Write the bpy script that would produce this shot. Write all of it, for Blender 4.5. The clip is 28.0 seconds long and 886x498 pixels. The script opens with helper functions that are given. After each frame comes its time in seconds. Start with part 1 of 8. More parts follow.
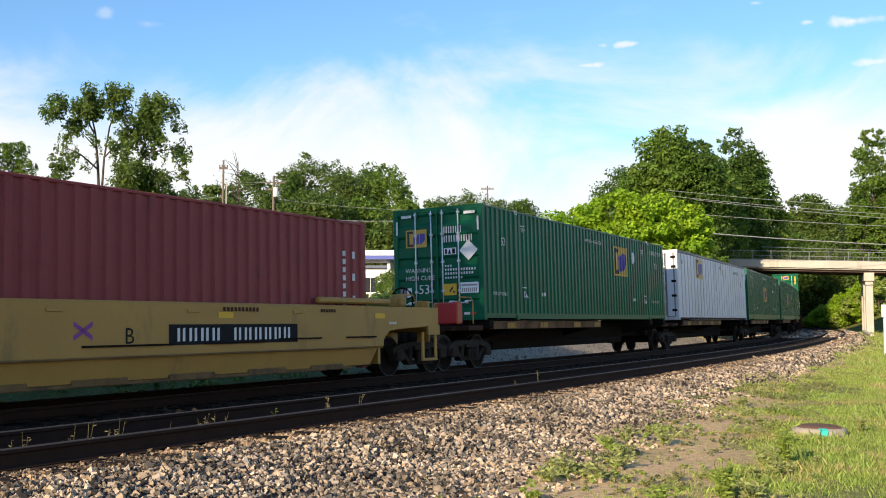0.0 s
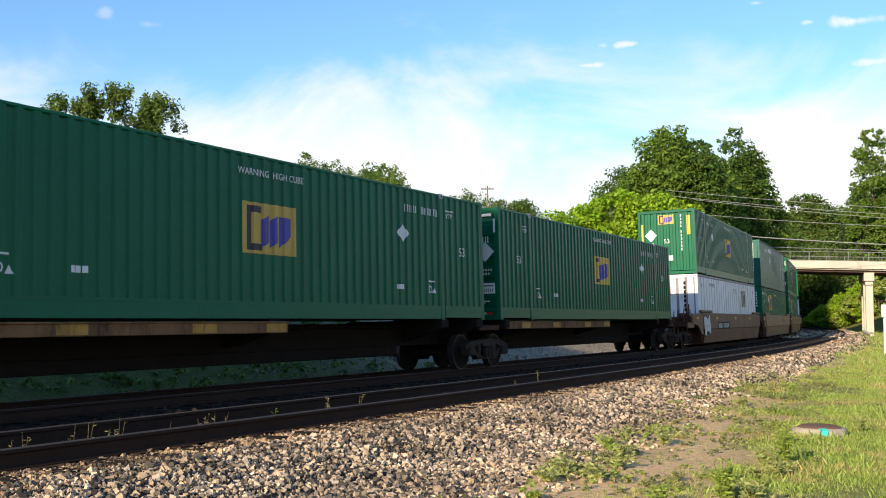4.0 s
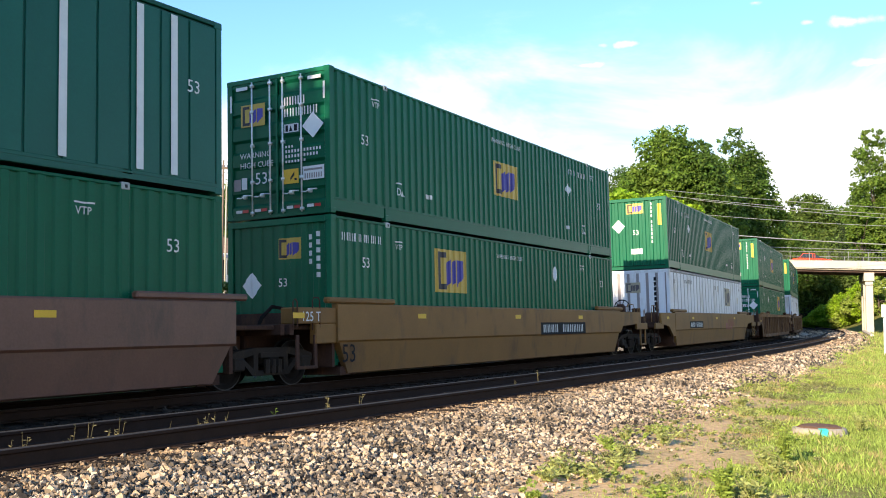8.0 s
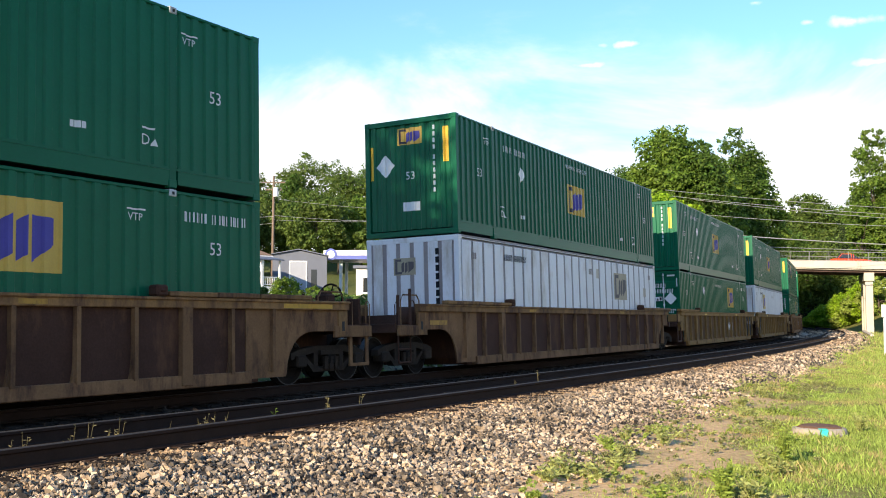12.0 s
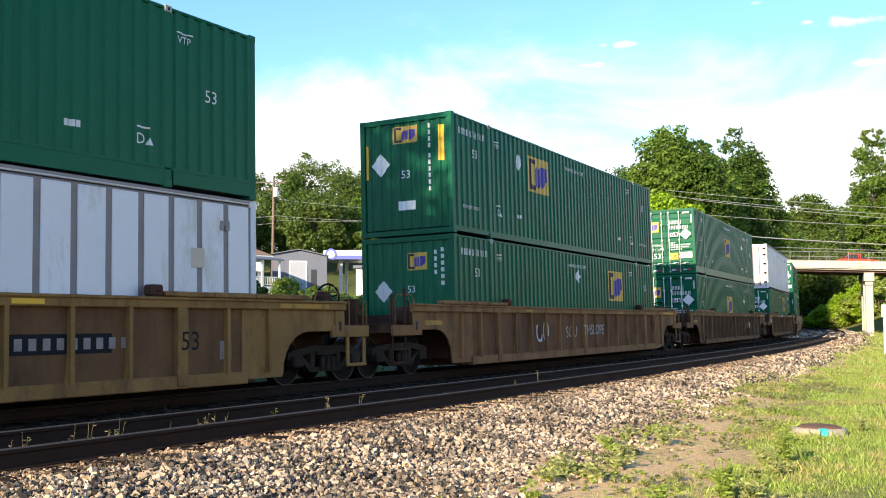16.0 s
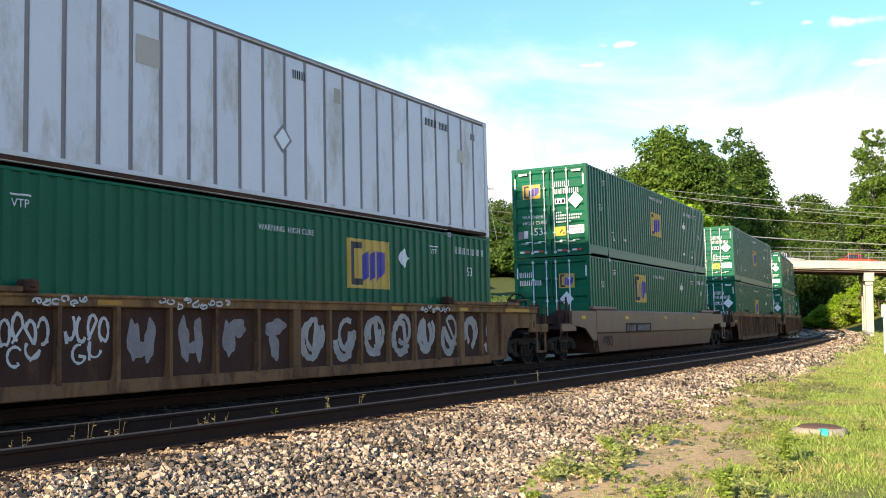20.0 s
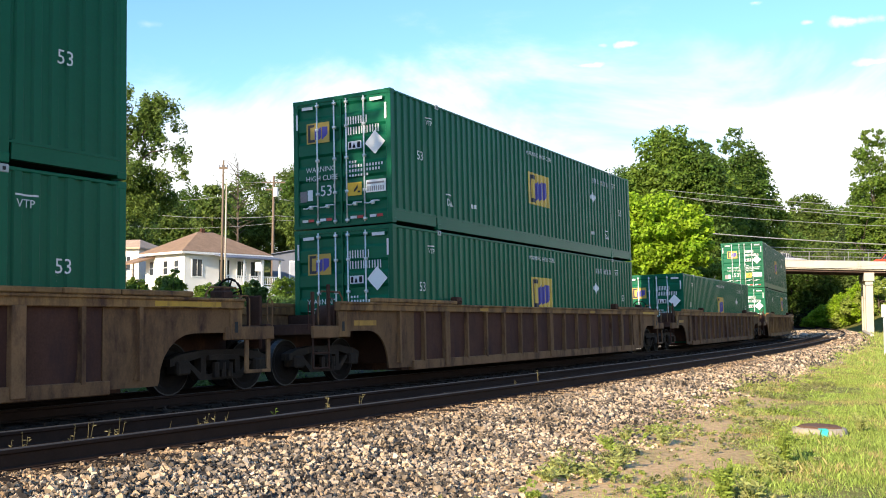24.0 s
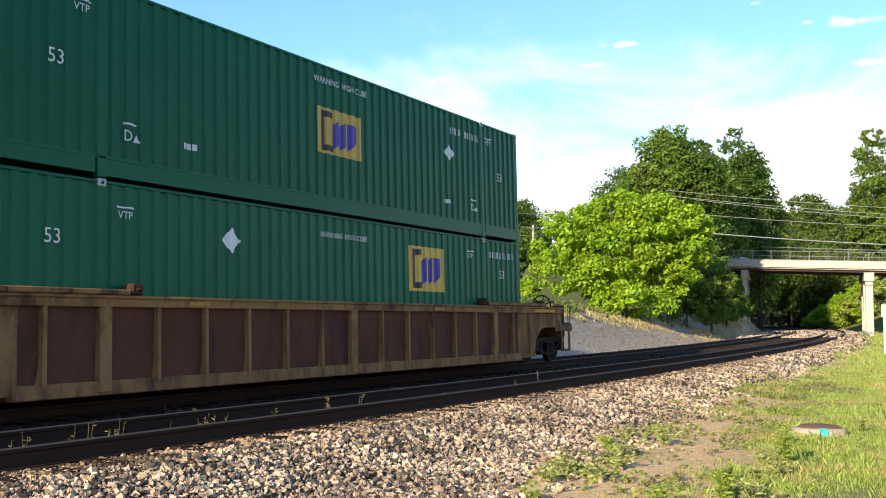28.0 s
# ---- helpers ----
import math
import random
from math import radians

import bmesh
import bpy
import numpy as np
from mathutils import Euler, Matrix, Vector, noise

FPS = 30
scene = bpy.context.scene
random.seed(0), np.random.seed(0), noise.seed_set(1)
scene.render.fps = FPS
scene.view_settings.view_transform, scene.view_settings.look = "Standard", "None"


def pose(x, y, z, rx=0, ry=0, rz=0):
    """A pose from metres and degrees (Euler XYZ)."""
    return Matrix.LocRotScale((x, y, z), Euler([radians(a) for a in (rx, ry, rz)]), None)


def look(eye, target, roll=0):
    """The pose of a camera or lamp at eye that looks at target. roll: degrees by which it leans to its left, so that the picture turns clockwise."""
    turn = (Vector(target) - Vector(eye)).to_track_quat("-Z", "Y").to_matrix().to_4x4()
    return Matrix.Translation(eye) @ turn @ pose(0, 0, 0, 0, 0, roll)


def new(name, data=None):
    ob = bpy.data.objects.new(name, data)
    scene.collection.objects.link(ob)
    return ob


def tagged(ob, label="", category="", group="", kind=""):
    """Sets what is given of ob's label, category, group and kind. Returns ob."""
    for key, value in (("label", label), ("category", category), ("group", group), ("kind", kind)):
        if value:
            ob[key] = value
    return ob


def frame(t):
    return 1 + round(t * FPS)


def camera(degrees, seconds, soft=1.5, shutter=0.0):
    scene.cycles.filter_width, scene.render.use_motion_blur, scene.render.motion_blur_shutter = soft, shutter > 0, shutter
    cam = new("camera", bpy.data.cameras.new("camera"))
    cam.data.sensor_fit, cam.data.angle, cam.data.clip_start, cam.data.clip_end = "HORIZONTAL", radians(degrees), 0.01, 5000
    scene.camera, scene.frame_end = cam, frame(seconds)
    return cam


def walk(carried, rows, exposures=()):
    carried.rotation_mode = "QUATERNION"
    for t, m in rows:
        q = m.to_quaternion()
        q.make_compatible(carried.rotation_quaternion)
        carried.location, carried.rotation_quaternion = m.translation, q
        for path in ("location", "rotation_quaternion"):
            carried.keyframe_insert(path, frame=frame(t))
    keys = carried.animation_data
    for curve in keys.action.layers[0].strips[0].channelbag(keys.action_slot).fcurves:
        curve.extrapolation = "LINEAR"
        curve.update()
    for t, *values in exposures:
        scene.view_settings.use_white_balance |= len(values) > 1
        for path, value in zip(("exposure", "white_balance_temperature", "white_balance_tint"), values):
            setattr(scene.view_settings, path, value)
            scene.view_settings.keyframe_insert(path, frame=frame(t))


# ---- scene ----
# The walk: a camera on a tripod beside a curved double track.
cam = camera(48.06, 28.0, soft=1.0)
EYE = Vector((0.0, 0.0, 1.259))
PITCH, ROLL = 4.01, 0.131
VIEW = look(EYE, EYE + Vector((0, math.cos(radians(PITCH)), math.sin(radians(PITCH)))), ROLL)
EXPOSURES = [(0.0, 0.5), (2.0, 0.46), (3.5, 0.53), (5.5, 0.72), (7.0, 1.01), (8.5, 1.06), (10.0, 0.96), (12.2, 0.88), (14.5, 1.01), (18.0, 0.98), (21.0, 0.91), (22.5, 1.0), (24.0, 0.95), (25.0, 0.97), (25.9, 0.56), (27.0, 0.62), (28.0, 0.88)]
walk(cam, [(0.0, VIEW), (28.0, VIEW)], EXPOSURES)

# ---- light ----
SUN_TO = Vector((-0.56, -0.828, 0.0)).normalized()
SUN_EL = 19.0
world = bpy.data.worlds.new("world")
scene.world = world
world.use_nodes = True


def build_world():
    nt = world.node_tree
    nd, ln = nt.nodes, nt.links
    nd.clear()
    out = nd.new("ShaderNodeOutputWorld")
    bg = nd.new("ShaderNodeBackground")
    sky = nd.new("ShaderNodeTexSky")
    sky.sky_type = "NISHITA"
    sky.sun_disc = False
    sky.sun_elevation = radians(SUN_EL)
    sky.sun_rotation = math.atan2(SUN_TO.x, SUN_TO.y)
    sky.air_density, sky.dust_density, sky.ozone_density = 1.0, 0.1, 4.0
    tc = nd.new("ShaderNodeTexCoord")
    sep = nd.new("ShaderNodeSeparateXYZ")
    ln.new(tc.outputs["Generated"], sep.inputs[0])
    # cloud layer: the direction meets a flat layer overhead
    up = nd.new("ShaderNodeMath")
    up.operation = "MAXIMUM"
    up.inputs[1].default_value = 0.0
    ln.new(sep.outputs["Z"], up.inputs[0])
    add = nd.new("ShaderNodeMath")
    add.operation = "ADD"
    add.inputs[1].default_value = 0.45
    ln.new(up.outputs[0], add.inputs[0])
    div = nd.new("ShaderNodeVectorMath")
    div.operation = "DIVIDE"
    comb = nd.new("ShaderNodeCombineXYZ")
    for i in range(3):
        ln.new(add.outputs[0], comb.inputs[i])
    ln.new(tc.outputs["Generated"], div.inputs[0])
    ln.new(comb.outputs[0], div.inputs[1])
    mp = nd.new("ShaderNodeMapping")
    mp.inputs["Location"].default_value = CLOUD_SHIFT
    mp.inputs["Rotation"].default_value = (0, 0, 0.5)
    mp.inputs["Scale"].default_value = (1.5, 1.9, 0.0)
    ln.new(div.outputs[0], mp.inputs["Vector"])
    n1 = nd.new("ShaderNodeTexNoise")
    n1.inputs["Scale"].default_value = 1.5
    n1.inputs["Detail"].default_value = 9.0
    n1.inputs["Roughness"].default_value = 0.6
    n1.inputs["Distortion"].default_value = 0.6
    ln.new(mp.outputs[0], n1.inputs["Vector"])
    # thicker towards the horizon
    hz = nd.new("ShaderNodeMapRange")
    hz.inputs["From Min"].default_value = 0.12
    hz.inputs["From Max"].default_value = 0.29
    hz.inputs["To Min"].default_value = 0.38
    hz.inputs["To Max"].default_value = -0.11
    ln.new(sep.outputs["Z"], hz.inputs["Value"])
    sm = nd.new("ShaderNodeMath")
    sm.operation = "ADD"
    ln.new(n1.outputs["Fac"], sm.inputs[0])
    ln.new(hz.outputs[0], sm.inputs[1])
    ramp = nd.new("ShaderNodeMapRange")
    ramp.interpolation_type = "SMOOTHSTEP"
    ramp.inputs["From Min"].default_value = 0.46
    ramp.inputs["From Max"].default_value = 0.84
    ramp.inputs["To Min"].default_value = 0.0
    ramp.inputs["To Max"].default_value = 0.93
    ln.new(sm.outputs[0], ramp.inputs["Value"])
    # small fair-weather puffs above the cloud bank
    n2 = nd.new("ShaderNodeTexNoise")
    n2.inputs["Scale"].default_value = 38.0
    n2.inputs["Detail"].default_value = 6.0
    ln.new(tc.outputs["Generated"], n2.inputs["Vector"])
    cover = ramp.outputs[0]
    for azimuth, elevation, wide, high, thick in PUFFS:
        a, e = radians(azimuth), radians(elevation)
        off = nd.new("ShaderNodeVectorMath")
        off.operation = "SUBTRACT"
        off.inputs[1].default_value = (math.sin(a) * math.cos(e), math.cos(a) * math.cos(e), math.sin(e))
        ln.new(tc.outputs["Generated"], off.inputs[0])
        fit = nd.new("ShaderNodeVectorMath")
        fit.operation = "MULTIPLY"
        fit.inputs[1].default_value = (1 / radians(wide), 1 / radians(wide), 1 / radians(high))
        ln.new(off.outputs[0], fit.inputs[0])
        far = nd.new("ShaderNodeVectorMath")
        far.operation = "LENGTH"
        ln.new(fit.outputs[0], far.inputs[0])
        ragged = nd.new("ShaderNodeMath")
        ragged.operation = "MULTIPLY_ADD"
        ragged.inputs[1].default_value = 2.6
        ln.new(n2.outputs["Fac"], ragged.inputs[0])
        gone = nd.new("ShaderNodeMath")
        gone.operation = "MULTIPLY"
        gone.inputs[1].default_value = -1.0
        ln.new(far.outputs["Value"], gone.inputs[0])
        ln.new(gone.outputs[0], ragged.inputs[2])
        soft = nd.new("ShaderNodeMapRange")
        soft.interpolation_type = "SMOOTHSTEP"
        for key, v in (("From Min", 0.45), ("From Max", 1.25), ("To Min", 0.0), ("To Max", thick)):
            soft.inputs[key].default_value = v
        ln.new(ragged.outputs[0], soft.inputs["Value"])
        most = nd.new("ShaderNodeMath")
        most.operation = "MAXIMUM"
        ln.new(cover, most.inputs[0])
        ln.new(soft.outputs[0], most.inputs[1])
        cover = most.outputs[0]
    mix = nd.new("ShaderNodeMixRGB")
    mix.inputs["Color2"].default_value = CLOUD_COLOUR
    ln.new(cover, mix.inputs["Fac"])
    tint = nd.new("ShaderNodeMixRGB")
    tint.blend_type = "MULTIPLY"
    tint.inputs["Fac"].default_value = 1.0
    tint.inputs["Color2"].default_value = SKY_TINT
    ln.new(sky.outputs[0], tint.inputs["Color1"])
    ln.new(tint.outputs[0], mix.inputs["Color1"])
    ln.new(mix.outputs[0], bg.inputs["Color"])
    bg.inputs["Strength"].default_value = SKY_STRENGTH
    ln.new(bg.outputs[0], out.inputs["Surface"])


SKY_TINT = (1.68, 1.87, 1.92, 1)
# azimuth, elevation, half width and half height in degrees, thickness
PUFFS = ((22.76, 15.73, 1.63, 0.42, 0.90), (20.52, 15.90, 0.46, 0.20, 0.60), (10.68, 15.42, 0.91, 0.26, 0.75), (9.23, 15.42, 0.46, 0.20, 0.40), (17.73, 17.17, 0.78, 0.29, 0.80), (8.41, 14.36, 1.30, 0.29, 0.75), (23.82, 13.53, 1.63, 0.33, 0.75), (18.42, 14.49, 0.72, 0.20, 0.40), (-19.15, 16.42, 0.65, 0.39, 0.28), (-16.82, 16.05, 0.98, 0.33, 0.2))
CLOUD_SHIFT = (0.3, 1.7, 0.0)
CLOUD_COLOUR = (8.9, 8.8, 8.55, 1)
SKY_STRENGTH = 0.082
build_world()
sun_data = bpy.data.lights.new("sun", "SUN")
sun_data.energy = 5.0
sun_data.angle = radians(0.5)
sun_data.color = (1.0, 0.82, 0.58)
sun = new("sun", sun_data)
SUN_DIR = Vector((SUN_TO.x * math.cos(radians(SUN_EL)), SUN_TO.y * math.cos(radians(SUN_EL)), math.sin(radians(SUN_EL))))
sun.matrix_world = look((-60, -75, 60), Vector((-60, -75, 60)) - SUN_DIR)

# ---- the two tracks: circles round one centre ----
RADIUS, HEAD0 = 547.05, radians(60.04)
START = Vector((-4.0, 18.29))
CENTRE = START + Vector((-math.sin(HEAD0), math.cos(HEAD0))) * RADIUS
BANK = 1.63
APART, NEAR_Z = 4.46, 0.129


def along(s, off=0.0):
    """Place at s metres along the far track, off metres to its far side, and the heading."""
    a = HEAD0 + s / RADIUS
    r = RADIUS - off
    return CENTRE.x + math.sin(a) * r, CENTRE.y - math.cos(a) * r, a


def along_np(s, off):
    a = HEAD0 + s / RADIUS
    r = RADIUS - off
    return CENTRE.x + np.sin(a) * r, CENTRE.y - np.cos(a) * r


def track_place(x, y):
    dx, dy = x - CENTRE.x, y - CENTRE.y
    return (np.arctan2(dx, -dy) - HEAD0) * RADIUS, RADIUS - np.hypot(dx, dy)


# ---- materials ----
def mat(name, colour, rough=0.6, metal=0.0, vary=0.25, scale=2.0, fine=40.0, bump=0.15, stain=None, stain_amount=0.0, rand=0.0, spec=0.5, coords="Object", coat=0.0):
    m = bpy.data.materials.new(name)
    m.use_nodes = True
    nt = m.node_tree
    nd, ln = nt.nodes, nt.links
    b = nd["Principled BSDF"]
    b.inputs["Roughness"].default_value = rough
    b.inputs["Metallic"].default_value = metal
    b.inputs["Specular IOR Level"].default_value = spec
    b.inputs["Coat Weight"].default_value = coat
    tc = nd.new("ShaderNodeTexCoord")
    n1 = nd.new("ShaderNodeTexNoise")
    n1.inputs["Scale"].default_value = scale
    n1.inputs["Detail"].default_value = 6
    n1.inputs["Roughness"].default_value = 0.65
    n2 = nd.new("ShaderNodeTexNoise")
    n2.inputs["Scale"].default_value = fine
    n2.inputs["Detail"].default_value = 4
    info = nd.new("ShaderNodeObjectInfo")
    addv = nd.new("ShaderNodeVectorMath")
    ln.new(tc.outputs[coords], addv.inputs[0])
    sc = nd.new("ShaderNodeMath")
    sc.operation = "MULTIPLY"
    sc.inputs[1].default_value = 37.0
    ln.new(info.outputs["Random"], sc.inputs[0])
    ln.new(sc.outputs[0], addv.inputs[1])
    for n in (n1, n2):
        ln.new(addv.outputs[0], n.inputs["Vector"])
    hsv = nd.new("ShaderNodeHueSaturation")
    hsv.inputs["Color"].default_value = (*colour, 1)
    mr = nd.new("ShaderNodeMapRange")
    mr.inputs["From Min"].default_value, mr.inputs["From Max"].default_value = 0.25, 0.75
    mr.inputs["To Min"].default_value, mr.inputs["To Max"].default_value = 1 - vary, 1 + vary
    mixn = nd.new("ShaderNodeMath")
    mixn.operation = "MULTIPLY_ADD"
    mixn.inputs[1].default_value = 0.35
    ln.new(n2.outputs["Fac"], mixn.inputs[0])
    half = nd.new("ShaderNodeMath")
    half.operation = "MULTIPLY"
    half.inputs[1].default_value = 0.65
    ln.new(n1.outputs["Fac"], half.inputs[0])
    ln.new(half.outputs[0], mixn.inputs[2])
    ln.new(mixn.outputs[0], mr.inputs["Value"])
    last = mr.outputs[0]
    if rand:
        rm = nd.new("ShaderNodeMapRange")
        rm.inputs["To Min"].default_value, rm.inputs["To Max"].default_value = 1 - rand, 1 + rand
        ln.new(info.outputs["Random"], rm.inputs["Value"])
        mu = nd.new("ShaderNodeMath")
        mu.operation = "MULTIPLY"
        ln.new(last, mu.inputs[0])
        ln.new(rm.outputs[0], mu.inputs[1])
        last = mu.outputs[0]
    ln.new(last, hsv.inputs["Value"])
    colour_out = hsv.outputs[0]
    if stain:
        n3 = nd.new("ShaderNodeTexNoise")
        n3.inputs["Scale"].default_value = scale * 1.7
        n3.inputs["Detail"].default_value = 8
        n3.inputs["Roughness"].default_value = 0.7
        st = nd.new("ShaderNodeMapping")
        st.inputs["Scale"].default_value = (1.0, 1.0, 0.35)
        ln.new(addv.outputs[0], st.inputs["Vector"])
        ln.new(st.outputs[0], n3.inputs["Vector"])
        sr = nd.new("ShaderNodeMapRange")
        sr.inputs["From Min"].default_value = 0.66 - stain_amount * 0.4
        sr.inputs["From Max"].default_value = 0.86 - stain_amount * 0.4
        ln.new(n3.outputs["Fac"], sr.inputs["Value"])
        mx = nd.new("ShaderNodeMixRGB")
        mx.inputs["Color2"].default_value = (*stain, 1)
        ln.new(sr.outputs[0], mx.inputs["Fac"])
        ln.new(colour_out, mx.inputs["Color1"])
        colour_out = mx.outputs[0]
    ln.new(colour_out, b.inputs["Base Color"])
    if bump:
        bp = nd.new("ShaderNodeBump")
        bp.inputs["Strength"].default_value = bump
        bp.inputs["Distance"].default_value = 0.02
        ln.new(n2.outputs["Fac"], bp.inputs["Height"])
        ln.new(bp.outputs[0], b.inputs["Normal"])
    return m


def leaf_mat(name, colour, vary=0.5, trans=0.45, rough=0.55):
    m = bpy.data.materials.new(name)
    m.use_nodes = True
    nt = m.node_tree
    nd, ln = nt.nodes, nt.links
    b = nd["Principled BSDF"]
    b.inputs["Roughness"].default_value = rough
    b.inputs["Specular IOR Level"].default_value = 0.25
    g = nd.new("ShaderNodeNewGeometry")
    hsv = nd.new("ShaderNodeHueSaturation")
    hsv.inputs["Color"].default_value = (*colour, 1)
    mr = nd.new("ShaderNodeMapRange")
    mr.inputs["To Min"].default_value, mr.inputs["To Max"].default_value = 1 - vary, 1 + vary
    ln.new(g.outputs["Random Per Island"], mr.inputs["Value"])
    ln.new(mr.outputs[0], hsv.inputs["Value"])
    tc = nd.new("ShaderNodeTexCoord")
    n = nd.new("ShaderNodeTexNoise")
    n.inputs["Scale"].default_value = 0.35
    ln.new(tc.outputs["Object"], n.inputs["Vector"])
    mh = nd.new("ShaderNodeMapRange")
    mh.inputs["To Min"].default_value, mh.inputs["To Max"].default_value = 0.47, 0.53
    ln.new(n.outputs["Fac"], mh.inputs["Value"])
    ln.new(mh.outputs[0], hsv.inputs["Hue"])
    ln.new(hsv.outputs[0], b.inputs["Base Color"])
    t = nd.new("ShaderNodeBsdfTranslucent")
    ln.new(hsv.outputs[0], t.inputs["Color"])
    mx = nd.new("ShaderNodeMixShader")
    mx.inputs[0].default_value = trans
    ln.new(b.outputs[0], mx.inputs[1])
    ln.new(t.outputs[0], mx.inputs[2])
    ln.new(mx.outputs[0], nd["Material Output"].inputs["Surface"])
    return m


def island_mat(name, low, high, rough=0.85, spec=0.3):
    """Loose stones: each one its own shade between two colours."""
    m = bpy.data.materials.new(name)
    m.use_nodes = True
    nt = m.node_tree
    nd, ln = nt.nodes, nt.links
    b = nd["Principled BSDF"]
    b.inputs["Specular IOR Level"].default_value = spec
    b.inputs["Roughness"].default_value = rough
    g = nd.new("ShaderNodeNewGeometry")
    cr = nd.new("ShaderNodeValToRGB")
    cr.color_ramp.elements[0].color = (*low, 1)
    cr.color_ramp.elements[1].color = (*high, 1)
    for at, k, warm in ((0.24, 0.15, 0.98), (0.44, 0.38, 0.97), (0.62, 0.56, 1.12), (0.84, 0.80, 1.05)):
        e = cr.color_ramp.elements.new(at)
        e.color = (low[0] + (high[0] - low[0]) * k * warm, low[1] + (high[1] - low[1]) * k, low[2] + (high[2] - low[2]) * k * (2 - warm) ** 1.6, 1)
    ln.new(g.outputs["Random Per Island"], cr.inputs[0])
    tc = nd.new("ShaderNodeTexCoord")
    n = nd.new("ShaderNodeTexNoise")
    n.inputs["Scale"].default_value = 45
    n.inputs["Detail"].default_value = 4
    ln.new(tc.outputs["Object"], n.inputs["Vector"])
    mx = nd.new("ShaderNodeMixRGB")
    mx.blend_type = "MULTIPLY"
    mx.inputs["Fac"].default_value = 0.5
    ln.new(cr.outputs[0], mx.inputs["Color1"])
    ln.new(n.outputs["Fac"], mx.inputs["Color2"])
    big = nd.new("ShaderNodeTexNoise")
    big.inputs["Scale"].default_value = 0.9
    big.inputs["Detail"].default_value = 3
    ln.new(tc.outputs["Object"], big.inputs["Vector"])
    mr = nd.new("ShaderNodeMapRange")
    for k, v in (("From Min", 0.38), ("From Max", 0.62), ("To Min", 0.66), ("To Max", 1.36)):
        mr.inputs[k].default_value = v
    ln.new(big.outputs["Fac"], mr.inputs["Value"])
    dust = nd.new("ShaderNodeVectorMath")
    dust.operation = "SCALE"
    ln.new(mx.outputs[0], dust.inputs[0])
    ln.new(mr.outputs[0], dust.inputs["Scale"])
    ln.new(dust.outputs[0], b.inputs["Base Color"])
    bp = nd.new("ShaderNodeBump")
    bp.inputs["Strength"].default_value = 0.3
    bp.inputs["Distance"].default_value = 0.01
    ln.new(n.outputs["Fac"], bp.inputs["Height"])
    ln.new(bp.outputs[0], b.inputs["Normal"])
    return m


GREEN = mat("container_green", (0.005, 0.110, 0.055), 0.34, spec=0.13, vary=0.16, scale=0.7, fine=25, bump=0.03, stain=(0.010, 0.10, 0.055), stain_amount=0.15, rand=0.10)
TEAL = mat("container_teal", (0.005, 0.098, 0.070), 0.42, spec=0.25, vary=0.16, scale=0.7, fine=25, bump=0.03, rand=0.08)
PALE = mat("container_white", (0.70, 0.69, 0.72), 0.45, vary=0.07, scale=0.8, fine=20, bump=0.03, stain=(0.44, 0.38, 0.32), stain_amount=0.34, rand=0.04)
SEAM = mat("post_grey", (0.25, 0.215, 0.215), 0.6, vary=0.2, rand=0.1)
MAROON = mat("container_maroon", (0.245, 0.046, 0.046), 0.5, spec=0.25, vary=0.16, scale=0.7, fine=25, bump=0.03, stain=(0.10, 0.03, 0.025), stain_amount=0.2)
RUSTED = mat("container_rusted_white", (0.70, 0.66, 0.64), 0.45, vary=0.08, scale=0.8, fine=20, bump=0.03, stain=(0.36, 0.20, 0.11), stain_amount=0.42, rand=0.04)
PATCH = mat("patch_tan", (0.46, 0.40, 0.33), 0.6, vary=0.12, rand=0.2)
DARK = mat("shadow_gap_rubber", (0.02, 0.02, 0.02), 0.8)
UMBER = mat("well_umber_paint", (0.26, 0.135, 0.055), 0.8, vary=0.35, scale=1.2, fine=30, bump=0.1, stain=(0.09, 0.045, 0.025), stain_amount=0.42, rand=0.12, spec=0.2)
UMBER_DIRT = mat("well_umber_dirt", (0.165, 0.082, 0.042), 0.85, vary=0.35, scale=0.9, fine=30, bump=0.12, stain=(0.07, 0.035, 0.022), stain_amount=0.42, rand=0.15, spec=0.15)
RIB = mat("well_rib_paint", (0.200, 0.108, 0.052), 0.85, vary=0.35, scale=1.4, fine=30, bump=0.12, stain=(0.055, 0.027, 0.02), stain_amount=0.45, rand=0.14, spec=0.15)
TAN = mat("well_tan_paint", (0.265, 0.142, 0.054), 0.8, vary=0.35, scale=1.4, fine=30, bump=0.12, stain=(0.075, 0.036, 0.024), stain_amount=0.52, rand=0.12, spec=0.25)
SMOKY = mat("well_smoky_brown", (0.150, 0.068, 0.044), 0.45, spec=0.4, vary=0.28, scale=0.8, fine=30, bump=0.08, stain=(0.075, 0.042, 0.03), stain_amount=0.35, rand=0.08)
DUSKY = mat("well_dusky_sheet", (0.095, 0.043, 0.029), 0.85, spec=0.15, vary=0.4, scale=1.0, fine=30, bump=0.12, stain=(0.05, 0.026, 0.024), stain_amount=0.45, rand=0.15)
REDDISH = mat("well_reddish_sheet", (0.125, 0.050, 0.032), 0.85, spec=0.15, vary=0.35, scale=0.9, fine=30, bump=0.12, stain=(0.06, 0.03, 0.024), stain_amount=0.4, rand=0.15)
RUSSET = mat("well_russet_paint", (0.165, 0.078, 0.036), 0.6, spec=0.25, vary=0.25, scale=0.8, fine=30, bump=0.08, stain=(0.08, 0.042, 0.028), stain_amount=0.35, rand=0.08)
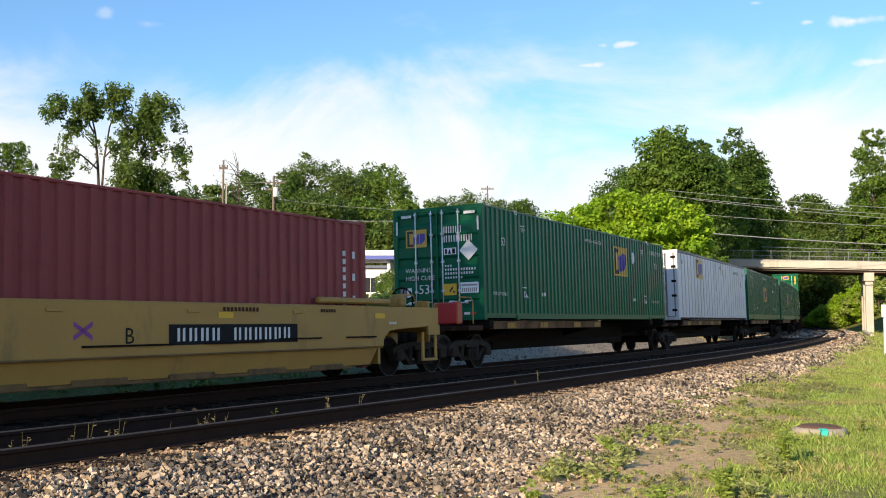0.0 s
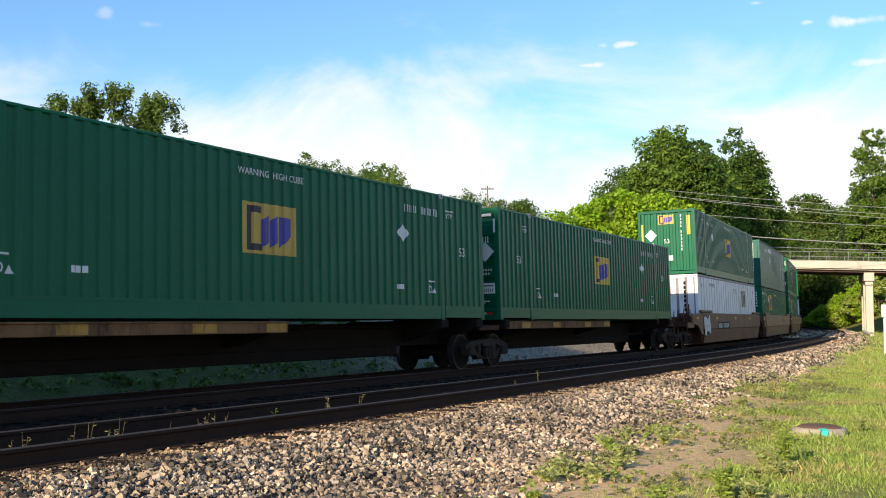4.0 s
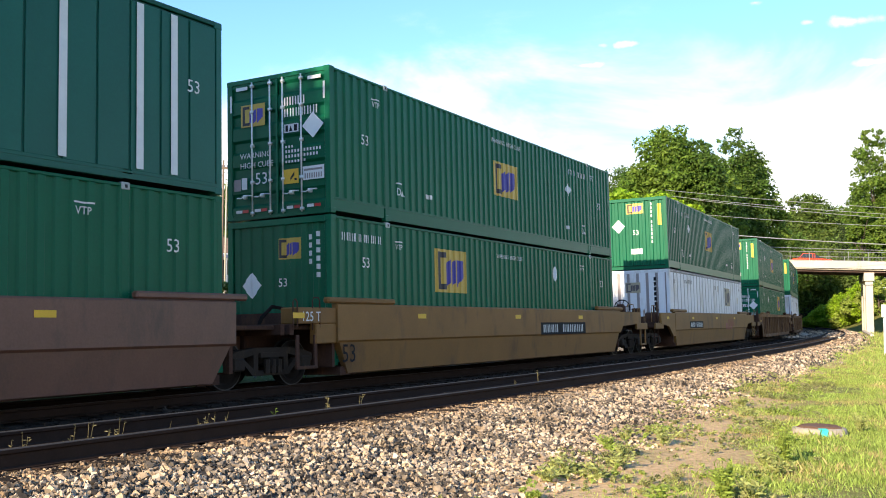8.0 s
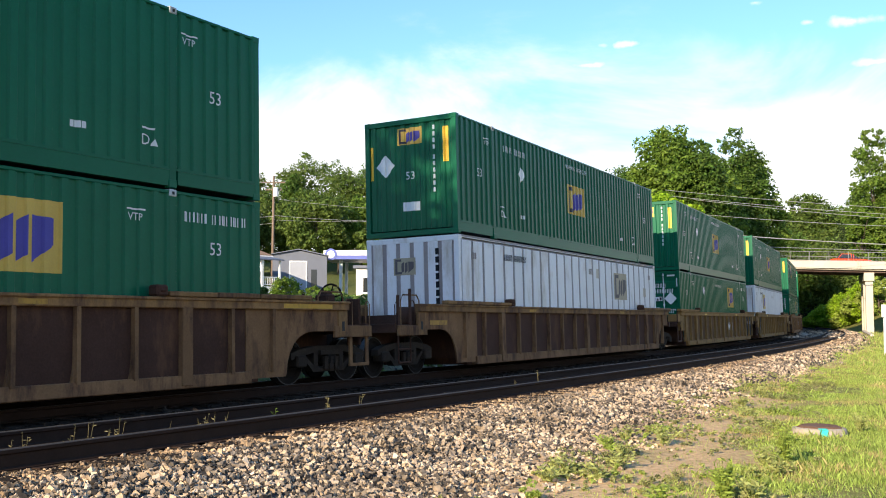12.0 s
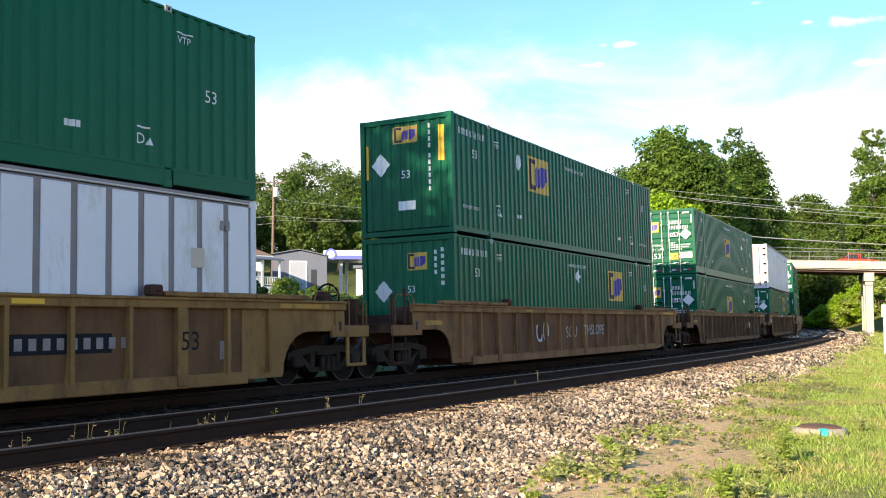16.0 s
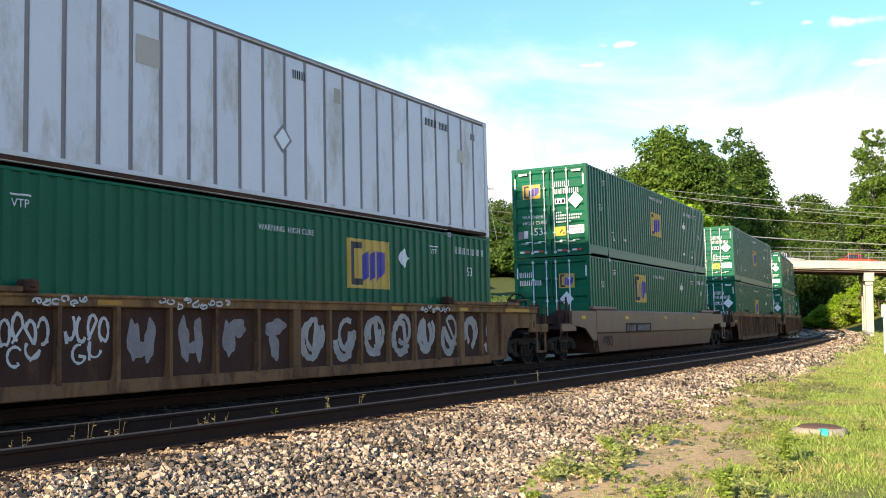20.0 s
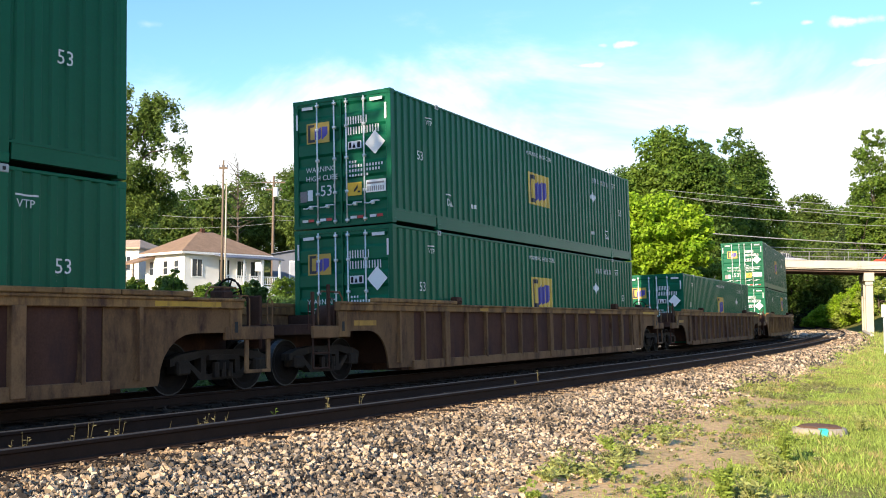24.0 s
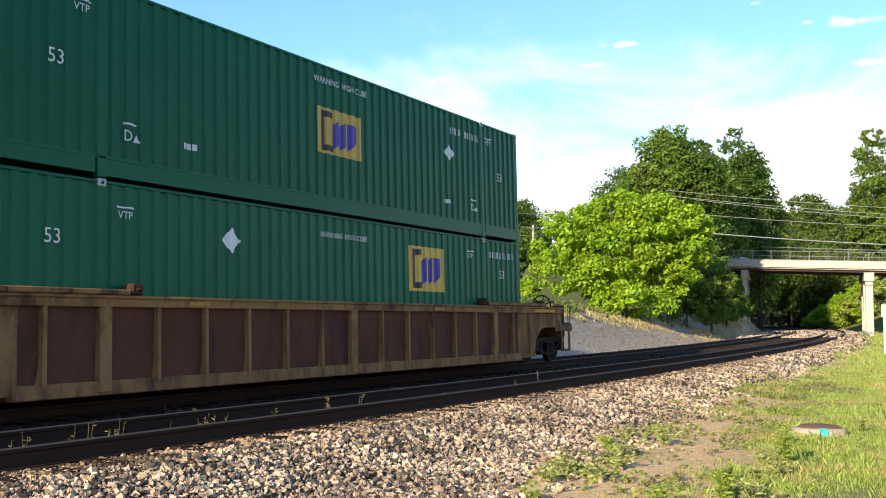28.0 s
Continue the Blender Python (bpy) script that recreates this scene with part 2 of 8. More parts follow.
BROWN = mat("well_brown_paint", (0.215, 0.106, 0.030), 0.6, spec=0.25, vary=0.22, scale=0.8, fine=30, bump=0.08, stain=(0.09, 0.05, 0.03), stain_amount=0.3, rand=0.08)
RUST = mat("well_rust_paint", (0.066, 0.033, 0.023), 0.88, spec=0.15, vary=0.4, scale=1.1, fine=30, bump=0.15, stain=(0.14, 0.068, 0.034), stain_amount=0.3, rand=0.15)
YELLOW_DIRT = mat("well_yellow_grime", (0.17, 0.095, 0.03), 0.8, vary=0.35, scale=2, fine=30, bump=0.1, stain=(0.06, 0.035, 0.02), stain_amount=0.4)
YELLOW = mat("well_yellow_paint", (0.40, 0.225, 0.045), 0.55, vary=0.15, scale=0.8, fine=30, bump=0.05, stain=(0.20, 0.12, 0.04), stain_amount=0.25)
OCHRE = mat("well_ochre_paint", (0.255, 0.140, 0.046), 0.7, vary=0.3, scale=1.2, fine=30, bump=0.1, stain=(0.12, 0.06, 0.025), stain_amount=0.4, rand=0.12, spec=0.2)
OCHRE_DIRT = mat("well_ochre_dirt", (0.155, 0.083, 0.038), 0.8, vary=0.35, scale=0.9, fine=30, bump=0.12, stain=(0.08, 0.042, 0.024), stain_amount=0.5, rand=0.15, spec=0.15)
DIRTY_YELLOW = mat("dirty_yellow", (0.42, 0.22, 0.03), 0.7, vary=0.3, scale=3, stain=(0.12, 0.06, 0.02), stain_amount=0.4, bump=0)
SAFETY_WORN = mat("safety_yellow_worn", (0.50, 0.27, 0.02), 0.6, vary=0.2, scale=3, stain=(0.25, 0.12, 0.02), stain_amount=0.3, bump=0)
SAFETY = mat("safety_yellow", (0.72, 0.42, 0.02), 0.5, vary=0.12)
IRON = mat("truck_iron", (0.016, 0.0125, 0.0105), 0.9, spec=0.08, vary=0.3, scale=4, bump=0.2)
TREAD = mat("polished_tread", (0.034, 0.031, 0.029), 0.45, 0.2, vary=0.2, scale=6, bump=0)
FRAME_IRON = mat("dusty_truck_frame", (0.034, 0.025, 0.019), 0.85, spec=0.15, vary=0.4, scale=3, stain=(0.075, 0.05, 0.03), stain_amount=0.3, bump=0.2)
WHEEL = mat("wheel_steel", (0.017, 0.0135, 0.0115), 0.85, 0.0, spec=0.1, vary=0.25, scale=5)
CHROME = mat("lock_bar_zinc", (0.78, 0.79, 0.80), 0.4, 0.25, vary=0.1)
WHITE = mat("white_lettering", (0.66, 0.68, 0.68), 0.6, vary=0.12, scale=4, fine=60, bump=0)
BLACK = mat("black_lettering", (0.015, 0.015, 0.018), 0.7, spec=0.12, vary=0.1, bump=0)
LOGO_Y = mat("logo_yellow", (0.56, 0.36, 0.055), 0.5, vary=0.15, scale=3, bump=0.02, rand=0.15)
LOGO_D = mat("logo_dark", (0.018, 0.014, 0.025), 0.55, vary=0.15, bump=0)
LOGO_WORN = mat("logo_worn_dark", (0.085, 0.07, 0.075), 0.6, vary=0.2, scale=5, bump=0)
LOGO_B = mat("logo_blue", (0.055, 0.045, 0.30), 0.55, vary=0.2, bump=0)
PLACARD = mat("placard_white", (0.72, 0.73, 0.74), 0.5, vary=0.06, bump=0, rand=0.12)
RED = mat("red_reflector", (0.45, 0.02, 0.02), 0.4, vary=0.1, bump=0)
SPRAY = mat("spray_paint", (0.62, 0.60, 0.58), 0.6, vary=0.2, scale=6, bump=0)
PURPLE = mat("purple_mark", (0.22, 0.05, 0.25), 0.6, vary=0.2, bump=0)
LOGO_OLD = mat("logo_faded", (0.36, 0.30, 0.21), 0.6, vary=0.2, scale=4, bump=0.02, rand=0.15)
RAIL_SIDE = mat("rail_rust", (0.032, 0.018, 0.0125), 0.85, spec=0.15, vary=0.3, scale=3, fine=40, bump=0.15)
RAIL_TOP = mat("rail_head", (0.046, 0.038, 0.033), 0.7, 0.1, vary=0.15, scale=3)
TIE = mat("tie_wood", (0.030, 0.022, 0.017), 0.95, spec=0.1, vary=0.35, scale=6, fine=60, bump=0.4, rand=0.3)
SEAM_TEAL = mat("teal_seam", (0.004, 0.072, 0.052), 0.5, spec=0.2, vary=0.15)
STONES = island_mat("ballast_stone", (0.027, 0.023, 0.022), (0.75, 0.605, 0.465))
GRAVEL = island_mat("rusty_gravel", (0.07, 0.048, 0.033), (0.55, 0.40, 0.265))
BED = mat("ballast_bed", (0.036, 0.030, 0.027), 0.95, vary=0.5, scale=9, fine=32, bump=0.8)
CONCRETE = mat("bridge_concrete", (0.50, 0.45, 0.38), 0.85, vary=0.2, scale=0.5, fine=12, bump=0.15, stain=(0.22, 0.18, 0.14), stain_amount=0.2)
OLD_CONCRETE = mat("old_concrete", (0.36, 0.31, 0.25), 0.9, vary=0.3, scale=4, fine=40, bump=0.3, stain=(0.16, 0.13, 0.09), stain_amount=0.3)
GIRDER = mat("girder_steel", (0.10, 0.055, 0.045), 0.7, vary=0.25)
FENCE = mat("galvanised_fence", (0.38, 0.38, 0.38), 0.5, 0.6, vary=0.15)
ASPHALT = mat("asphalt", (0.055, 0.055, 0.055), 0.9, vary=0.25, scale=3, fine=80)
BARK = mat("bark", (0.085, 0.064, 0.05), 0.95, vary=0.4, scale=5, fine=30, bump=0.6)
POLE = mat("pole_wood", (0.17, 0.125, 0.09), 0.85, vary=0.3, scale=4, fine=40, bump=0.3)
WIRE = mat("wire_alloy", (0.40, 0.40, 0.40), 0.5, 0.3, vary=0.1, bump=0)
LEAF_MID = leaf_mat("leaf_mid", (0.15, 0.235, 0.034))
LEAF_DARK = leaf_mat("leaf_dark", (0.095, 0.165, 0.028))
# Leaves past the bridge: their shade is put into this dark colour.
LEAF_SHADED = leaf_mat("leaf_shaded", (0.032, 0.050, 0.017), 0.5, 0.15, 0.8)
LEAF_LIME = leaf_mat("leaf_lime", (0.28, 0.43, 0.025), 0.4)
LEAF_OLIVE = leaf_mat("leaf_olive", (0.12, 0.178, 0.036))
LEAF_LOCUST = leaf_mat("leaf_locust", (0.135, 0.20, 0.04))
GRASS = leaf_mat("grass_blade", (0.34, 0.42, 0.095), 0.6, 0.45)
LEAF_FRESH = leaf_mat("leaf_fresh", (0.30, 0.385, 0.075), 0.4)
LEAF_YELLOW = leaf_mat("leaf_yellow", (0.38, 0.41, 0.14), 0.4)
LEAF_WEED = leaf_mat("leaf_weed", (0.165, 0.25, 0.065))
LEAF_BRUSH = leaf_mat("leaf_brush", (0.24, 0.25, 0.10), 0.5, 0.3)
STRAW_PALE = leaf_mat("straw_pale", (0.46, 0.38, 0.16), 0.45, 0.35)
COVER_IRON = mat("cover_iron", (0.17, 0.095, 0.06), 0.8, vary=0.25, scale=6, fine=40, bump=0.3, spec=0.2)
STRAW_DULL = leaf_mat("dull_stalk", (0.20, 0.175, 0.085), 0.5, 0.35)
HOUSE_WHITE = mat("house_siding", (0.82, 0.80, 0.76), 0.7, vary=0.08, scale=1, bump=0.1)
SHINGLE = mat("roof_shingle", (0.27, 0.175, 0.115), 0.9, vary=0.35, scale=1.4, fine=10, bump=0.3)
SHINGLE_PALE = mat("pale_shingle", (0.50, 0.36, 0.26), 0.9, vary=0.3, scale=1.4, fine=10, bump=0.3)
METAL_GREY = mat("sheet_metal_grey", (0.13, 0.145, 0.19), 0.6, vary=0.12, scale=1)
GLASS_DARK = mat("window_dark", (0.03, 0.035, 0.04), 0.1, vary=0.1, bump=0)
CANOPY_BLUE = mat("canopy_blue", (0.10, 0.13, 0.42), 0.4, vary=0.08, bump=0)
PAINT_WHITE = mat("white_paint", (0.78, 0.78, 0.78), 0.45, vary=0.05, bump=0)
CAR_RED = mat("car_red", (0.70, 0.085, 0.025), 0.25, vary=0.05, bump=0, coat=0.5)
CAR_SILVER = mat("car_silver", (0.62, 0.63, 0.66), 0.25, 0.3, vary=0.05, bump=0, coat=0.5)
TEALMARK = mat("turquoise_paint", (0.05, 0.55, 0.50), 0.5, vary=0.1, bump=0)
DARK_STONES = island_mat("dark_stone", (0.020, 0.015, 0.012), (0.070, 0.052, 0.040), 0.95, 0.1)
SPRAY_OLD = mat("faded_spray_paint", (0.24, 0.205, 0.20), 0.7, vary=0.35, scale=5, bump=0)
BED_DARK = mat("dark_bed", (0.027, 0.020, 0.016), 0.95, spec=0.08, vary=0.4, scale=9, fine=32, bump=0.8)
RIPRAP = island_mat("bank_stone", (0.08, 0.075, 0.07), (0.42, 0.37, 0.32))


# ---- mesh tools ----
def raw_mesh(name, verts, faces, mats=(), index=None, smooth=False):
    me = bpy.data.meshes.new(name)
    verts = np.asarray(verts, np.float32)
    faces = np.asarray(faces, np.int32)
    n, k = faces.shape
    me.vertices.add(len(verts))
    me.vertices.foreach_set("co", verts.ravel())
    me.loops.add(n * k)
    me.loops.foreach_set("vertex_index", faces.ravel())
    me.polygons.add(n)
    me.polygons.foreach_set("loop_start", np.arange(0, n * k, k, dtype=np.int32))
    if index is not None:
        me.polygons.foreach_set("material_index", np.asarray(index, np.int32))
    me.polygons.foreach_set("use_smooth", np.full(n, bool(smooth)))
    for m in mats:
        me.materials.append(m)
    me.update(calc_edges=True)
    return me


def bm_mesh(name, bm, material, smooth=False):
    me = bpy.data.meshes.new(name)
    bmesh.ops.recalc_face_normals(bm, faces=bm.faces[:])
    if smooth:
        for f in bm.faces:
            f.smooth = True
    bm.to_mesh(me)
    bm.free()
    me.materials.append(material)
    return me


def box(bm, x0, x1, y0, y1, z0, z1, bevel=0.0):
    vs = [bm.verts.new((x, y, z)) for x in (x0, x1) for y in (y0, y1) for z in (z0, z1)]
    fs = [bm.faces.new([vs[i] for i in q]) for q in ((0, 1, 3, 2), (4, 6, 7, 5), (0, 4, 5, 1), (2, 3, 7, 6), (0, 2, 6, 4), (1, 5, 7, 3))]
    if bevel:
        es = list({e for f in fs for e in f.edges})
        bmesh.ops.bevel(bm, geom=es, offset=bevel, segments=1, affect="EDGES")
    return bm


def boxes(*rows, bevel=0.0):
    bm = bmesh.new()
    for r in rows:
        box(bm, *r, bevel=bevel)
    return bm


def prism(bm, outline, axis, a0, a1):
    """Extrudes a closed outline of (p, q) along an axis from a0 to a1."""
    def at(p, q, a):
        return {"x": (a, p, q), "y": (p, a, q), "z": (p, q, a)}[axis]
    v0 = [bm.verts.new(at(p, q, a0)) for p, q in outline]
    v1 = [bm.verts.new(at(p, q, a1)) for p, q in outline]
    n = len(outline)
    bm.faces.new(v0)
    bm.faces.new(v1[::-1])
    for i in range(n):
        j = (i + 1) % n
        bm.faces.new((v0[i], v1[i], v1[j], v0[j]))
    return bm


def tube(bm, points, radii, sides=8, caps=True):
    rings = []
    for i, p in enumerate(points):
        p = Vector(p)
        d = (Vector(points[min(i + 1, len(points) - 1)]) - Vector(points[max(i - 1, 0)])).normalized()
        a = d.orthogonal().normalized() if abs(d.z) < 0.9 else Vector((1, 0, 0)).cross(d).normalized()
        b = d.cross(a)
        r = radii[i] if hasattr(radii, "__len__") else radii
        rings.append([bm.verts.new(p + (a * math.cos(t) + b * math.sin(t)) * r) for t in (2 * math.pi * k / sides for k in range(sides))])
    for r0, r1 in zip(rings, rings[1:]):
        for k in range(sides):
            bm.faces.new((r0[k], r0[(k + 1) % sides], r1[(k + 1) % sides], r1[k]))
    if caps:
        bm.faces.new(rings[0][::-1])
        bm.faces.new(rings[-1])
    return bm


MESHES = {}


def shared(key, make):
    if key not in MESHES:
        MESHES[key] = make()
    return MESHES[key]


def put(name, me, parent, m=None, label=""):
    """One mesh object as a part of a thing."""
    ob = new(name, me)
    ob.parent = parent
    if m is not None:
        ob.matrix_basis = m
    if name in ("marking", "logo_mark", "lettering", "graffiti", "stalk", "leaves"):
        ob["kind"] = "stuff"
    return tagged(ob, label)


def part(name, bm, material, parent, label="", smooth=False):
    return put(name, bm_mesh(name, bm, material, smooth), parent, None, label)


def thing(name, label, category, group="", kind="", m=None):
    ob = tagged(new(name), label, category, group, kind)
    if m is not None:
        ob.matrix_basis = m
    return ob


def words(text, size, material):
    """Lettering as a flat mesh in the x-z plane, lower left at the origin, facing -y."""
    def make():
        c = bpy.data.curves.new("lettering", "FONT")
        c.body, c.size = text, size
        c.resolution_u = 2
        o = bpy.data.objects.new("lettering", c)
        scene.collection.objects.link(o)
        me = bpy.data.meshes.new_from_object(o.evaluated_get(bpy.context.evaluated_depsgraph_get()))
        bpy.data.objects.remove(o)
        me.transform(Matrix.Rotation(radians(90), 4, "X"))
        me.materials.clear()
        me.materials.append(material)
        return me
    return shared(("text", text, size, material.name), make)


# ---- containers ----
CL, CH, HALF = 16.154, 2.908, 1.2955
PITCH_C, DEEP = 0.28, 0.036
BREAKS = ((0.0, 0.0), (0.112, 0.0), (0.140, DEEP), (0.252, DEEP), (0.28, 0.0))


def corr_steps(u0, u1):
    """(u, depth) along the corrugation from u0 to u1."""
    us = {u0, u1}
    k = math.floor(u0 / PITCH_C)
    while k * PITCH_C < u1:
        for b, _ in BREAKS[:-1]:
            u = k * PITCH_C + b
            if u0 < u < u1:
                us.add(u)
        k += 1
    out = []
    for u in sorted(us):
        r = u % PITCH_C
        for (a, da), (b, db) in zip(BREAKS, BREAKS[1:]):
            if a - 1e-9 <= r <= b + 1e-9:
                out.append((u, da + (db - da) * (r - a) / (b - a)))
                break
    return out


def corr_sheet(name, spans, z0, z1, material, y=-HALF + 0.004):
    def make():
        v, f = [], []
        for u0, u1 in spans:
            st = corr_steps(u0, u1)
            for i, (u, d) in enumerate(st):
                v += [(u, y + d, z0), (u, y + d, z1)]
                if i:
                    n = len(v)
                    f.append((n - 4, n - 2, n - 1, n - 3))
        return raw_mesh(name, v, f, [material])
    return shared(("corr", name, tuple(spans), z0, z1, material.name, y), make)


def decal(key, shapes, material, y=-HALF, flat=False):
    """Painted shapes that follow the corrugation: rows of u0, u1 and the lower and upper heights at both."""
    def make():
        v, f = [], []
        for u0, u1, lo0, hi0, lo1, hi1 in shapes:
            st = [(u0, 0.0), (u1, 0.0)] if flat else corr_steps(u0, u1)
            for i, (u, d) in enumerate(st):
                t = (u - u0) / (u1 - u0)
                v += [(u, y + d, lo0 + (lo1 - lo0) * t), (u, y + d, hi0 + (hi1 - hi0) * t)]
                if i:
                    n = len(v)
                    f.append((n - 4, n - 2, n - 1, n - 3))
        return raw_mesh("decal", v, f, [material])
    return shared(("decal", key, tuple(shapes), material.name, y, flat), make)


def rect(u0, u1, z0, z1):
    return (u0, u1, z0, z1, z0, z1)


def logo(parent, u, z, w=1.46, h=0.92, y=-HALF, flat=False, m=None, faded=False):
    """Yellow panel with a dark bracket and blue strokes."""
    a, b = u - w / 2, z - h / 2
    put("logo_panel", decal("logo", [rect(a, a + w, b, b + h)], LOGO_OLD if faded else LOGO_Y, y - 0.003, flat), parent, m, "faded logo panel" if faded else "yellow logo panel")
    k = w / 1.46
    q = h / 0.92
    put("logo_mark", decal("bracket", [rect(a + 0.10 * k, a + 0.25 * k, b + 0.06 * q, b + 0.86 * q), rect(a + 0.25 * k, a + 0.52 * k, b + 0.74 * q, b + 0.86 * q), rect(a + 0.25 * k, a + 0.54 * k, b + 0.06 * q, b + 0.18 * q)], LOGO_WORN if faded else LOGO_D, y - 0.006, flat), parent, m, "dark bracket of the logo")
    put("logo_mark", decal("strokes", [(a + 0.52 * k, a + 0.70 * k, b + 0.12 * q, b + 0.62 * q, b + 0.22 * q, b + 0.72 * q), (a + 0.75 * k, a + 0.93 * k, b + 0.12 * q, b + 0.62 * q, b + 0.22 * q, b + 0.72 * q), (a + 0.98 * k, a + 1.34 * k, b + 0.12 * q, b + 0.72 * q, b + 0.36 * q, b + 0.70 * q)], LOGO_WORN if faded else LOGO_B, y - 0.006, flat), parent, m, "worn dark strokes of the logo" if faded else "blue strokes of the logo")


def diamond(parent, u, z, r=0.33, y=-HALF, flat=False, m=None):
    put("placard", decal("diamond", [(u - r, u, z, z, z - r, z + r), (u, u + r, z - r, z + r, z, z)], PLACARD, y - 0.004, flat), parent, m, "white diamond placard")


def bars(parent, u, z, n, h=0.16, w=0.10, gap=0.05, y=-HALF, flat=False, m=None, material=None, down=False):
    sh = []
    for i in range(n):
        if down:
            sh.append(rect(u, u + w, z - (i + 1) * h - i * gap, z - i * h - i * gap))
        else:
            sh.append(rect(u + i * (w + gap), u + i * (w + gap) + w, z, z + h))
    put("marking", decal("bars", sh, material or WHITE, y - 0.004, flat), parent, m)


def mark_bars(parent, u, z, groups, h=0.16, y=-HALF, flat=False, material=None):
    """Characters too small to read, as narrow upright pairs in groups."""
    sh = []
    for g in groups:
        for _ in range(g):
            sh += [rect(u, u + 0.028, z, z + h), rect(u + 0.062, u + 0.09, z, z + h)]
            u += 0.135
        u += 0.11
    put("marking", decal("mark_bars", sh, material or WHITE, y - 0.004, flat), parent)


def side_text(parent, text, u, z, size, material=None, y=-HALF - 0.005, m=None):
    mm = Matrix.Translation((u, y, z))
    put("lettering", words(text, size, material or WHITE), parent, (m @ mm) if m else mm)


TURN = pose(CL, 0, 0, 0, 0, 180)
END0 = pose(0, 0, 0, 0, 0, -90)      # an end built like a near side, turned to face forwards


def frame_meshes(material, bottom, length):
    top = shared(("top_rail", material.name, length), lambda: bm_mesh("top_rail", boxes((0.10, length - 0.10, -HALF + 0.0, -HALF + 0.07, 2.84, 2.895), bevel=0.012), material))
    bot = shared(("bottom_rail", material.name, bottom, length), lambda: bm_mesh("bottom_rail", boxes((0.12, 1.93, -HALF + 0.004, -HALF + 0.09, 0.05, bottom), (2.10, length - 2.10, -HALF + 0.004, -HALF + 0.09, 0.02, bottom), (length - 1.93, length - 0.12, -HALF + 0.004, -HALF + 0.09, 0.05, bottom), (0.12, length - 0.12, -HALF - 0.004, -HALF + 0.02, bottom - 0.05, bottom - 0.02)), material))
    post = shared(("corner_post", material.name), lambda: bm_mesh("corner_post", boxes((0.0, 0.13, -HALF, -HALF + 0.13, 0.0, CH), (-0.004, 0.17, -HALF - 0.004, -HALF + 0.16, CH - 0.11, CH + 0.004), (-0.004, 0.17, -HALF - 0.004, -HALF + 0.16, -0.004, 0.11), bevel=0.01), material))
    mid = shared(("mid_post", material.name), lambda: bm_mesh("mid_post", boxes((-0.08, 0.08, -HALF - 0.004, -HALF + 0.10, 0.0, CH), bevel=0.01), material))
    cast = shared("casting", lambda: bm_mesh("casting", boxes((-0.08, 0.08, -HALF - 0.014, -HALF + 0.1, 0.005, 0.12), bevel=0.012), CASTING))
    roof = shared(("roof", material.name, length), lambda: bm_mesh("roof", boxes((0.08, length - 0.08, -HALF + 0.04, HALF - 0.04, 2.84, 2.89)), material))
    floor_ = shared(("underside", length), lambda: bm_mesh("underside", boxes((0.15, length - 0.15, -HALF + 0.10, HALF - 0.10, 0.06, 0.16)), DARK))
    return top, bot, post, mid, cast, roof, floor_


def lock_bar():
    bm = bmesh.new()
    tube(bm, [(0, -0.045, 0.06), (0, -0.045, 2.82)], 0.017, 6)
    for z in (0.12, 0.75, 1.5, 2.2, 2.74):
        box(bm, -0.035, 0.035, -0.066, -0.002, z - 0.028, z + 0.028)
    return bm


def door_sheet(material):
    """One door leaf with pressed horizontal bands, 1.15 wide, facing -y."""
    prof = [(0.05, 0.0)]
    for z in (0.25, 0.80, 1.35, 1.90, 2.45):
        prof += [(z, 0.0), (z + 0.06, 0.045), (z + 0.24, 0.045), (z + 0.30, 0.0)]
    prof = [(z, d) for z, d in prof if z < 2.8] + [(2.82, 0.0)]
    v, f = [], []
    for i, (z, d) in enumerate(prof):
        v += [(0, d, z), (1.15, d, z)]
        if i:
            n = len(v)
            f.append((n - 4, n - 3, n - 1, n - 2))
    return raw_mesh("door", v, f, [material])


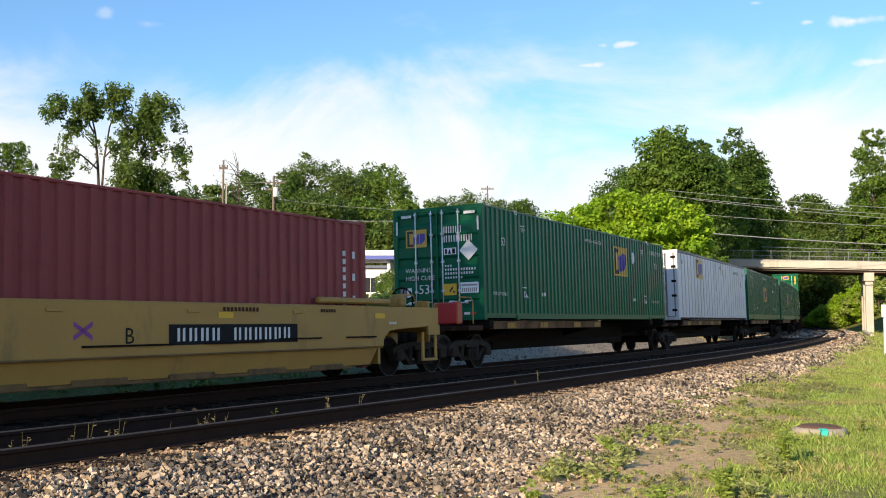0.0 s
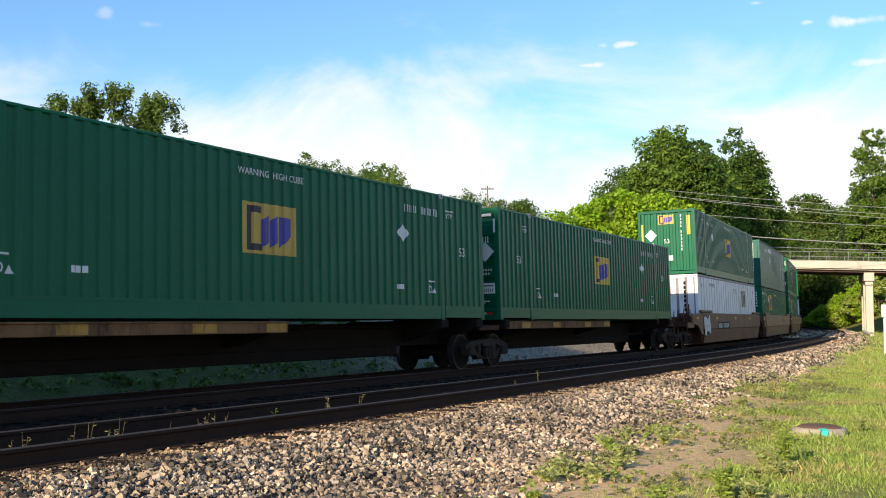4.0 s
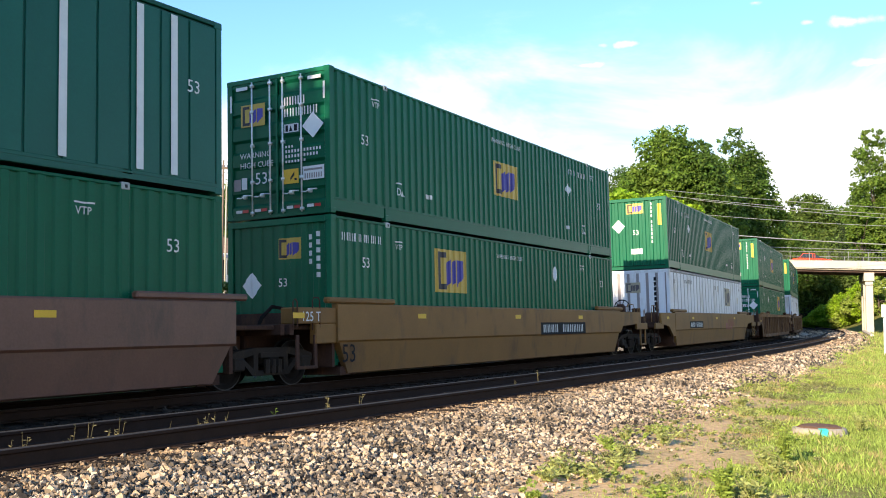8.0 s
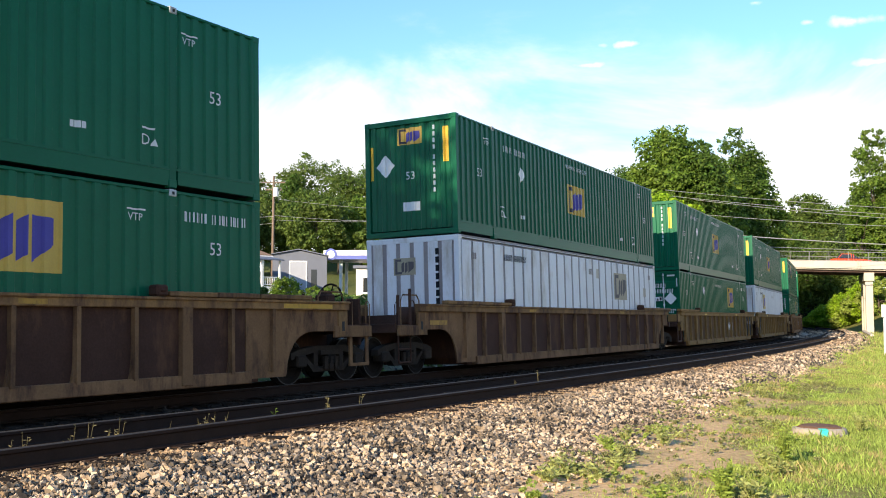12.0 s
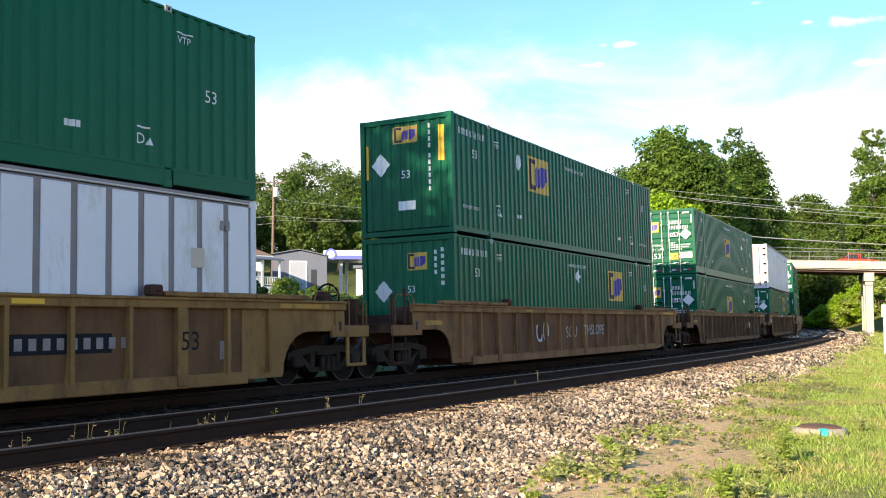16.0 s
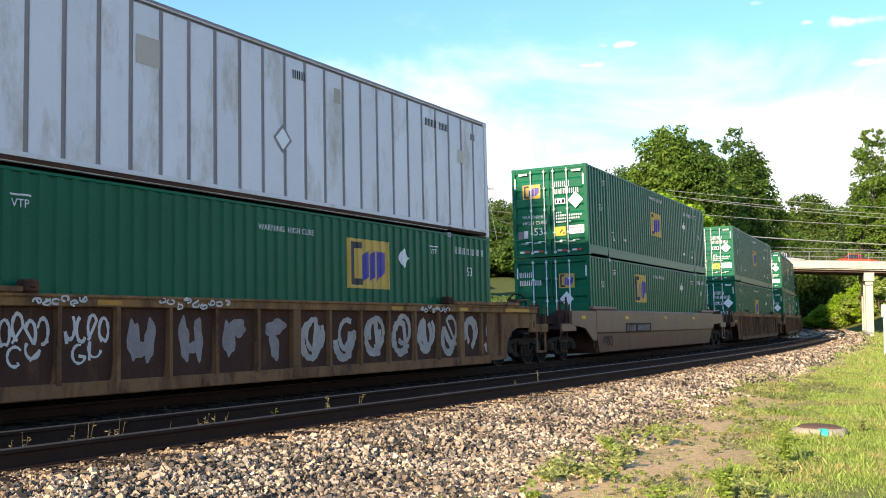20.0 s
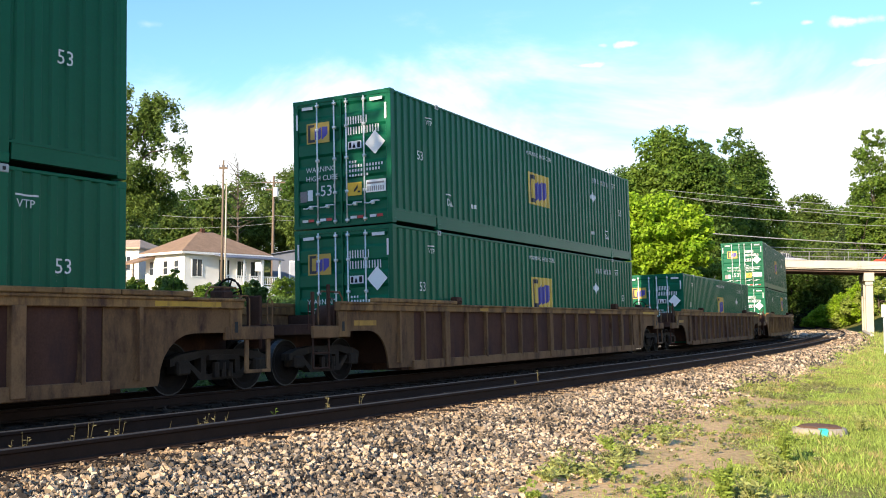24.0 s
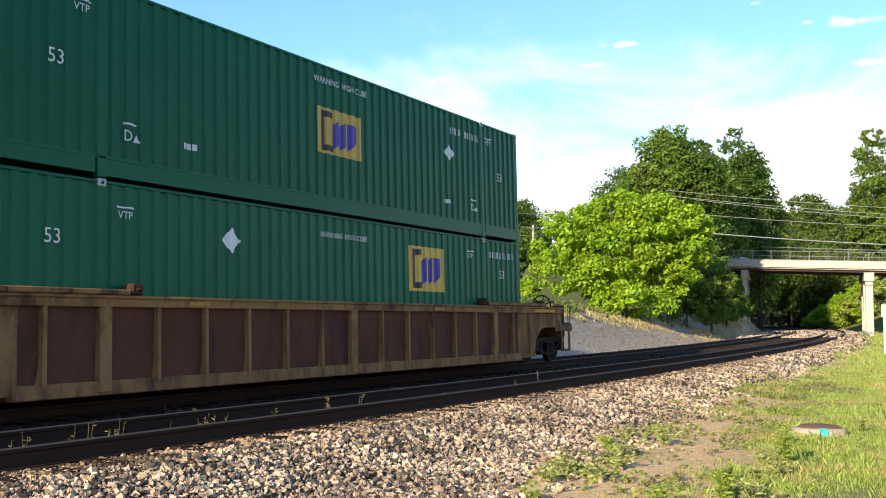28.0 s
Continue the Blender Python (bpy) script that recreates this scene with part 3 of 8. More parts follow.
def end_doors(parent, material, m, style=0):
    sheet = shared(("door", material.name), lambda: door_sheet(material))
    bar = shared("lock_bar", lambda: bm_mesh("lock_bar", lock_bar(), CHROME, True))
    head = shared(("door_header", material.name), lambda: bm_mesh("door_header", boxes((-HALF + 0.02, HALF - 0.02, 0.0, 0.12, 2.82, 2.905)), material))
    put("door_header", head, parent, m)
    put("door_sill", shared(("door_sill", material.name), lambda: bm_mesh("door_sill", boxes((-HALF + 0.02, HALF - 0.02, 0.0, 0.12, 0.0, 0.07)), material)), parent, m)
    put("door_seal", shared(("door_seal", material.name), lambda: bm_mesh("door_seal", boxes((-0.02, 0.02, -0.012, 0.03, 0.07, 2.82)), material)), parent, m)
    for x in (-1.165, 0.015):
        d = put("door", sheet, parent, m @ pose(x, 0.02, 0), "pressed steel door leaf")
        for bx in ((0.545, 1.005) if x < 0 else (0.145, 0.605)):
            put("lock_bar", bar, d, pose(bx, 0, 0), "galvanised lock bar")
    flat = dict(y=-0.012, flat=True)
    for hx in (-1.0, -0.55, 0.18, 0.63):
        put("door_handle", shared("door_handle", lambda: bm_mesh("door_handle", handle_bar(), CHROME, True)), parent, m @ pose(hx, 0, 0), "galvanised door handle")
    if style == 2:
        logo(parent, 0.52, 2.13, 0.52, 0.46, m=m, **flat)
        diamond(parent, 0.50, 1.55, 0.24, m=m, **flat)
        sign = [rect(-1.10 + i * 0.13 + d, -1.07 + i * 0.13 + d, 2.28, 2.45) for i in range(4) for d in (0, 0.062)]
        sign += [rect(-1.10 + i * 0.13 + d, -1.07 + i * 0.13 + d, 2.02, 2.19) for i in range(6) for d in (0, 0.062)]
        put("marking", decal("owner_bars", sign, WHITE, -0.015, True), parent, m, "white characters")
        put("marking", decal("door_strips", [rect(-1.20, -1.15, 2.25, 2.60), rect(1.15, 1.20, 2.25, 2.60)], WHITE, -0.015, True), parent, m, "white reflective strips")
        return
    put("marking", decal("door_top", [rect(-1.04, -0.74, 2.68, 2.75), rect(0.78, 1.10, 2.68, 2.75), rect(-1.20, -1.15, 2.25, 2.60), rect(1.15, 1.20, 2.25, 2.60)], WHITE, -0.015, True), parent, m, "white reflective strips")
    logo(parent, -0.60, 2.13, 0.62, 0.46, m=m, **flat)
    diamond(parent, 0.90, 1.76, 0.26, m=m, **flat)
    sign = [rect(0.20 + i * 0.135 + d, 0.20 + i * 0.135 + d + 0.03, 2.22, 2.39) for i in range(4) for d in (0, 0.065)]
    sign += [rect(0.20 + i * 0.142 + d, 0.20 + i * 0.142 + d + 0.03, 1.99, 2.16) for i in range(6) for d in (0, 0.065)]
    put("marking", decal("owner_bars", sign, WHITE, -0.015, True), parent, m, "white characters")
    put("marking", decal("height_sign", [rect(0.20, 0.55, 1.67, 1.84)], PLACARD, -0.014, True), parent, m, "white sign with black marks")
    put("marking", decal("height_marks", [rect(0.23, 0.29, 1.69, 1.82), rect(0.44, 0.52, 1.69, 1.82), (0.32, 0.36, 1.69, 1.70, 1.69, 1.81), (0.36, 0.40, 1.69, 1.81, 1.69, 1.70)], BLACK, -0.017, True), parent, m)
    fine = [rect(0.22 + i * 0.075, 0.262 + i * 0.075, z, z + h) for z, h, k in ((1.36, 0.05, 3), (1.26, 0.06, 12), (1.16, 0.06, 11), (1.06, 0.05, 7)) for i in range(k)]
    put("marking", decal("fine_print", fine, WHITE, -0.015, True), parent, m, "small white data rows")
    side_text(parent, "WARNING", -0.94, 1.25, 0.165, y=-0.016, m=m)
    side_text(parent, "HIGH CUBE", -0.94, 1.05, 0.165, y=-0.016, m=m)
    side_text(parent, "53'", -0.56, 0.70, 0.34, y=-0.016, m=m)
    put("marking", decal("y_label", [rect(0.17, 0.54, 0.64, 0.93)], SAFETY, -0.015, True), parent, m, "yellow warning label")
    put("marking", decal("y_mark", [(0.34, 0.44, 0.70, 0.76, 0.80, 0.88), rect(0.44, 0.50, 0.70, 0.74)], DARK, -0.018, True), parent, m)
    put("marking", decal("w_label", [rect(0.65, 1.16, 0.68, 0.95)], PLACARD, -0.015, True), parent, m, "white data label")
    put("marking", decal("w_rows", [rect(0.69 + i * 0.055, 0.72 + i * 0.055, 0.71, 0.81) for i in range(8)] + [rect(0.68, 1.12, 0.86, 0.90)], SEAM, -0.018, True), parent, m)
    put("marking", decal("grey_label", [rect(-1.10, -0.92, 0.60, 0.84)], SEAM, -0.015, True), parent, m, "grey label")
    put("marking", decal("pale_label", [rect(-0.90, -0.76, 0.62, 0.86)], PLACARD, -0.015, True), parent, m, "pale label")
    put("marking", decal("reds", [rect(x, x + 0.15, 0.14, 0.20) for x in (-0.88, -0.40, 0.42, 0.92)], RED, -0.015, True), parent, m, "red reflective strips")
    put("marking", decal("whites", [rect(x, x + 0.16, 0.14, 0.20) for x in (-1.05, -0.57, 0.24, 0.74)], WHITE, -0.015, True), parent, m)


def handle_bar():
    bm = bmesh.new()
    tube(bm, [(0, -0.05, 0.45), (0.12, -0.06, 0.44), (0.22, -0.06, 0.49), (0.38, -0.05, 0.48)], 0.014, 5)
    return box(bm, 0.17, 0.24, -0.07, -0.004, 0.42, 0.50)


def end_panel(parent, material, m, style=0):
    wide = 2 * HALF
    sheet = corr_sheet("front_panel", [(-HALF + 0.13, HALF - 0.13)], 0.16, 2.80, material, 0.03)
    put("front_panel", sheet, parent, m, "corrugated front wall")
    rail = shared(("front_rail", material.name), lambda: bm_mesh("front_rail", boxes((-HALF + 0.1, HALF - 0.1, 0.0, 0.1, 0.0, 0.13), bevel=0.01), material))
    put("front_rail", rail, parent, m)
    put("front_rail", rail, parent, m @ pose(0, 0, 2.775))
    on = dict(y=0.028)
    if style == 0:
        logo(parent, -0.02, 2.48, 0.72, 0.42, m=m, **on)
        diamond(parent, -0.72, 1.78, 0.28, m=m, **on)
        bars(parent, 0.64, 2.68, 4, 0.11, 0.05, 0.05, m=m, down=True, **on)
        bars(parent, 0.64, 1.95, 6, 0.11, 0.05, 0.05, m=m, down=True, **on)
        side_text(parent, "53", -0.14, 1.40, 0.28, m=m, y=0.024)
        put("marking", decal("tare", [rect(-0.22, 0.24, 0.62, 0.84)], PLACARD, 0.024), parent, m, "white data plate")
        put("marking", decal("corner_y", [rect(0.92, 1.06, 1.75, 2.62), rect(-1.16, -1.06, 1.45, 2.3)], SAFETY, 0.022), parent, m, "yellow corner strip")
    else:
        logo(parent, 0.25, 2.3, 0.55, 0.42, m=m, **on)
        bars(parent, 0.72, 2.55, 4, 0.10, 0.07, 0.06, m=m, down=True, **on)
        bars(parent, 0.92, 2.6, 6, 0.10, 0.07, 0.06, m=m, down=True, **on)
        side_text(parent, "53", -0.02, 1.55, 0.24, m=m, y=0.024)
        diamond(parent, -0.70, 1.6, 0.26, m=m, **on)


def green_container(doors, kind, label, colour=None, logo_u=None, diamond_u=None, end_style=0, plain=False):
    """kind 'deep': deep bottom rail, logo mid-length; 'slim': logo near one end."""
    material = colour or GREEN
    c = thing("shipping_container", label, "container", "containers on the train")
    bottom = 0.32 if kind == "deep" else 0.17
    top, bot, post, mid, cast, roof, under = frame_meshes(material, bottom, CL)
    spans = [(0.13, 1.97), (2.13, CL - 2.13), (CL - 1.97, CL - 0.13)]
    sheet = corr_sheet("side_panel", spans, bottom, 2.845, material)
    for m in (Matrix(), TURN):
        put("side_panel", sheet, c, m, "corrugated steel side")
        put("top_rail", top, c, m)
        put("bottom_rail", bot, c, m)
        put("corner_post", post, c, m)
        put("corner_post", shared(("corner_post_r", material.name), lambda: mirrored(post)), c, m @ pose(CL, 0, 0))
        # dark plate on the casting; the hole's inner shade is its colour
        hole = shared("casting_hole", lambda: bm_mesh("casting_hole", boxes((-0.022, 0.028, -HALF - 0.0165, -HALF - 0.01, 0.035, 0.085), bevel=0.001), DARK))
        for u in (2.05, CL - 2.05):
            p = put("post", mid, c, m @ pose(u, 0, 0))
            put("casting_hole", hole, p, pose(0, 0, CH - 0.115))
            put("casting", shared(("casting_low", material.name), lambda: bm_mesh("casting", boxes((-0.085, 0.085, -HALF - 0.014, -HALF + 0.1, -0.010, 0.125), bevel=0.012), material)), p)
            put("casting", cast, p, pose(0, 0, CH - 0.115), "worn steel corner casting")
    put("roof", roof, c)
    put("underside", under, c)
    back = pose(CL, 0, 0, 0, 0, 90)
    (end_doors if doors else end_panel)(c, material, END0, end_style)
    (end_panel if doors else end_doors)(c, material, back, 0)
    if plain:
        return c
    lu = logo_u if logo_u else (8.0 if kind == "deep" else (11.3 if doors else 4.85))
    du = diamond_u if diamond_u else ((12.45 if doors else 3.85) if kind == "deep" else (4.83 if doors else 11.2))
    if kind == "deep":
        logo(c, lu, 1.60, 1.46, 0.90)
        diamond(c, du, 1.88, 0.22)
        side_text(c, "WARNING  HIGH CUBE", 7.15, 2.52, 0.17)
        side_text(c, "53", 1.08, 1.50, 0.30)
        side_text(c, "53", CL - 1.25, 1.50, 0.30)
        mark_bars(c, 2.75 if not doors else 12.55, 2.36, (4, 6))
    else:
        logo(c, lu, 2.0, 1.5, 1.0)
        diamond(c, du, 2.2, 0.22)
        side_text(c, "WARNING  HIGH CUBE", 7.3, 2.45, 0.15)
        side_text(c, "53", 1.05, 1.92, 0.30)
        side_text(c, "53", CL - 1.25, 1.92, 0.30)
        mark_bars(c, CL - 1.80 if doors else 0.35, 2.43, (4, 6))
    for u in (1.52, CL - 1.85) if kind == "deep" else (2.35, CL - 2.95):
        side_text(c, "VTP", u, 2.36, 0.165)
        bars(c, u - 0.02, 2.52, 1, 0.025, 0.36)
    for u in (2.45, CL - 2.7):
        side_text(c, "D", u, 0.60, 0.24)
        put("marking", decal("tick", [(u + 0.22, u + 0.28, 0.60, 0.61, 0.60, 0.72), (u + 0.28, u + 0.34, 0.60, 0.72, 0.60, 0.61)], WHITE, -HALF - 0.004, False), c)
        bars(c, u + 0.02, 0.85, 1, 0.03, 0.26)
    for u in (3.7, CL - 4.0):
        bars(c, u, 0.66, 3, 0.10, 0.09, 0.012)
    if kind == "slim":
        for u in (0.5, CL - 1.72):
            side_text(c, "TOP LIFT ONLY", u, 0.62, 0.13)
    return c


def mirrored(me):
    m2 = me.copy()
    m2.transform(Matrix.Diagonal((-1, 1, 1, 1)))
    m2.flip_normals()
    return m2


def white_container(label, end_doorlike=False, logo_u=12.0, PALE=PALE, SEAM=SEAM, slot=0.06, marks=True, end_paint=None):
    """Smooth panels between narrow posts."""
    c = thing("shipping_container", label, "container", "containers on the train")
    top, bot, post, mid, cast, roof, under = frame_meshes(PALE, 0.17, CL)
    back_sheet = shared(("white_back", PALE.name), lambda: bm_mesh("post_sheet", boxes((0.12, CL - 0.12, -HALF + 0.03, -HALF + 0.06, 0.15, 2.82)), SEAM))
    n = 26
    w = (CL - 0.26) / n
    plate = shared(("white_plate", PALE.name, slot), lambda: bm_mesh("panel", boxes((slot, w - slot, -HALF + 0.008, -HALF + 0.032, 0.17, 2.79), bevel=0.006), PALE))
    for m in (Matrix(), TURN):
        put("post_sheet", back_sheet, c, m, "grey vertical posts between the panels")
        put("top_rail", top, c, m)
        put("bottom_rail", bot, c, m)
        put("corner_post", post, c, m)
        put("corner_post", shared(("corner_post_r", PALE.name), lambda: mirrored(post)), c, m @ pose(CL, 0, 0))
        put("roof_edge", shared(("edge_hi", PALE.name), lambda: bm_mesh("roof_edge", boxes((0.02, CL - 0.02, -HALF - 0.003, -HALF + 0.02, 2.865, 2.912)), SEAM)), c, m, "dark roof edge")
        put("edge_strip", shared(("edge_lo", PALE.name), lambda: bm_mesh("edge_strip", boxes((0.14, CL - 0.14, -HALF - 0.002, -HALF + 0.01, 0.03, 0.10)), RUST if PALE.name.endswith("white") else PALE)), c, m, "rust-streaked bottom edge")
        for i in range(n):
            put("panel", plate, c, m @ pose(0.13 + i * w, 0, 0))
    put("roof", roof, c)
    put("underside", under, c)
    wide = 2 * HALF - 0.26
    k = 6
    we = wide / k
    end_back = shared(("white_end_back", PALE.name), lambda: bm_mesh("end_sheet", boxes((-HALF + 0.1, HALF - 0.1, 0.03, 0.06, 0.1, 2.85)), SEAM))
    end_plate = shared(("white_end_plate", (end_paint or PALE).name, slot), lambda: bm_mesh("panel", boxes((slot, we - slot, 0.004, 0.032, 0.16, 2.78), bevel=0.006), end_paint or PALE))
    for m in (END0, pose(CL, 0, 0, 0, 0, 90)):
        put("end_sheet", end_back, c, m)
        for i in range(k):
            put("panel", end_plate, c, m @ pose(-wide / 2 + i * we, 0, 0))
        rail = shared(("white_end_rail", PALE.name), lambda: bm_mesh("end_rail", boxes((-HALF + 0.1, HALF - 0.1, 0.0, 0.1, 0.0, 0.13), bevel=0.01), PALE))
        put("end_rail", rail, c, m)
        put("end_rail", rail, c, m @ pose(0, 0, 2.775))
    if end_doorlike:
        for x in (-0.75, -0.3, 0.3, 0.75):
            put("lock_bar", shared("lock_bar", lambda: bm_mesh("lock_bar", lock_bar(), CHROME, True)), c, END0 @ pose(x, 0, 0), "rust-streaked lock bar")
        for z in (0.4, 1.0, 1.6, 2.2, 2.6):
            put("hinge", shared("hinge", lambda: bm_mesh("hinge", boxes((-0.10, 0.10, -0.02, 0.01, -0.05, 0.05)), IRON)), c, END0 @ pose(1.12, 0, z), "dark hinge")
    if not marks:
        return c
    for u, z0, dw, dh in ((9.6, 2.2, 0.22, 0.30), (14.6, 1.7, 0.30, 0.32)):
        put("repair_patch", decal("repair", [rect(u, u + dw, z0, z0 + dh)], PATCH, -HALF - 0.001, True), c, None, "tan repair patch")
    if logo_u:
        logo(c, logo_u - 0.3 if logo_u == 4.5 else logo_u, 2.28 if logo_u == 4.5 else 2.0, 1.36, 0.9, flat=True, faded=logo_u == 12.0)
        logo(c, -0.2, 2.2, 0.62, 0.42, y=0.0, flat=True, m=END0, faded=True)
        bars(c, 0.66, 2.6, 7, 0.15, 0.10, 0.05, y=0.0, flat=True, m=END0, material=BLACK, down=True)
    if logo_u == 4.5:
        put("placard_edge", decal("placard_edge", [(7.73, 8.0, 1.22, 1.22, 0.95, 1.49), (8.0, 8.27, 0.95, 1.49, 1.22, 1.22)], SEAM, -HALF - 0.002, True), c, None, "grey edge of the placard")
        diamond(c, 8.0, 1.22, 0.20, flat=True)
        mark_bars(c, 8.85, 2.42, (3,), 0.17, -HALF, True, BLACK)
        put("repair_patch", decal("white_square", [rect(10.6, 11.15, 2.20, 2.62)], PLACARD, -HALF - 0.001, True), c, None, "white square plate")
        mark_bars(c, 12.6, 2.36, (4, 6), 0.17, -HALF, True, BLACK)
    elif logo_u is None:
        put("repair_patch", decal("tan_patch", [rect(4.5, 4.98, 1.85, 2.30)], PATCH, -HALF - 0.001, True), c, None, "tan repair patch")
        put("placard_edge", decal("placard_edge", [(7.73, 8.0, 1.22, 1.22, 0.95, 1.49), (8.0, 8.27, 0.95, 1.49, 1.22, 1.22)], SEAM, -HALF - 0.002, True), c, None, "grey edge of the placard")
        diamond(c, 8.0, 1.22, 0.20, flat=True)
        mark_bars(c, 8.3, 2.42, (3,), 0.17, -HALF, True, BLACK)
        mark_bars(c, 13.1, 2.36, (4, 3), 0.17, -HALF, True, BLACK)
    else:
        mark_bars(c, 2.55, 2.40, (4, 6), 0.17, -HALF, True, BLACK)
        bars(c, 8.9, 2.30, 3, 0.18, 0.09, 0.03, flat=True, material=SEAM)
        diamond(c, 8.95, 1.25, 0.20, flat=True)
    for u in (0.7, CL - 0.9):
        bars(c, u, 2.35, 2, 0.16, 0.10, 0.03, flat=True, material=SEAM)
    return c


def maroon_container():
    ln = 12.192
    c = thing("shipping_container", "faded maroon corrugated forty-foot shipping container in a well car", "container", "containers on the train")
    top, bot, post, mid, cast, roof, under = frame_meshes(MAROON, 0.16, ln)
    sheet = corr_sheet("side_panel", [(0.13, ln - 0.13)], 0.16, 2.845, MAROON)
    turn = pose(ln, 0, 0, 0, 0, 180)
    for m in (Matrix(), turn):
        put("side_panel", sheet, c, m, "corrugated steel side")
        put("top_rail", top, c, m)
        put("bottom_rail", bot, c, m)
        put("corner_post", post, c, m)
        put("corner_post", shared(("corner_post_r", MAROON.name), lambda: mirrored(post)), c, m @ pose(ln, 0, 0))
    put("roof", roof, c)
    put("underside", under, c)
    for m in (END0, pose(ln, 0, 0, 0, 0, 90)):
        put("end_panel", corr_sheet("end_panel", [(-HALF + 0.13, HALF - 0.13)], 0.05, 2.85, MAROON, 0.03), c, m)
    bars(c, ln - 0.75, 2.3, 9, 0.10, 0.05, 0.06, down=True)
    bars(c, ln - 0.45, 2.3, 4, 0.14, 0.06, 0.30, down=True)
    return c


# ---- well cars ----
def truck(parent, x, label="dark cast-iron truck with four wheels"):
    side = shared("truck_side", lambda: bm_mesh("side_frame", truck_side(), FRAME_IRON))
    wheel = shared("wheel", lambda: bm_mesh("wheel", wheel_shape(), WHEEL, False))
    tread = shared("tread", lambda: bm_mesh("tread", ring_shape([(0.405, -0.073), (0.4235, -0.073), (0.4285, 0.04), (0.4255, 0.04), (0.405, -0.069)]), TREAD, False))
    axle = shared("axle", lambda: bm_mesh("axle", tube(bmesh.new(), [(0, -1.05, 0), (0, 1.05, 0)], 0.085, 10), IRON))
    t = put("truck", shared("bolster", lambda: bm_mesh("bolster", boxes((-0.22, 0.22, -1.0, 1.0, 0.42, 0.66), (-0.14, 0.14, -1.16, 1.16, 0.36, 0.56), bevel=0.03), IRON)), parent, pose(x, 0, 0), label)
    for y in (-1.0, 1.0):
        put("side_frame", side, t, pose(0, y, 0))
    for ax in (-0.89, 0.89):
        put("axle", axle, t, pose(ax, 0, 0.42))
        for y, rz in ((-0.745, 0), (0.745, 180)):
            put("wheel", wheel, t, pose(ax, y, 0.42, 0, 0, rz))
            put("tread", tread, t, pose(ax, y, 0.42, 0, 0, rz), "polished running tread")
    return t


def truck_side():
    bm = bmesh.new()
    prism(bm, [(-1.14, 0.46), (-1.14, 0.58), (-0.92, 0.65), (-0.45, 0.71), (0.45, 0.71), (0.92, 0.65), (1.14, 0.58), (1.14, 0.46), (0.80, 0.52), (0.42, 0.60), (-0.42, 0.60), (-0.80, 0.52)], "y", -0.09, 0.09)
    prism(bm, [(-0.80, 0.52), (-0.48, 0.22), (0.48, 0.22), (0.80, 0.52), (0.68, 0.50), (0.42, 0.31), (-0.42, 0.31), (-0.68, 0.50)], "y", -0.08, 0.08)
    for x in (-0.40, 0.40):
        box(bm, x - 0.06, x + 0.06, -0.08, 0.08, 0.28, 0.62)
    for x in (-0.89, 0.89):
        box(bm, x - 0.15, x + 0.15, -0.16, 0.12, 0.32, 0.54, 0.03)
    for x in (-0.16, 0.0, 0.16):
        tube(bm, [(x, -0.12, 0.26), (x, -0.12, 0.50)], 0.06, 6)
    box(bm, -0.34, 0.34, -0.15, -0.05, 0.54, 0.62)
    return bm


def ring_shape(prof, n=28):
    bm = bmesh.new()
    rings = [[bm.verts.new((math.cos(2 * math.pi * k / n) * r, y, math.sin(2 * math.pi * k / n) * r)) for k in range(n)] for r, y in prof]
    for a, b in zip(rings, rings[1:]):
        for k in range(n):
            bm.faces.new((a[k], a[(k + 1) % n], b[(k + 1) % n], b[k]))
    return bm


def wheel_shape():
    bm = bmesh.new()
    prof = [(0.10, -0.09), (0.30, -0.045), (0.34, -0.07), (0.42, -0.07), (0.425, 0.04), (0.455, 0.06), (0.445, 0.085), (0.33, 0.08), (0.30, 0.03), (0.10, 0.06)]
    n = 28
    rings = [[bm.verts.new((math.cos(2 * math.pi * k / n) * r, y, math.sin(2 * math.pi * k / n) * r)) for k in range(n)] for r, y in prof]
    for a, b in zip(rings, rings[1:]):
        for k in range(n):
            bm.faces.new((a[k], a[(k + 1) % n], b[(k + 1) % n], b[k]))
    bm.faces.new(rings[0])
    bm.faces.new(rings[-1][::-1])
    return bm


def ladder(tall=False):
    """Hanging stirrup step; tall: two flat stanchions above the platform, else a low hooped grab iron."""
    bm = bmesh.new()
    if tall:
        for x in (-0.25, 0.25):
            box(bm, x - 0.04, x + 0.04, -0.02, 0.02, 0.92, 1.86 - abs(x - 0.25) * 0.3, 0.006)
            tube(bm, [(x, 0, 0.30), (x, 0, 0.95)], 0.02, 6)
        for z in (0.30, 0.58, 0.86):
            tube(bm, [(-0.25, 0, z), (0.25, 0, z)], 0.02, 6)
    else:
        for x in (-0.27, 0.27):
            box(bm, x - 0.045, x + 0.045, -0.02, 0.02, 0.34, 0.92, 0.006)
        box(bm, -0.315, 0.315, -0.03, 0.03, 0.30, 0.36, 0.01)
    for x0, x1, top in ((-0.42, -0.30, 1.56), (0.16, 0.38, 1.60)):
        tube(bm, [(x0, -0.03, 1.0), (x0, -0.03, top - 0.05), (x0 + 0.04, -0.03, top), (x1 - 0.04, -0.03, top), (x1, -0.03, top - 0.05), (x1, -0.03, 1.05)], 0.013, 5)
    return bm


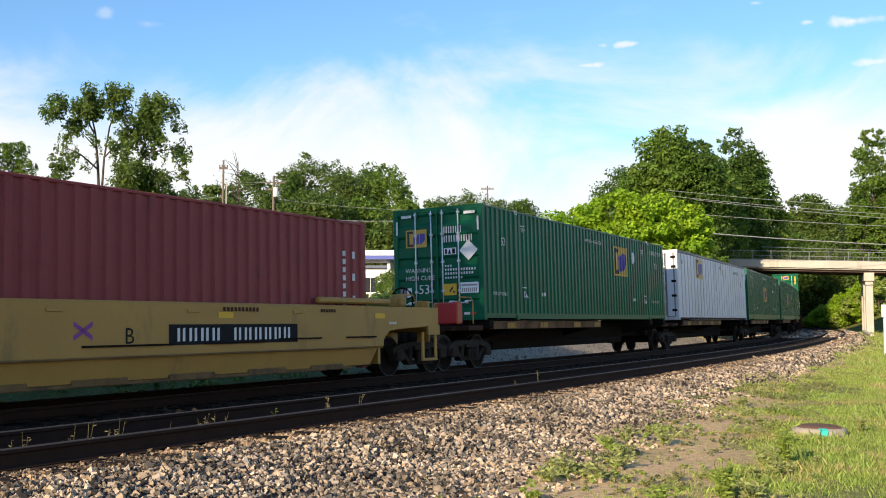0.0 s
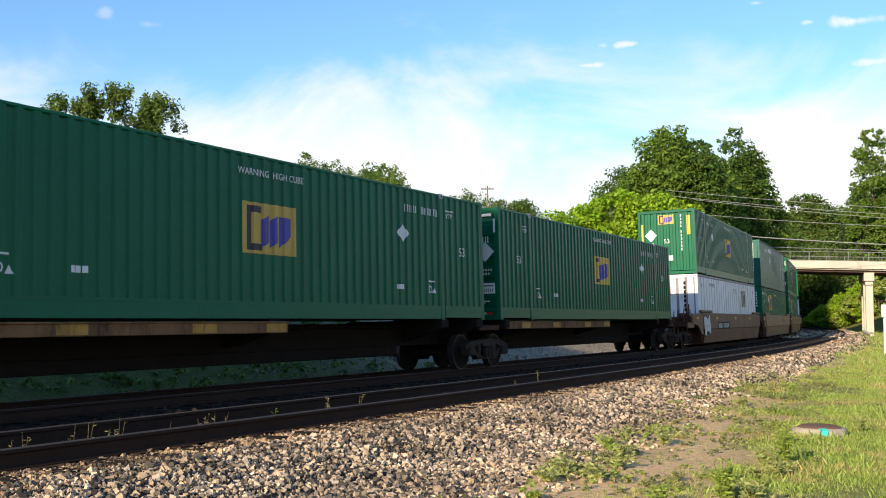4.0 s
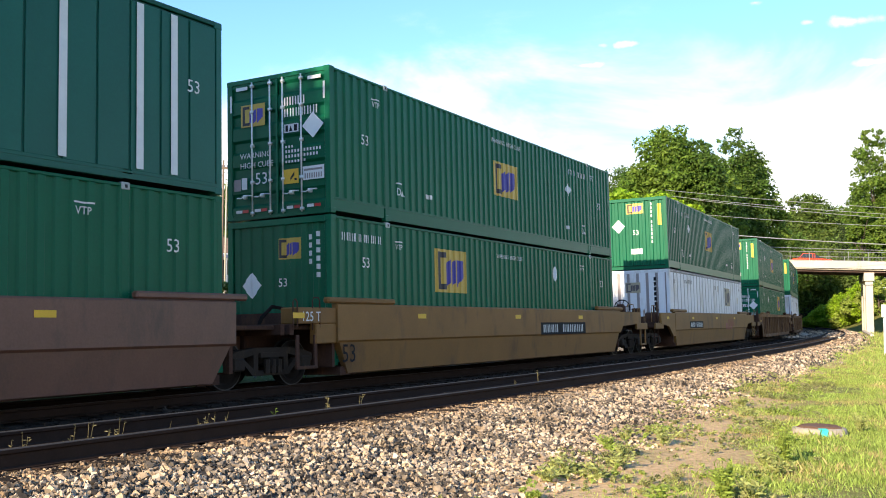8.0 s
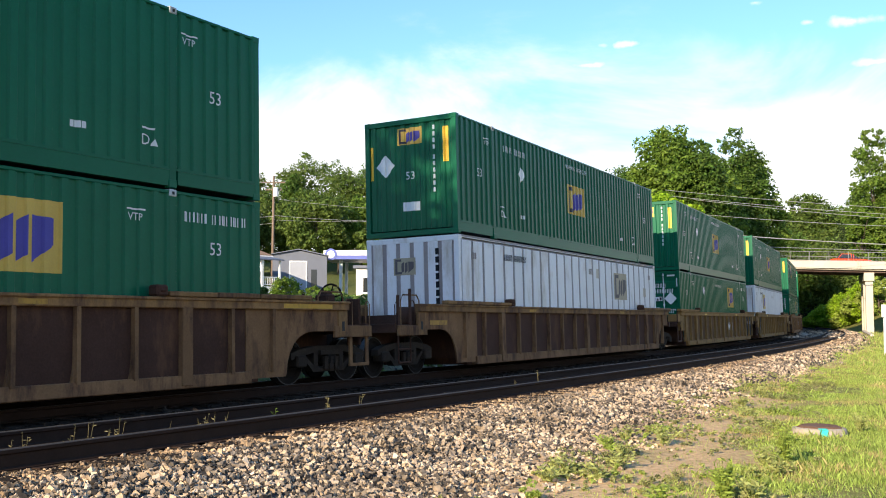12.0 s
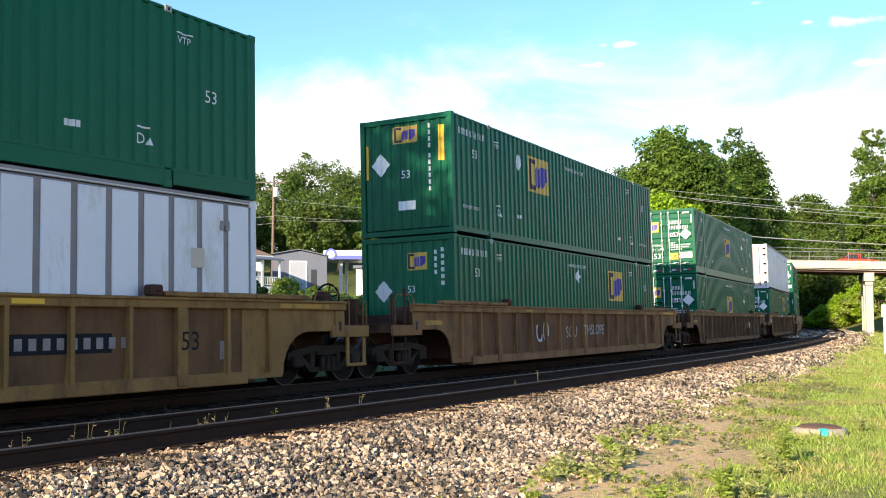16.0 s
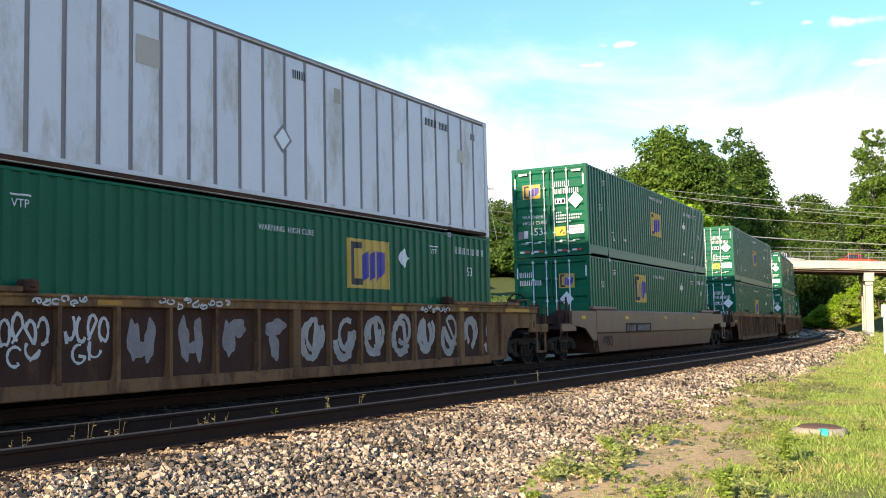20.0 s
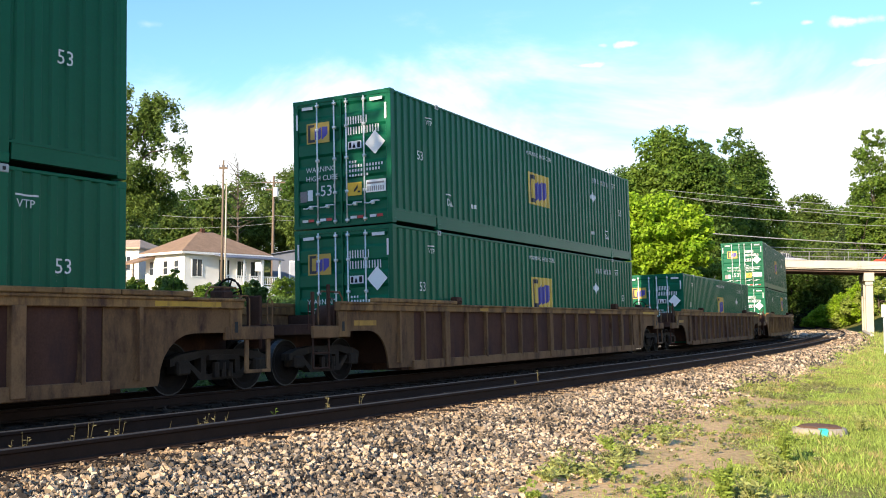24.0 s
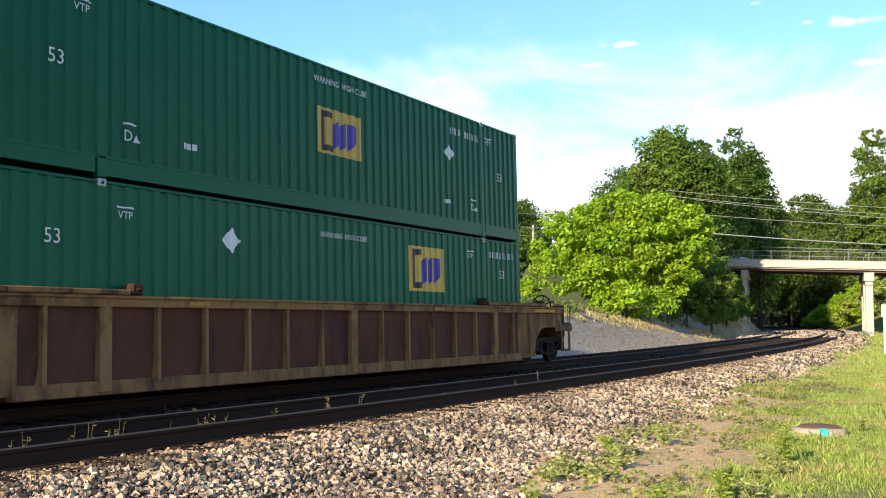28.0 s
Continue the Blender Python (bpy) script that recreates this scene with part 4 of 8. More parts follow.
def brake_housing():
    bm = bmesh.new()
    o = [(-0.17, 1.08), (-0.17, 1.32)] + [(-0.17 * math.cos(a), 1.32 + 0.17 * math.sin(a)) for a in (0.5, 1.0, 1.57, 2.1, 2.6)] + [(0.17, 1.32), (0.17, 1.08)]
    prism(bm, o, "y", -0.22, 0.22)
    return bm


def hoop_rail():
    bm = bmesh.new()
    tube(bm, [(-0.4, 0, 1.1), (-0.4, 0, 1.62), (-0.3, 0, 1.74), (0.3, 0, 1.74), (0.4, 0, 1.62), (0.4, 0, 1.1)], 0.017, 6)
    return bm


def coupler_shape():
    bm = boxes((-0.55, 0.0, -0.08, 0.08, 0.72, 0.92), bevel=0.02)
    box(bm, -0.78, -0.5, -0.16, 0.14, 0.66, 0.98, 0.05)
    tube(bm, [(-0.3, -0.35, 0.85), (-0.55, -0.38, 0.55), (-0.75, -0.36, 0.45)], 0.03, 6)
    return bm


def car_end(c, m, outer, paint, trim, full):
    """Platform over a truck; m turns it for the rear end. outer: how far it reaches from the container."""
    paint = paint if paint is YELLOW else RUST
    key = (outer, paint.name, full)
    put("platform", shared(("platform",) + key, lambda: bm_mesh("platform", boxes((-outer, 0.0, -1.25, 1.25, 1.02, 1.10), (-outer, -outer + 0.12, -1.40, 1.40, 0.92, 1.12), (-outer, 0.0, -0.35, 0.35, 0.62, 1.02), bevel=0.012), paint)), c, m, "steel end platform")
    put("bulkhead", shared(("bulkhead", paint.name), lambda: bm_mesh("bulkhead", boxes((-0.14, -0.06, -1.38, 1.38, 0.30, 1.36)), paint)), c, m)
    if full:
        put("coupler", shared("coupler", lambda: bm_mesh("coupler", coupler_shape(), IRON)), c, m @ pose(-outer, 0, 0), "knuckle coupler with air hose")
        for y in (-1.40, 1.40):
            if m == Matrix():
                put("ladder", shared(("tall_ladder", RUST.name), lambda: bm_mesh("ladder", ladder(True), RUST)), c, m @ pose(-outer + 0.32, y, 0), "steel ladder with tall stanchions")
            else:
                put("stirrup", shared(("stirrup", trim.name), lambda: bm_mesh("stirrup", ladder(), trim)), c, m @ pose(-outer + 0.36, y, 0), "dusty stirrup step and grab irons")
        put("handrail", shared(("handrail", trim.name), lambda: bm_mesh("handrail", hoop_rail(), trim)), c, m @ pose(-outer + 0.95, -1.18, 0))
        put("handrail", shared(("handrail", trim.name), lambda: bm_mesh("handrail", hoop_rail(), trim)), c, m @ pose(-outer + 0.95, 1.18, 0))
        if m != Matrix():
            put("brake_wheel", shared("brake_wheel", lambda: bm_mesh("brake_wheel", brake_wheel(), IRON)), c, m @ pose(-outer + 0.22, 0.62, 1.64), "spoked hand brake wheel")
            put("brake_stand", shared(("brake_stand", paint.name), lambda: bm_mesh("brake_stand", boxes((-outer + 0.28, -outer + 0.50, 0.50, 0.74, 1.10, 1.78), (-outer + 0.26, -outer + 0.54, 0.46, 0.78, 1.50, 1.72), bevel=0.03), paint)), c, m, "rusty hand brake stand")
        put("brake_housing", shared(("brake_housing", paint.name), lambda: bm_mesh("brake_housing", brake_housing(), paint, True)), c, m @ pose(-2.0, -1.05, 0), "rounded rusty brake housing")
        put("end_plate_upright", shared(("upright", paint.name), lambda: bm_mesh("end_plate_upright", boxes((-0.04, 0.04, -0.16, 0.16, 0.70, 1.62), bevel=0.02), paint)), c, m @ pose(-outer + 0.1, 1.1, 0), "rusty upright plate")
        put("step_sill", shared(("step_sill_far", trim.name, outer), lambda: bm_mesh("step_sill", boxes((-outer, -1.9, 1.405, 1.47, 0.86, 1.08), bevel=0.01), trim)), c, m)
        put("step_sill", shared(("step_sill", trim.name, outer), lambda: bm_mesh("step_sill", boxes((-outer, -1.9, -1.47, -1.405, 0.86, 1.08), bevel=0.01), trim)), c, m, "dusty yellow-brown step sill")
    else:
        put("ladder", shared(("ladder", RUST.name), lambda: bm_mesh("ladder", ladder(), RUST)), c, m @ pose(-outer + 0.45, -1.42, 0), "steel ladder")
    put("hose_tray", shared("hose_tray", lambda: bm_mesh("hose_tray", hose(), IRON)), c, m)


def brake_wheel():
    bm = bmesh.new()
    r = 0.29
    pts = [(0, math.cos(t) * r, math.sin(t) * r) for t in (2 * math.pi * k / 24 for k in range(25))]
    tube(bm, pts, 0.022, 6)
    for k in range(3):
        a = math.pi * k / 3 + 0.26
        tube(bm, [(0, -math.cos(a) * r, -math.sin(a) * r), (0.05, 0, 0), (0, math.cos(a) * r, math.sin(a) * r)], 0.015, 5)
    tube(bm, [(-0.02, 0, 0), (0.10, 0, 0)], 0.07, 10)
    return bm


def hose():
    bm = bmesh.new()
    tube(bm, [(-0.3, -0.6, 1.12), (-0.6, -0.62, 1.42), (-0.95, -0.6, 1.46), (-1.25, -0.6, 1.25), (-1.35, -0.6, 1.1)], 0.035, 6)
    box(bm, -0.75, -0.35, -1.05, -0.75, 1.10, 1.34, 0.02)
    return bm


def rib_shape():
    """Narrow rib whose foot flares into a gusset."""
    bm = boxes((-0.035, 0.035, -1.52, -1.42, 0.30, 1.38))
    prism(bm, [(-0.034, 0.31), (-0.10, 0.31), (-0.075, 0.36), (-0.05, 0.50), (-0.034, 0.65)], "y", -1.47, -1.428)
    return bm


def end_plate_ribbed(full):
    sh = -0.85 if full else 0.0
    reach = -2.3 if full else -0.9
    o = [(reach, 1.37), (0.55, 1.37), (0.55, 0.20), (0.38 + sh, 0.20)]
    for k in range(7):
        a = radians(k * 90 / 6)
        o.append((-0.37 + sh + math.cos(a) * 0.72, 0.26 + math.sin(a) * 0.72))
    o += [(reach, 0.98)]
    bm = bmesh.new()
    return prism(bm, o, "y", -1.45, -1.41)


def well_car(style, label, front="full", rear="full", gap_f=3.1, gap_r=3.1, length=CL, worn=False):
    """style 'ribbed' or 'smooth'. Ends: 'full' with coupler and own truck, 'joint' shared with the next unit, 'bare' borrowing the neighbour's truck."""
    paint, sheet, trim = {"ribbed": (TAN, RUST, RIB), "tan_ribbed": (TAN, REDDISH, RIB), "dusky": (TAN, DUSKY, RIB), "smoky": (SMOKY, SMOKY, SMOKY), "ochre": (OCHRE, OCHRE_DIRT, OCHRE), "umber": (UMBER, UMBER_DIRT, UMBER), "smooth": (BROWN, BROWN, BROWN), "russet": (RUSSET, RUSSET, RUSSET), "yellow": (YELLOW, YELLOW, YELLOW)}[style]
    c = thing("well_car", label, "rail car", "cars of the train")
    turn = pose(length, 0, 0, 0, 0, 180)
    short = 0.9 if style in ("ribbed", "tan_ribbed", "dusky", "ochre", "umber") else 0.08
    lo, hi = (-2.3 if front == "full" else -short), length + (2.3 if rear == "full" else short)
    if style in ("ribbed", "tan_ribbed", "dusky", "ochre", "umber"):
        chord = shared(("chord", style, length, lo, hi), lambda: bm_mesh("top_chord", boxes((lo, hi, -1.52, -1.36, 1.37, 1.52), (lo, hi, -1.55, -1.36, 1.49, 1.54), bevel=0.012), paint))
        ribs = RIB if style in ("ribbed", "dusky") else paint
        low = shared(("low_chord", style, length), lambda: bm_mesh("bottom_chord", boxes((0.45, length - 0.45, -1.50, -1.34, 0.13, 0.33), bevel=0.012), ribs))
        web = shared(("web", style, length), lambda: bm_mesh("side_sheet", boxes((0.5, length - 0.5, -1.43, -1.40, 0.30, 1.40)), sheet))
        rib = shared(("rib", style), lambda: bm_mesh("rib", rib_shape(), ribs))
        wide = shared(("wide_rib", style), lambda: bm_mesh("wide_rib", boxes((-0.11, 0.11, -1.53, -1.42, 0.17, 1.38), bevel=0.01), ribs))
        cap = shared(("cap", style), lambda: bm_mesh("guide_cap", boxes((-1.1, 0.3, -1.57, -1.40, 1.545, 1.63), (0.315, 1.3, -1.57, -1.40, 1.545, 1.63), (1.315, 2.36, -1.57, -1.40, 1.545, 1.625), bevel=0.015), paint))
        clamp = shared("clamp", lambda: bm_mesh("guide_clamp", boxes((2.38, 2.62, -1.57, -1.36, 1.545, 1.72), (2.44, 2.56, -1.60, -1.40, 1.60, 1.66), bevel=0.03), RUST))
        for m in (Matrix(), turn):
            put("top_chord", chord, c, m, "dusty tan top chord")
            put("bottom_chord", low, c, m)
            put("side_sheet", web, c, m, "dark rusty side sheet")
            for i in range(17):
                u = -0.10 + 1.022 * i
                put("wide_rib" if i in (2, 8, 14) else "rib", wide if i in (2, 8, 14) else rib, c, m @ pose(u, 0, 0))
            for mm in (m, m @ pose(length, 0, 0)):
                own = front == "full" if (mm is m) == (m == Matrix()) else rear == "full"
                plate = shared(("end_plate", style, own, worn), lambda: bm_mesh("end_plate", end_plate_ribbed(own), OCHRE_DIRT if own and worn else ribs))
                pl = plate if mm is m else shared(("end_plate_r", style, own, worn), lambda: mirrored(plate))
                cp = cap if mm is m else shared(("cap_r", style), lambda: mirrored(cap))
                put("end_plate", pl, c, mm, "tan plate arched over the truck")
                put("guide_cap", cp, c, mm, "raised container guide")
                put("guide_clamp", clamp if mm is m else shared("clamp_r", lambda: mirrored(clamp)), c, mm, "rusty clamp on the guide")
                if own:
                    pst = shared(("end_post", style, worn), lambda: bm_mesh("end_post", boxes((-2.3, -2.0, -1.475, -1.40, 0.86, 1.37), bevel=0.015), OCHRE if worn else paint))
                    ep = put("end_post", pst if mm is m else shared(("end_post_r", style, worn), lambda: mirrored(pst)), c, mm)
                    # uncut opening: a dark plate whose colour is its shade
                    ho = shared("end_hole", lambda: bm_mesh("slot", boxes((-2.19, -2.11, -1.479, -1.47, 0.98, 1.16), bevel=0.002), DARK))
                    put("slot", ho if mm is m else shared("end_hole_r", lambda: mirrored(ho)), ep)
        if style == "ochre":
            for u in (3.6, 11.2):
                put("marking", decal("car_y", [rect(u, u + 0.5, 1.40, 1.47)], SAFETY, -1.524, True), c, None, "yellow reflective patch")
        else:
            for u in (3.6, 11.2):
                put("marking", decal("car_yd", [rect(u, u + 0.45, 1.40, 1.47)], DIRTY_YELLOW, -1.524, True), c, None, "dirty yellow reflective patch")
        if rear == "full":
            put("marking", decal("chord_y", [rect(length + 0.35, length + 1.75, 1.395, 1.475)], DIRTY_YELLOW if style == "ochre" else SAFETY_WORN, -1.524, True), c, None, "worn yellow stripe on the chord")
        if front == "full":
            put("marking", decal("end_y", [rect(-1.75, -0.95, 1.08, 1.18)], DIRTY_YELLOW, -1.454, True), c, None, "faded yellow stripe")
    else:
        up = shared(("upper_sill", style, length, lo, hi), lambda: bm_mesh("upper_sill", smooth_sill(length, lo, hi, *((0.67, 1.47) if style == "yellow" else (0.80, 1.50))), paint))
        lowr = shared(("lower_sill", style, length), lambda: bm_mesh("lower_sill", smooth_low(length, *((0.67, 0.31) if style == "yellow" else (0.80, 0.17))), paint))
        guide = shared(("guide", style), lambda: bm_mesh("guide", boxes((-0.4, 2.0, -1.50, -1.36, 1.505, 1.62), bevel=0.03), paint))
        for m in (Matrix(), turn):
            put("upper_sill", up, c, m, "smooth steel side sill")
            put("lower_sill", lowr, c, m, "inward-sloping lower side")
            for mm in (m, m @ pose(length, 0, 0)):
                put("guide", guide if mm is m else shared(("guide_r", style), lambda: mirrored(guide)), c, mm)
        put("marking", decal("car_y2", [rect(u, u + 0.35, 1.22, 1.32) for u in (-1.5, 2.9, 7.9, 12.4)], SAFETY, -1.505, True), c, None, "yellow reflective patches")
    beam = shared("floor_beam", lambda: bm_mesh("floor_beam", boxes((-0.25, 0.25, -1.36, 1.36, 0.14, 0.30)), RUST))
    for u in (0.4, length * 0.25, length * 0.5, length * 0.75, length - 0.4):
        put("floor_beam", beam, c, pose(u, 0, 0.14 if style == "yellow" else 0))
    for kind, gap, m, x in ((front, gap_f, Matrix(), -2.2), (rear, gap_r, turn, length + 2.2)):
        if kind == "full":
            car_end(c, m, gap, paint, trim, True)
            truck(c, x)
        elif kind == "joint":
            car_end(c, m, 1.45, paint, trim, False)
            truck(c, length + 1.45)
        else:
            car_end(c, m, 1.45, paint, trim, False)
            put("end_box", shared(("end_box", paint.name), lambda: bm_mesh("end_box", boxes((-1.28, -0.10, -1.46, -1.05, 1.12, 1.42), (-0.75, -0.10, -1.46, -1.30, 0.75, 1.12), bevel=0.02), paint)), c, m, "boxed end bracket")
    return c


def smooth_sill(length, lo, hi, fold=0.80, top=1.50):
    bm = bmesh.new()
    prism(bm, [(-1.36, top), (-1.47, top), (-1.50, top - 0.03), (-1.50, fold), (-1.46, fold - 0.04), (-1.36, fold)], "x", -0.1, length + 0.1)
    if lo < -1:
        prism(bm, [(lo, 1.46), (lo, 1.05), (-1.15, 0.95), (-0.45, 0.55), (-0.1, 0.55), (-0.1, 1.46)], "y", -1.49, -1.40)
    if hi > length + 1:
        prism(bm, [(hi, 1.46), (hi, 1.08), (length + 0.35, 0.98), (length + 0.1, 0.78), (length + 0.1, 1.46)], "y", -1.49, -1.40)
    return bm


def smooth_low(length, fold=0.80, foot=0.17):
    bm = bmesh.new()
    v = [(-1.46, fold - 0.03), (-1.40, foot), (-1.30, foot - 0.03), (-1.30, fold - 0.03)]
    a = [bm.verts.new((0.0 + (0.75 - z) * 0.6, y, z)) for y, z in v]
    b = [bm.verts.new((length - (0.75 - z) * 0.6, y, z)) for y, z in v]
    bm.faces.new(a)
    bm.faces.new(b[::-1])
    for i in range(4):
        j = (i + 1) % 4
        bm.faces.new((a[i], b[i], b[j], a[j]))
    return bm


def spine_car(label, front, rear, gap_r):
    c = thing("spine_car", label, "rail car", "cars of the train")
    put("spine", shared("spine", lambda: bm_mesh("spine", boxes((-0.5, CL + 0.5, -0.24, 0.24, 0.62, 1.04), bevel=0.015), IRON)), c, None, "dark central spine beam")
    put("top_flange", shared("top_flange", lambda: bm_mesh("top_flange", boxes((-0.5, CL + 0.5, -0.34, 0.34, 1.04, 1.10), bevel=0.015), IRON)), c)
    put("belly_beam", shared("belly_beam", lambda: bm_mesh("belly_beam", boxes((2.5, CL - 2.5, -0.30, 0.30, 0.40, 0.62), bevel=0.015), IRON)), c)
    arm = shared("arm", lambda: bm_mesh("cross_arm", prism(bmesh.new(), [(-1.34, 1.02), (-1.34, 1.20), (1.34, 1.20), (1.34, 1.02), (0.3, 0.72), (-0.3, 0.72)], "x", -0.16, 0.16), IRON))
    for u in (0.35, 2.05, CL / 2, CL - 2.05, CL - 0.35):
        put("cross_arm", arm, c, pose(u, 0, 0))
    beam = shared("side_beam", lambda: bm_mesh("side_beam", boxes((0.4, 8.4, -1.36, -1.22, 0.96, 1.14), (0.4, 8.4, -1.39, -1.22, 1.135, 1.165), bevel=0.008), RIB))
    put("side_beam", beam, c, None, "rusty side walkway beam")
    put("side_beam", shared("side_beam_far", lambda: bm_mesh("side_beam", boxes((7.7, CL - 0.4, 1.22, 1.36, 0.96, 1.16), bevel=0.01), RUST)), c)
    put("marking", decal("spine_y", [rect(u, u + 0.55, 0.98, 1.13) for u in (1.2, 3.4, 6.0, 7.8)], DIRTY_YELLOW, -1.364, True), c, None, "yellow reflective patches")
    m = pose(CL, 0, 0, 0, 0, 180)
    end = shared("spine_end", lambda: bm_mesh("end_sill", boxes((-0.7, 0.1, -1.2, 1.2, 0.94, 1.06), (-0.7, -0.3, -0.35, 0.35, 0.60, 0.95), bevel=0.012), RUST))
    put("end_sill", end, c)
    put("end_sill", end, c, m)
    if front:
        truck(c, -0.4)
        put("coupler", shared("coupler", lambda: bm_mesh("coupler", coupler_shape(), IRON)), c, pose(-0.9, 0, 0))
        put("end_box", shared("red_box", lambda: bm_mesh("end_box", boxes((-1.3, -1.0, -1.2, -0.6, 1.10, 1.62), bevel=0.03), RED)), c, None, "red brake gear box")
        put("handrail", shared(("handrail", "y"), lambda: bm_mesh("handrail", hoop_rail(), YELLOW)), c, pose(-0.85, -1.2, 0))
    truck(c, CL + (gap_r if rear != "full" else 0.4))
    if rear == "full":
        put("coupler", shared("coupler", lambda: bm_mesh("coupler", coupler_shape(), IRON)), c, m @ pose(-0.9, 0, 0))
        put("ladder", shared(("ladder", RUST.name), lambda: bm_mesh("ladder", ladder(), RUST)), c, pose(CL + 0.6, -1.3, 0))
    return c


# ---- the consist ----
SPRAY_DULL = mat("dull_spray_paint", (0.42, 0.38, 0.35), 0.7, vary=0.3, scale=5, bump=0)
SMUDGE = mat("dark_panel", (0.06, 0.035, 0.024), 0.8, vary=0.35, scale=3, spec=0.1, bump=0)
RED_OLD = mat("faded_red", (0.22, 0.045, 0.03), 0.7, vary=0.3, scale=4, stain=(0.19, 0.085, 0.034), stain_amount=0.5, bump=0)
CASTING = mat("casting_worn", (0.42, 0.44, 0.43), 0.6, vary=0.25, scale=8, fine=60, bump=0.1, rand=0.2)
TRAVEL = (17.45, 0.0625)
MOVING = []


def car_pose(s, length):
    ax, ay, _ = along(s - 1.2)
    bx, by, _ = along(s + length + 1.2)
    d = Vector((bx - ax, by - ay)).normalized()
    return pose(ax + d.x * 1.2, ay + d.y * 1.2, 0, -BANK, 0, math.degrees(math.atan2(d.y, d.x)))


def run(ob, s0, length, height=0.0):
    MOVING.append((ob, s0, length, height))


LOW_Z, TOP_Z, SPINE_Z = 0.332, 3.275, 1.20
DOORS_UP = "green corrugated container, door end forward, stacked on top"
FRONT_UP = "green corrugated container, plain wall forward, stacked on top"
DOORS_LO = "green corrugated container, door end forward, in the well"
FRONT_LO = "green corrugated container, plain wall forward, in the well"
WHITE_LO = "white panelled container with grey posts, in the well"
RIBBED = "rusty ribbed well car with dusty tan chords"
OCHRE_CAR = "dirty ochre ribbed articulated well car unit"
SMOOTH = "smooth-sided brown articulated well car unit"


def graffiti(parent, seed, u0, u1, z0, z1, n, material, wide=0.05):
    """Loose sprayed loops and strokes on a car's side."""
    rng = random.Random(seed)
    bm = bmesh.new()
    for i in range(n):
        cu = u0 + (u1 - u0) * (i + 0.5) / n
        r = (u1 - u0) / n * 0.42
        h = (z1 - z0) * 0.46
        zc = (z0 + z1) / 2 + rng.uniform(-0.05, 0.05)
        a0, turn = rng.uniform(0, 6.28), rng.choice((3.6, 4.6, 5.4)) * rng.choice((1, -1))
        pts = [(cu + math.cos(a0 + turn * k / 12) * r, zc + math.sin(a0 + turn * k / 12) * h) for k in range(13)]
        pts.append((cu + rng.uniform(-r, r), z0 + rng.uniform(0, 0.1)))
        for (xa, za), (xb, zb) in zip(pts, pts[1:]):
            d = Vector((xb - xa, zb - za))
            if d.length < 1e-4:
                continue
            q = Vector((-d.y, d.x)).normalized() * wide * rng.uniform(0.7, 1.2)
            e = d.normalized() * wide * 0.4
            vs = [bm.verts.new((x, 0, z)) for x, z in ((xa - q.x - e.x, za - q.y - e.y), (xb - q.x + e.x, zb - q.y + e.y), (xb + q.x + e.x, zb + q.y + e.y), (xa + q.x - e.x, za + q.y - e.y))]
            bm.faces.new(vs)
    me = bm_mesh("graffiti", bm, material)
    return put("graffiti", me, parent, None, "sprayed graffiti")


M7_A, M7_B, M7_C = 9.1, 10.7, 14.1
M8_A, M8_B, M8_C = 11.2, 12.9, 14.14


def number_panel(parent, u0, u1, z0, z1, ground, ink=None):
    """Dark panel with ten leaning characters, each a pair of narrow bars."""
    put("marking", decal("num_panel", [rect(u0, u1, z0, z1)], ground, -1.505, True), parent, None, "dark number panel")
    pitch = (u1 - u0 - 0.3) / 11
    h = (z1 - z0) * 0.66
    lo = (z0 + z1 - h) / 2
    sh = []
    for i in range(11):
        if i == 4:
            continue
        a = u0 + 0.15 + i * pitch
        sh += [(a + d, a + d + 0.055, lo, lo + h * 0.97, lo + h * 0.03, lo + h) for d in (0.02, pitch * 0.52)]
    put("marking", decal("num_chars", sh, ink or WHITE, -1.5095, True), parent, None, "pale characters")


def mid_car():
    w = well_car("ochre", OCHRE_CAR, front="bare", rear="joint")
    put("marking", decal("grey_patch", [rect(M7_A, M7_B, 0.70, 1.06)], SEAM, -1.436, True), w, None, "dark grey patch with a white logo")
    for k in range(3):
        u = M7_A + 0.12 + k * (M7_B - M7_A - 0.3) / 3
        put("marking", decal("logo7", [(u, u + 0.5, 0.76, 0.92, 0.84, 1.0)], SPRAY, -1.44, True), w)
    side_text(w, "53", M7_C, 0.72, 0.42, BLACK, y=-1.536)
    put("marking", decal("blk7", [rect(14.85, 16.1, 0.34, 1.34)], BLACK, -1.458, True), w, None, "black end panel")
    bars(w, 15.05, 0.95, 4, 0.18, 0.12, 0.08, y=-1.462, flat=True, material=SPRAY_OLD)
    return w


def patched_car():
    w = well_car("ribbed", "dark rusty ribbed well car with ochre ends and grey patch", worn=True)
    put("marking", decal("grey_patch", [rect(12.0, 13.5, 0.74, 1.06)], SEAM, -1.436, True), w, None, "dark grey patch with a white logo")
    for k in range(3):
        u = 12.1 + k * 0.45
        put("marking", decal("logo10", [(u, u + 0.38, 0.80, 0.94, 0.88, 1.02)], SPRAY, -1.44, True), w)
    side_text(w, "53", 14.13, 0.74, 0.40, BLACK, y=-1.536)
    return w


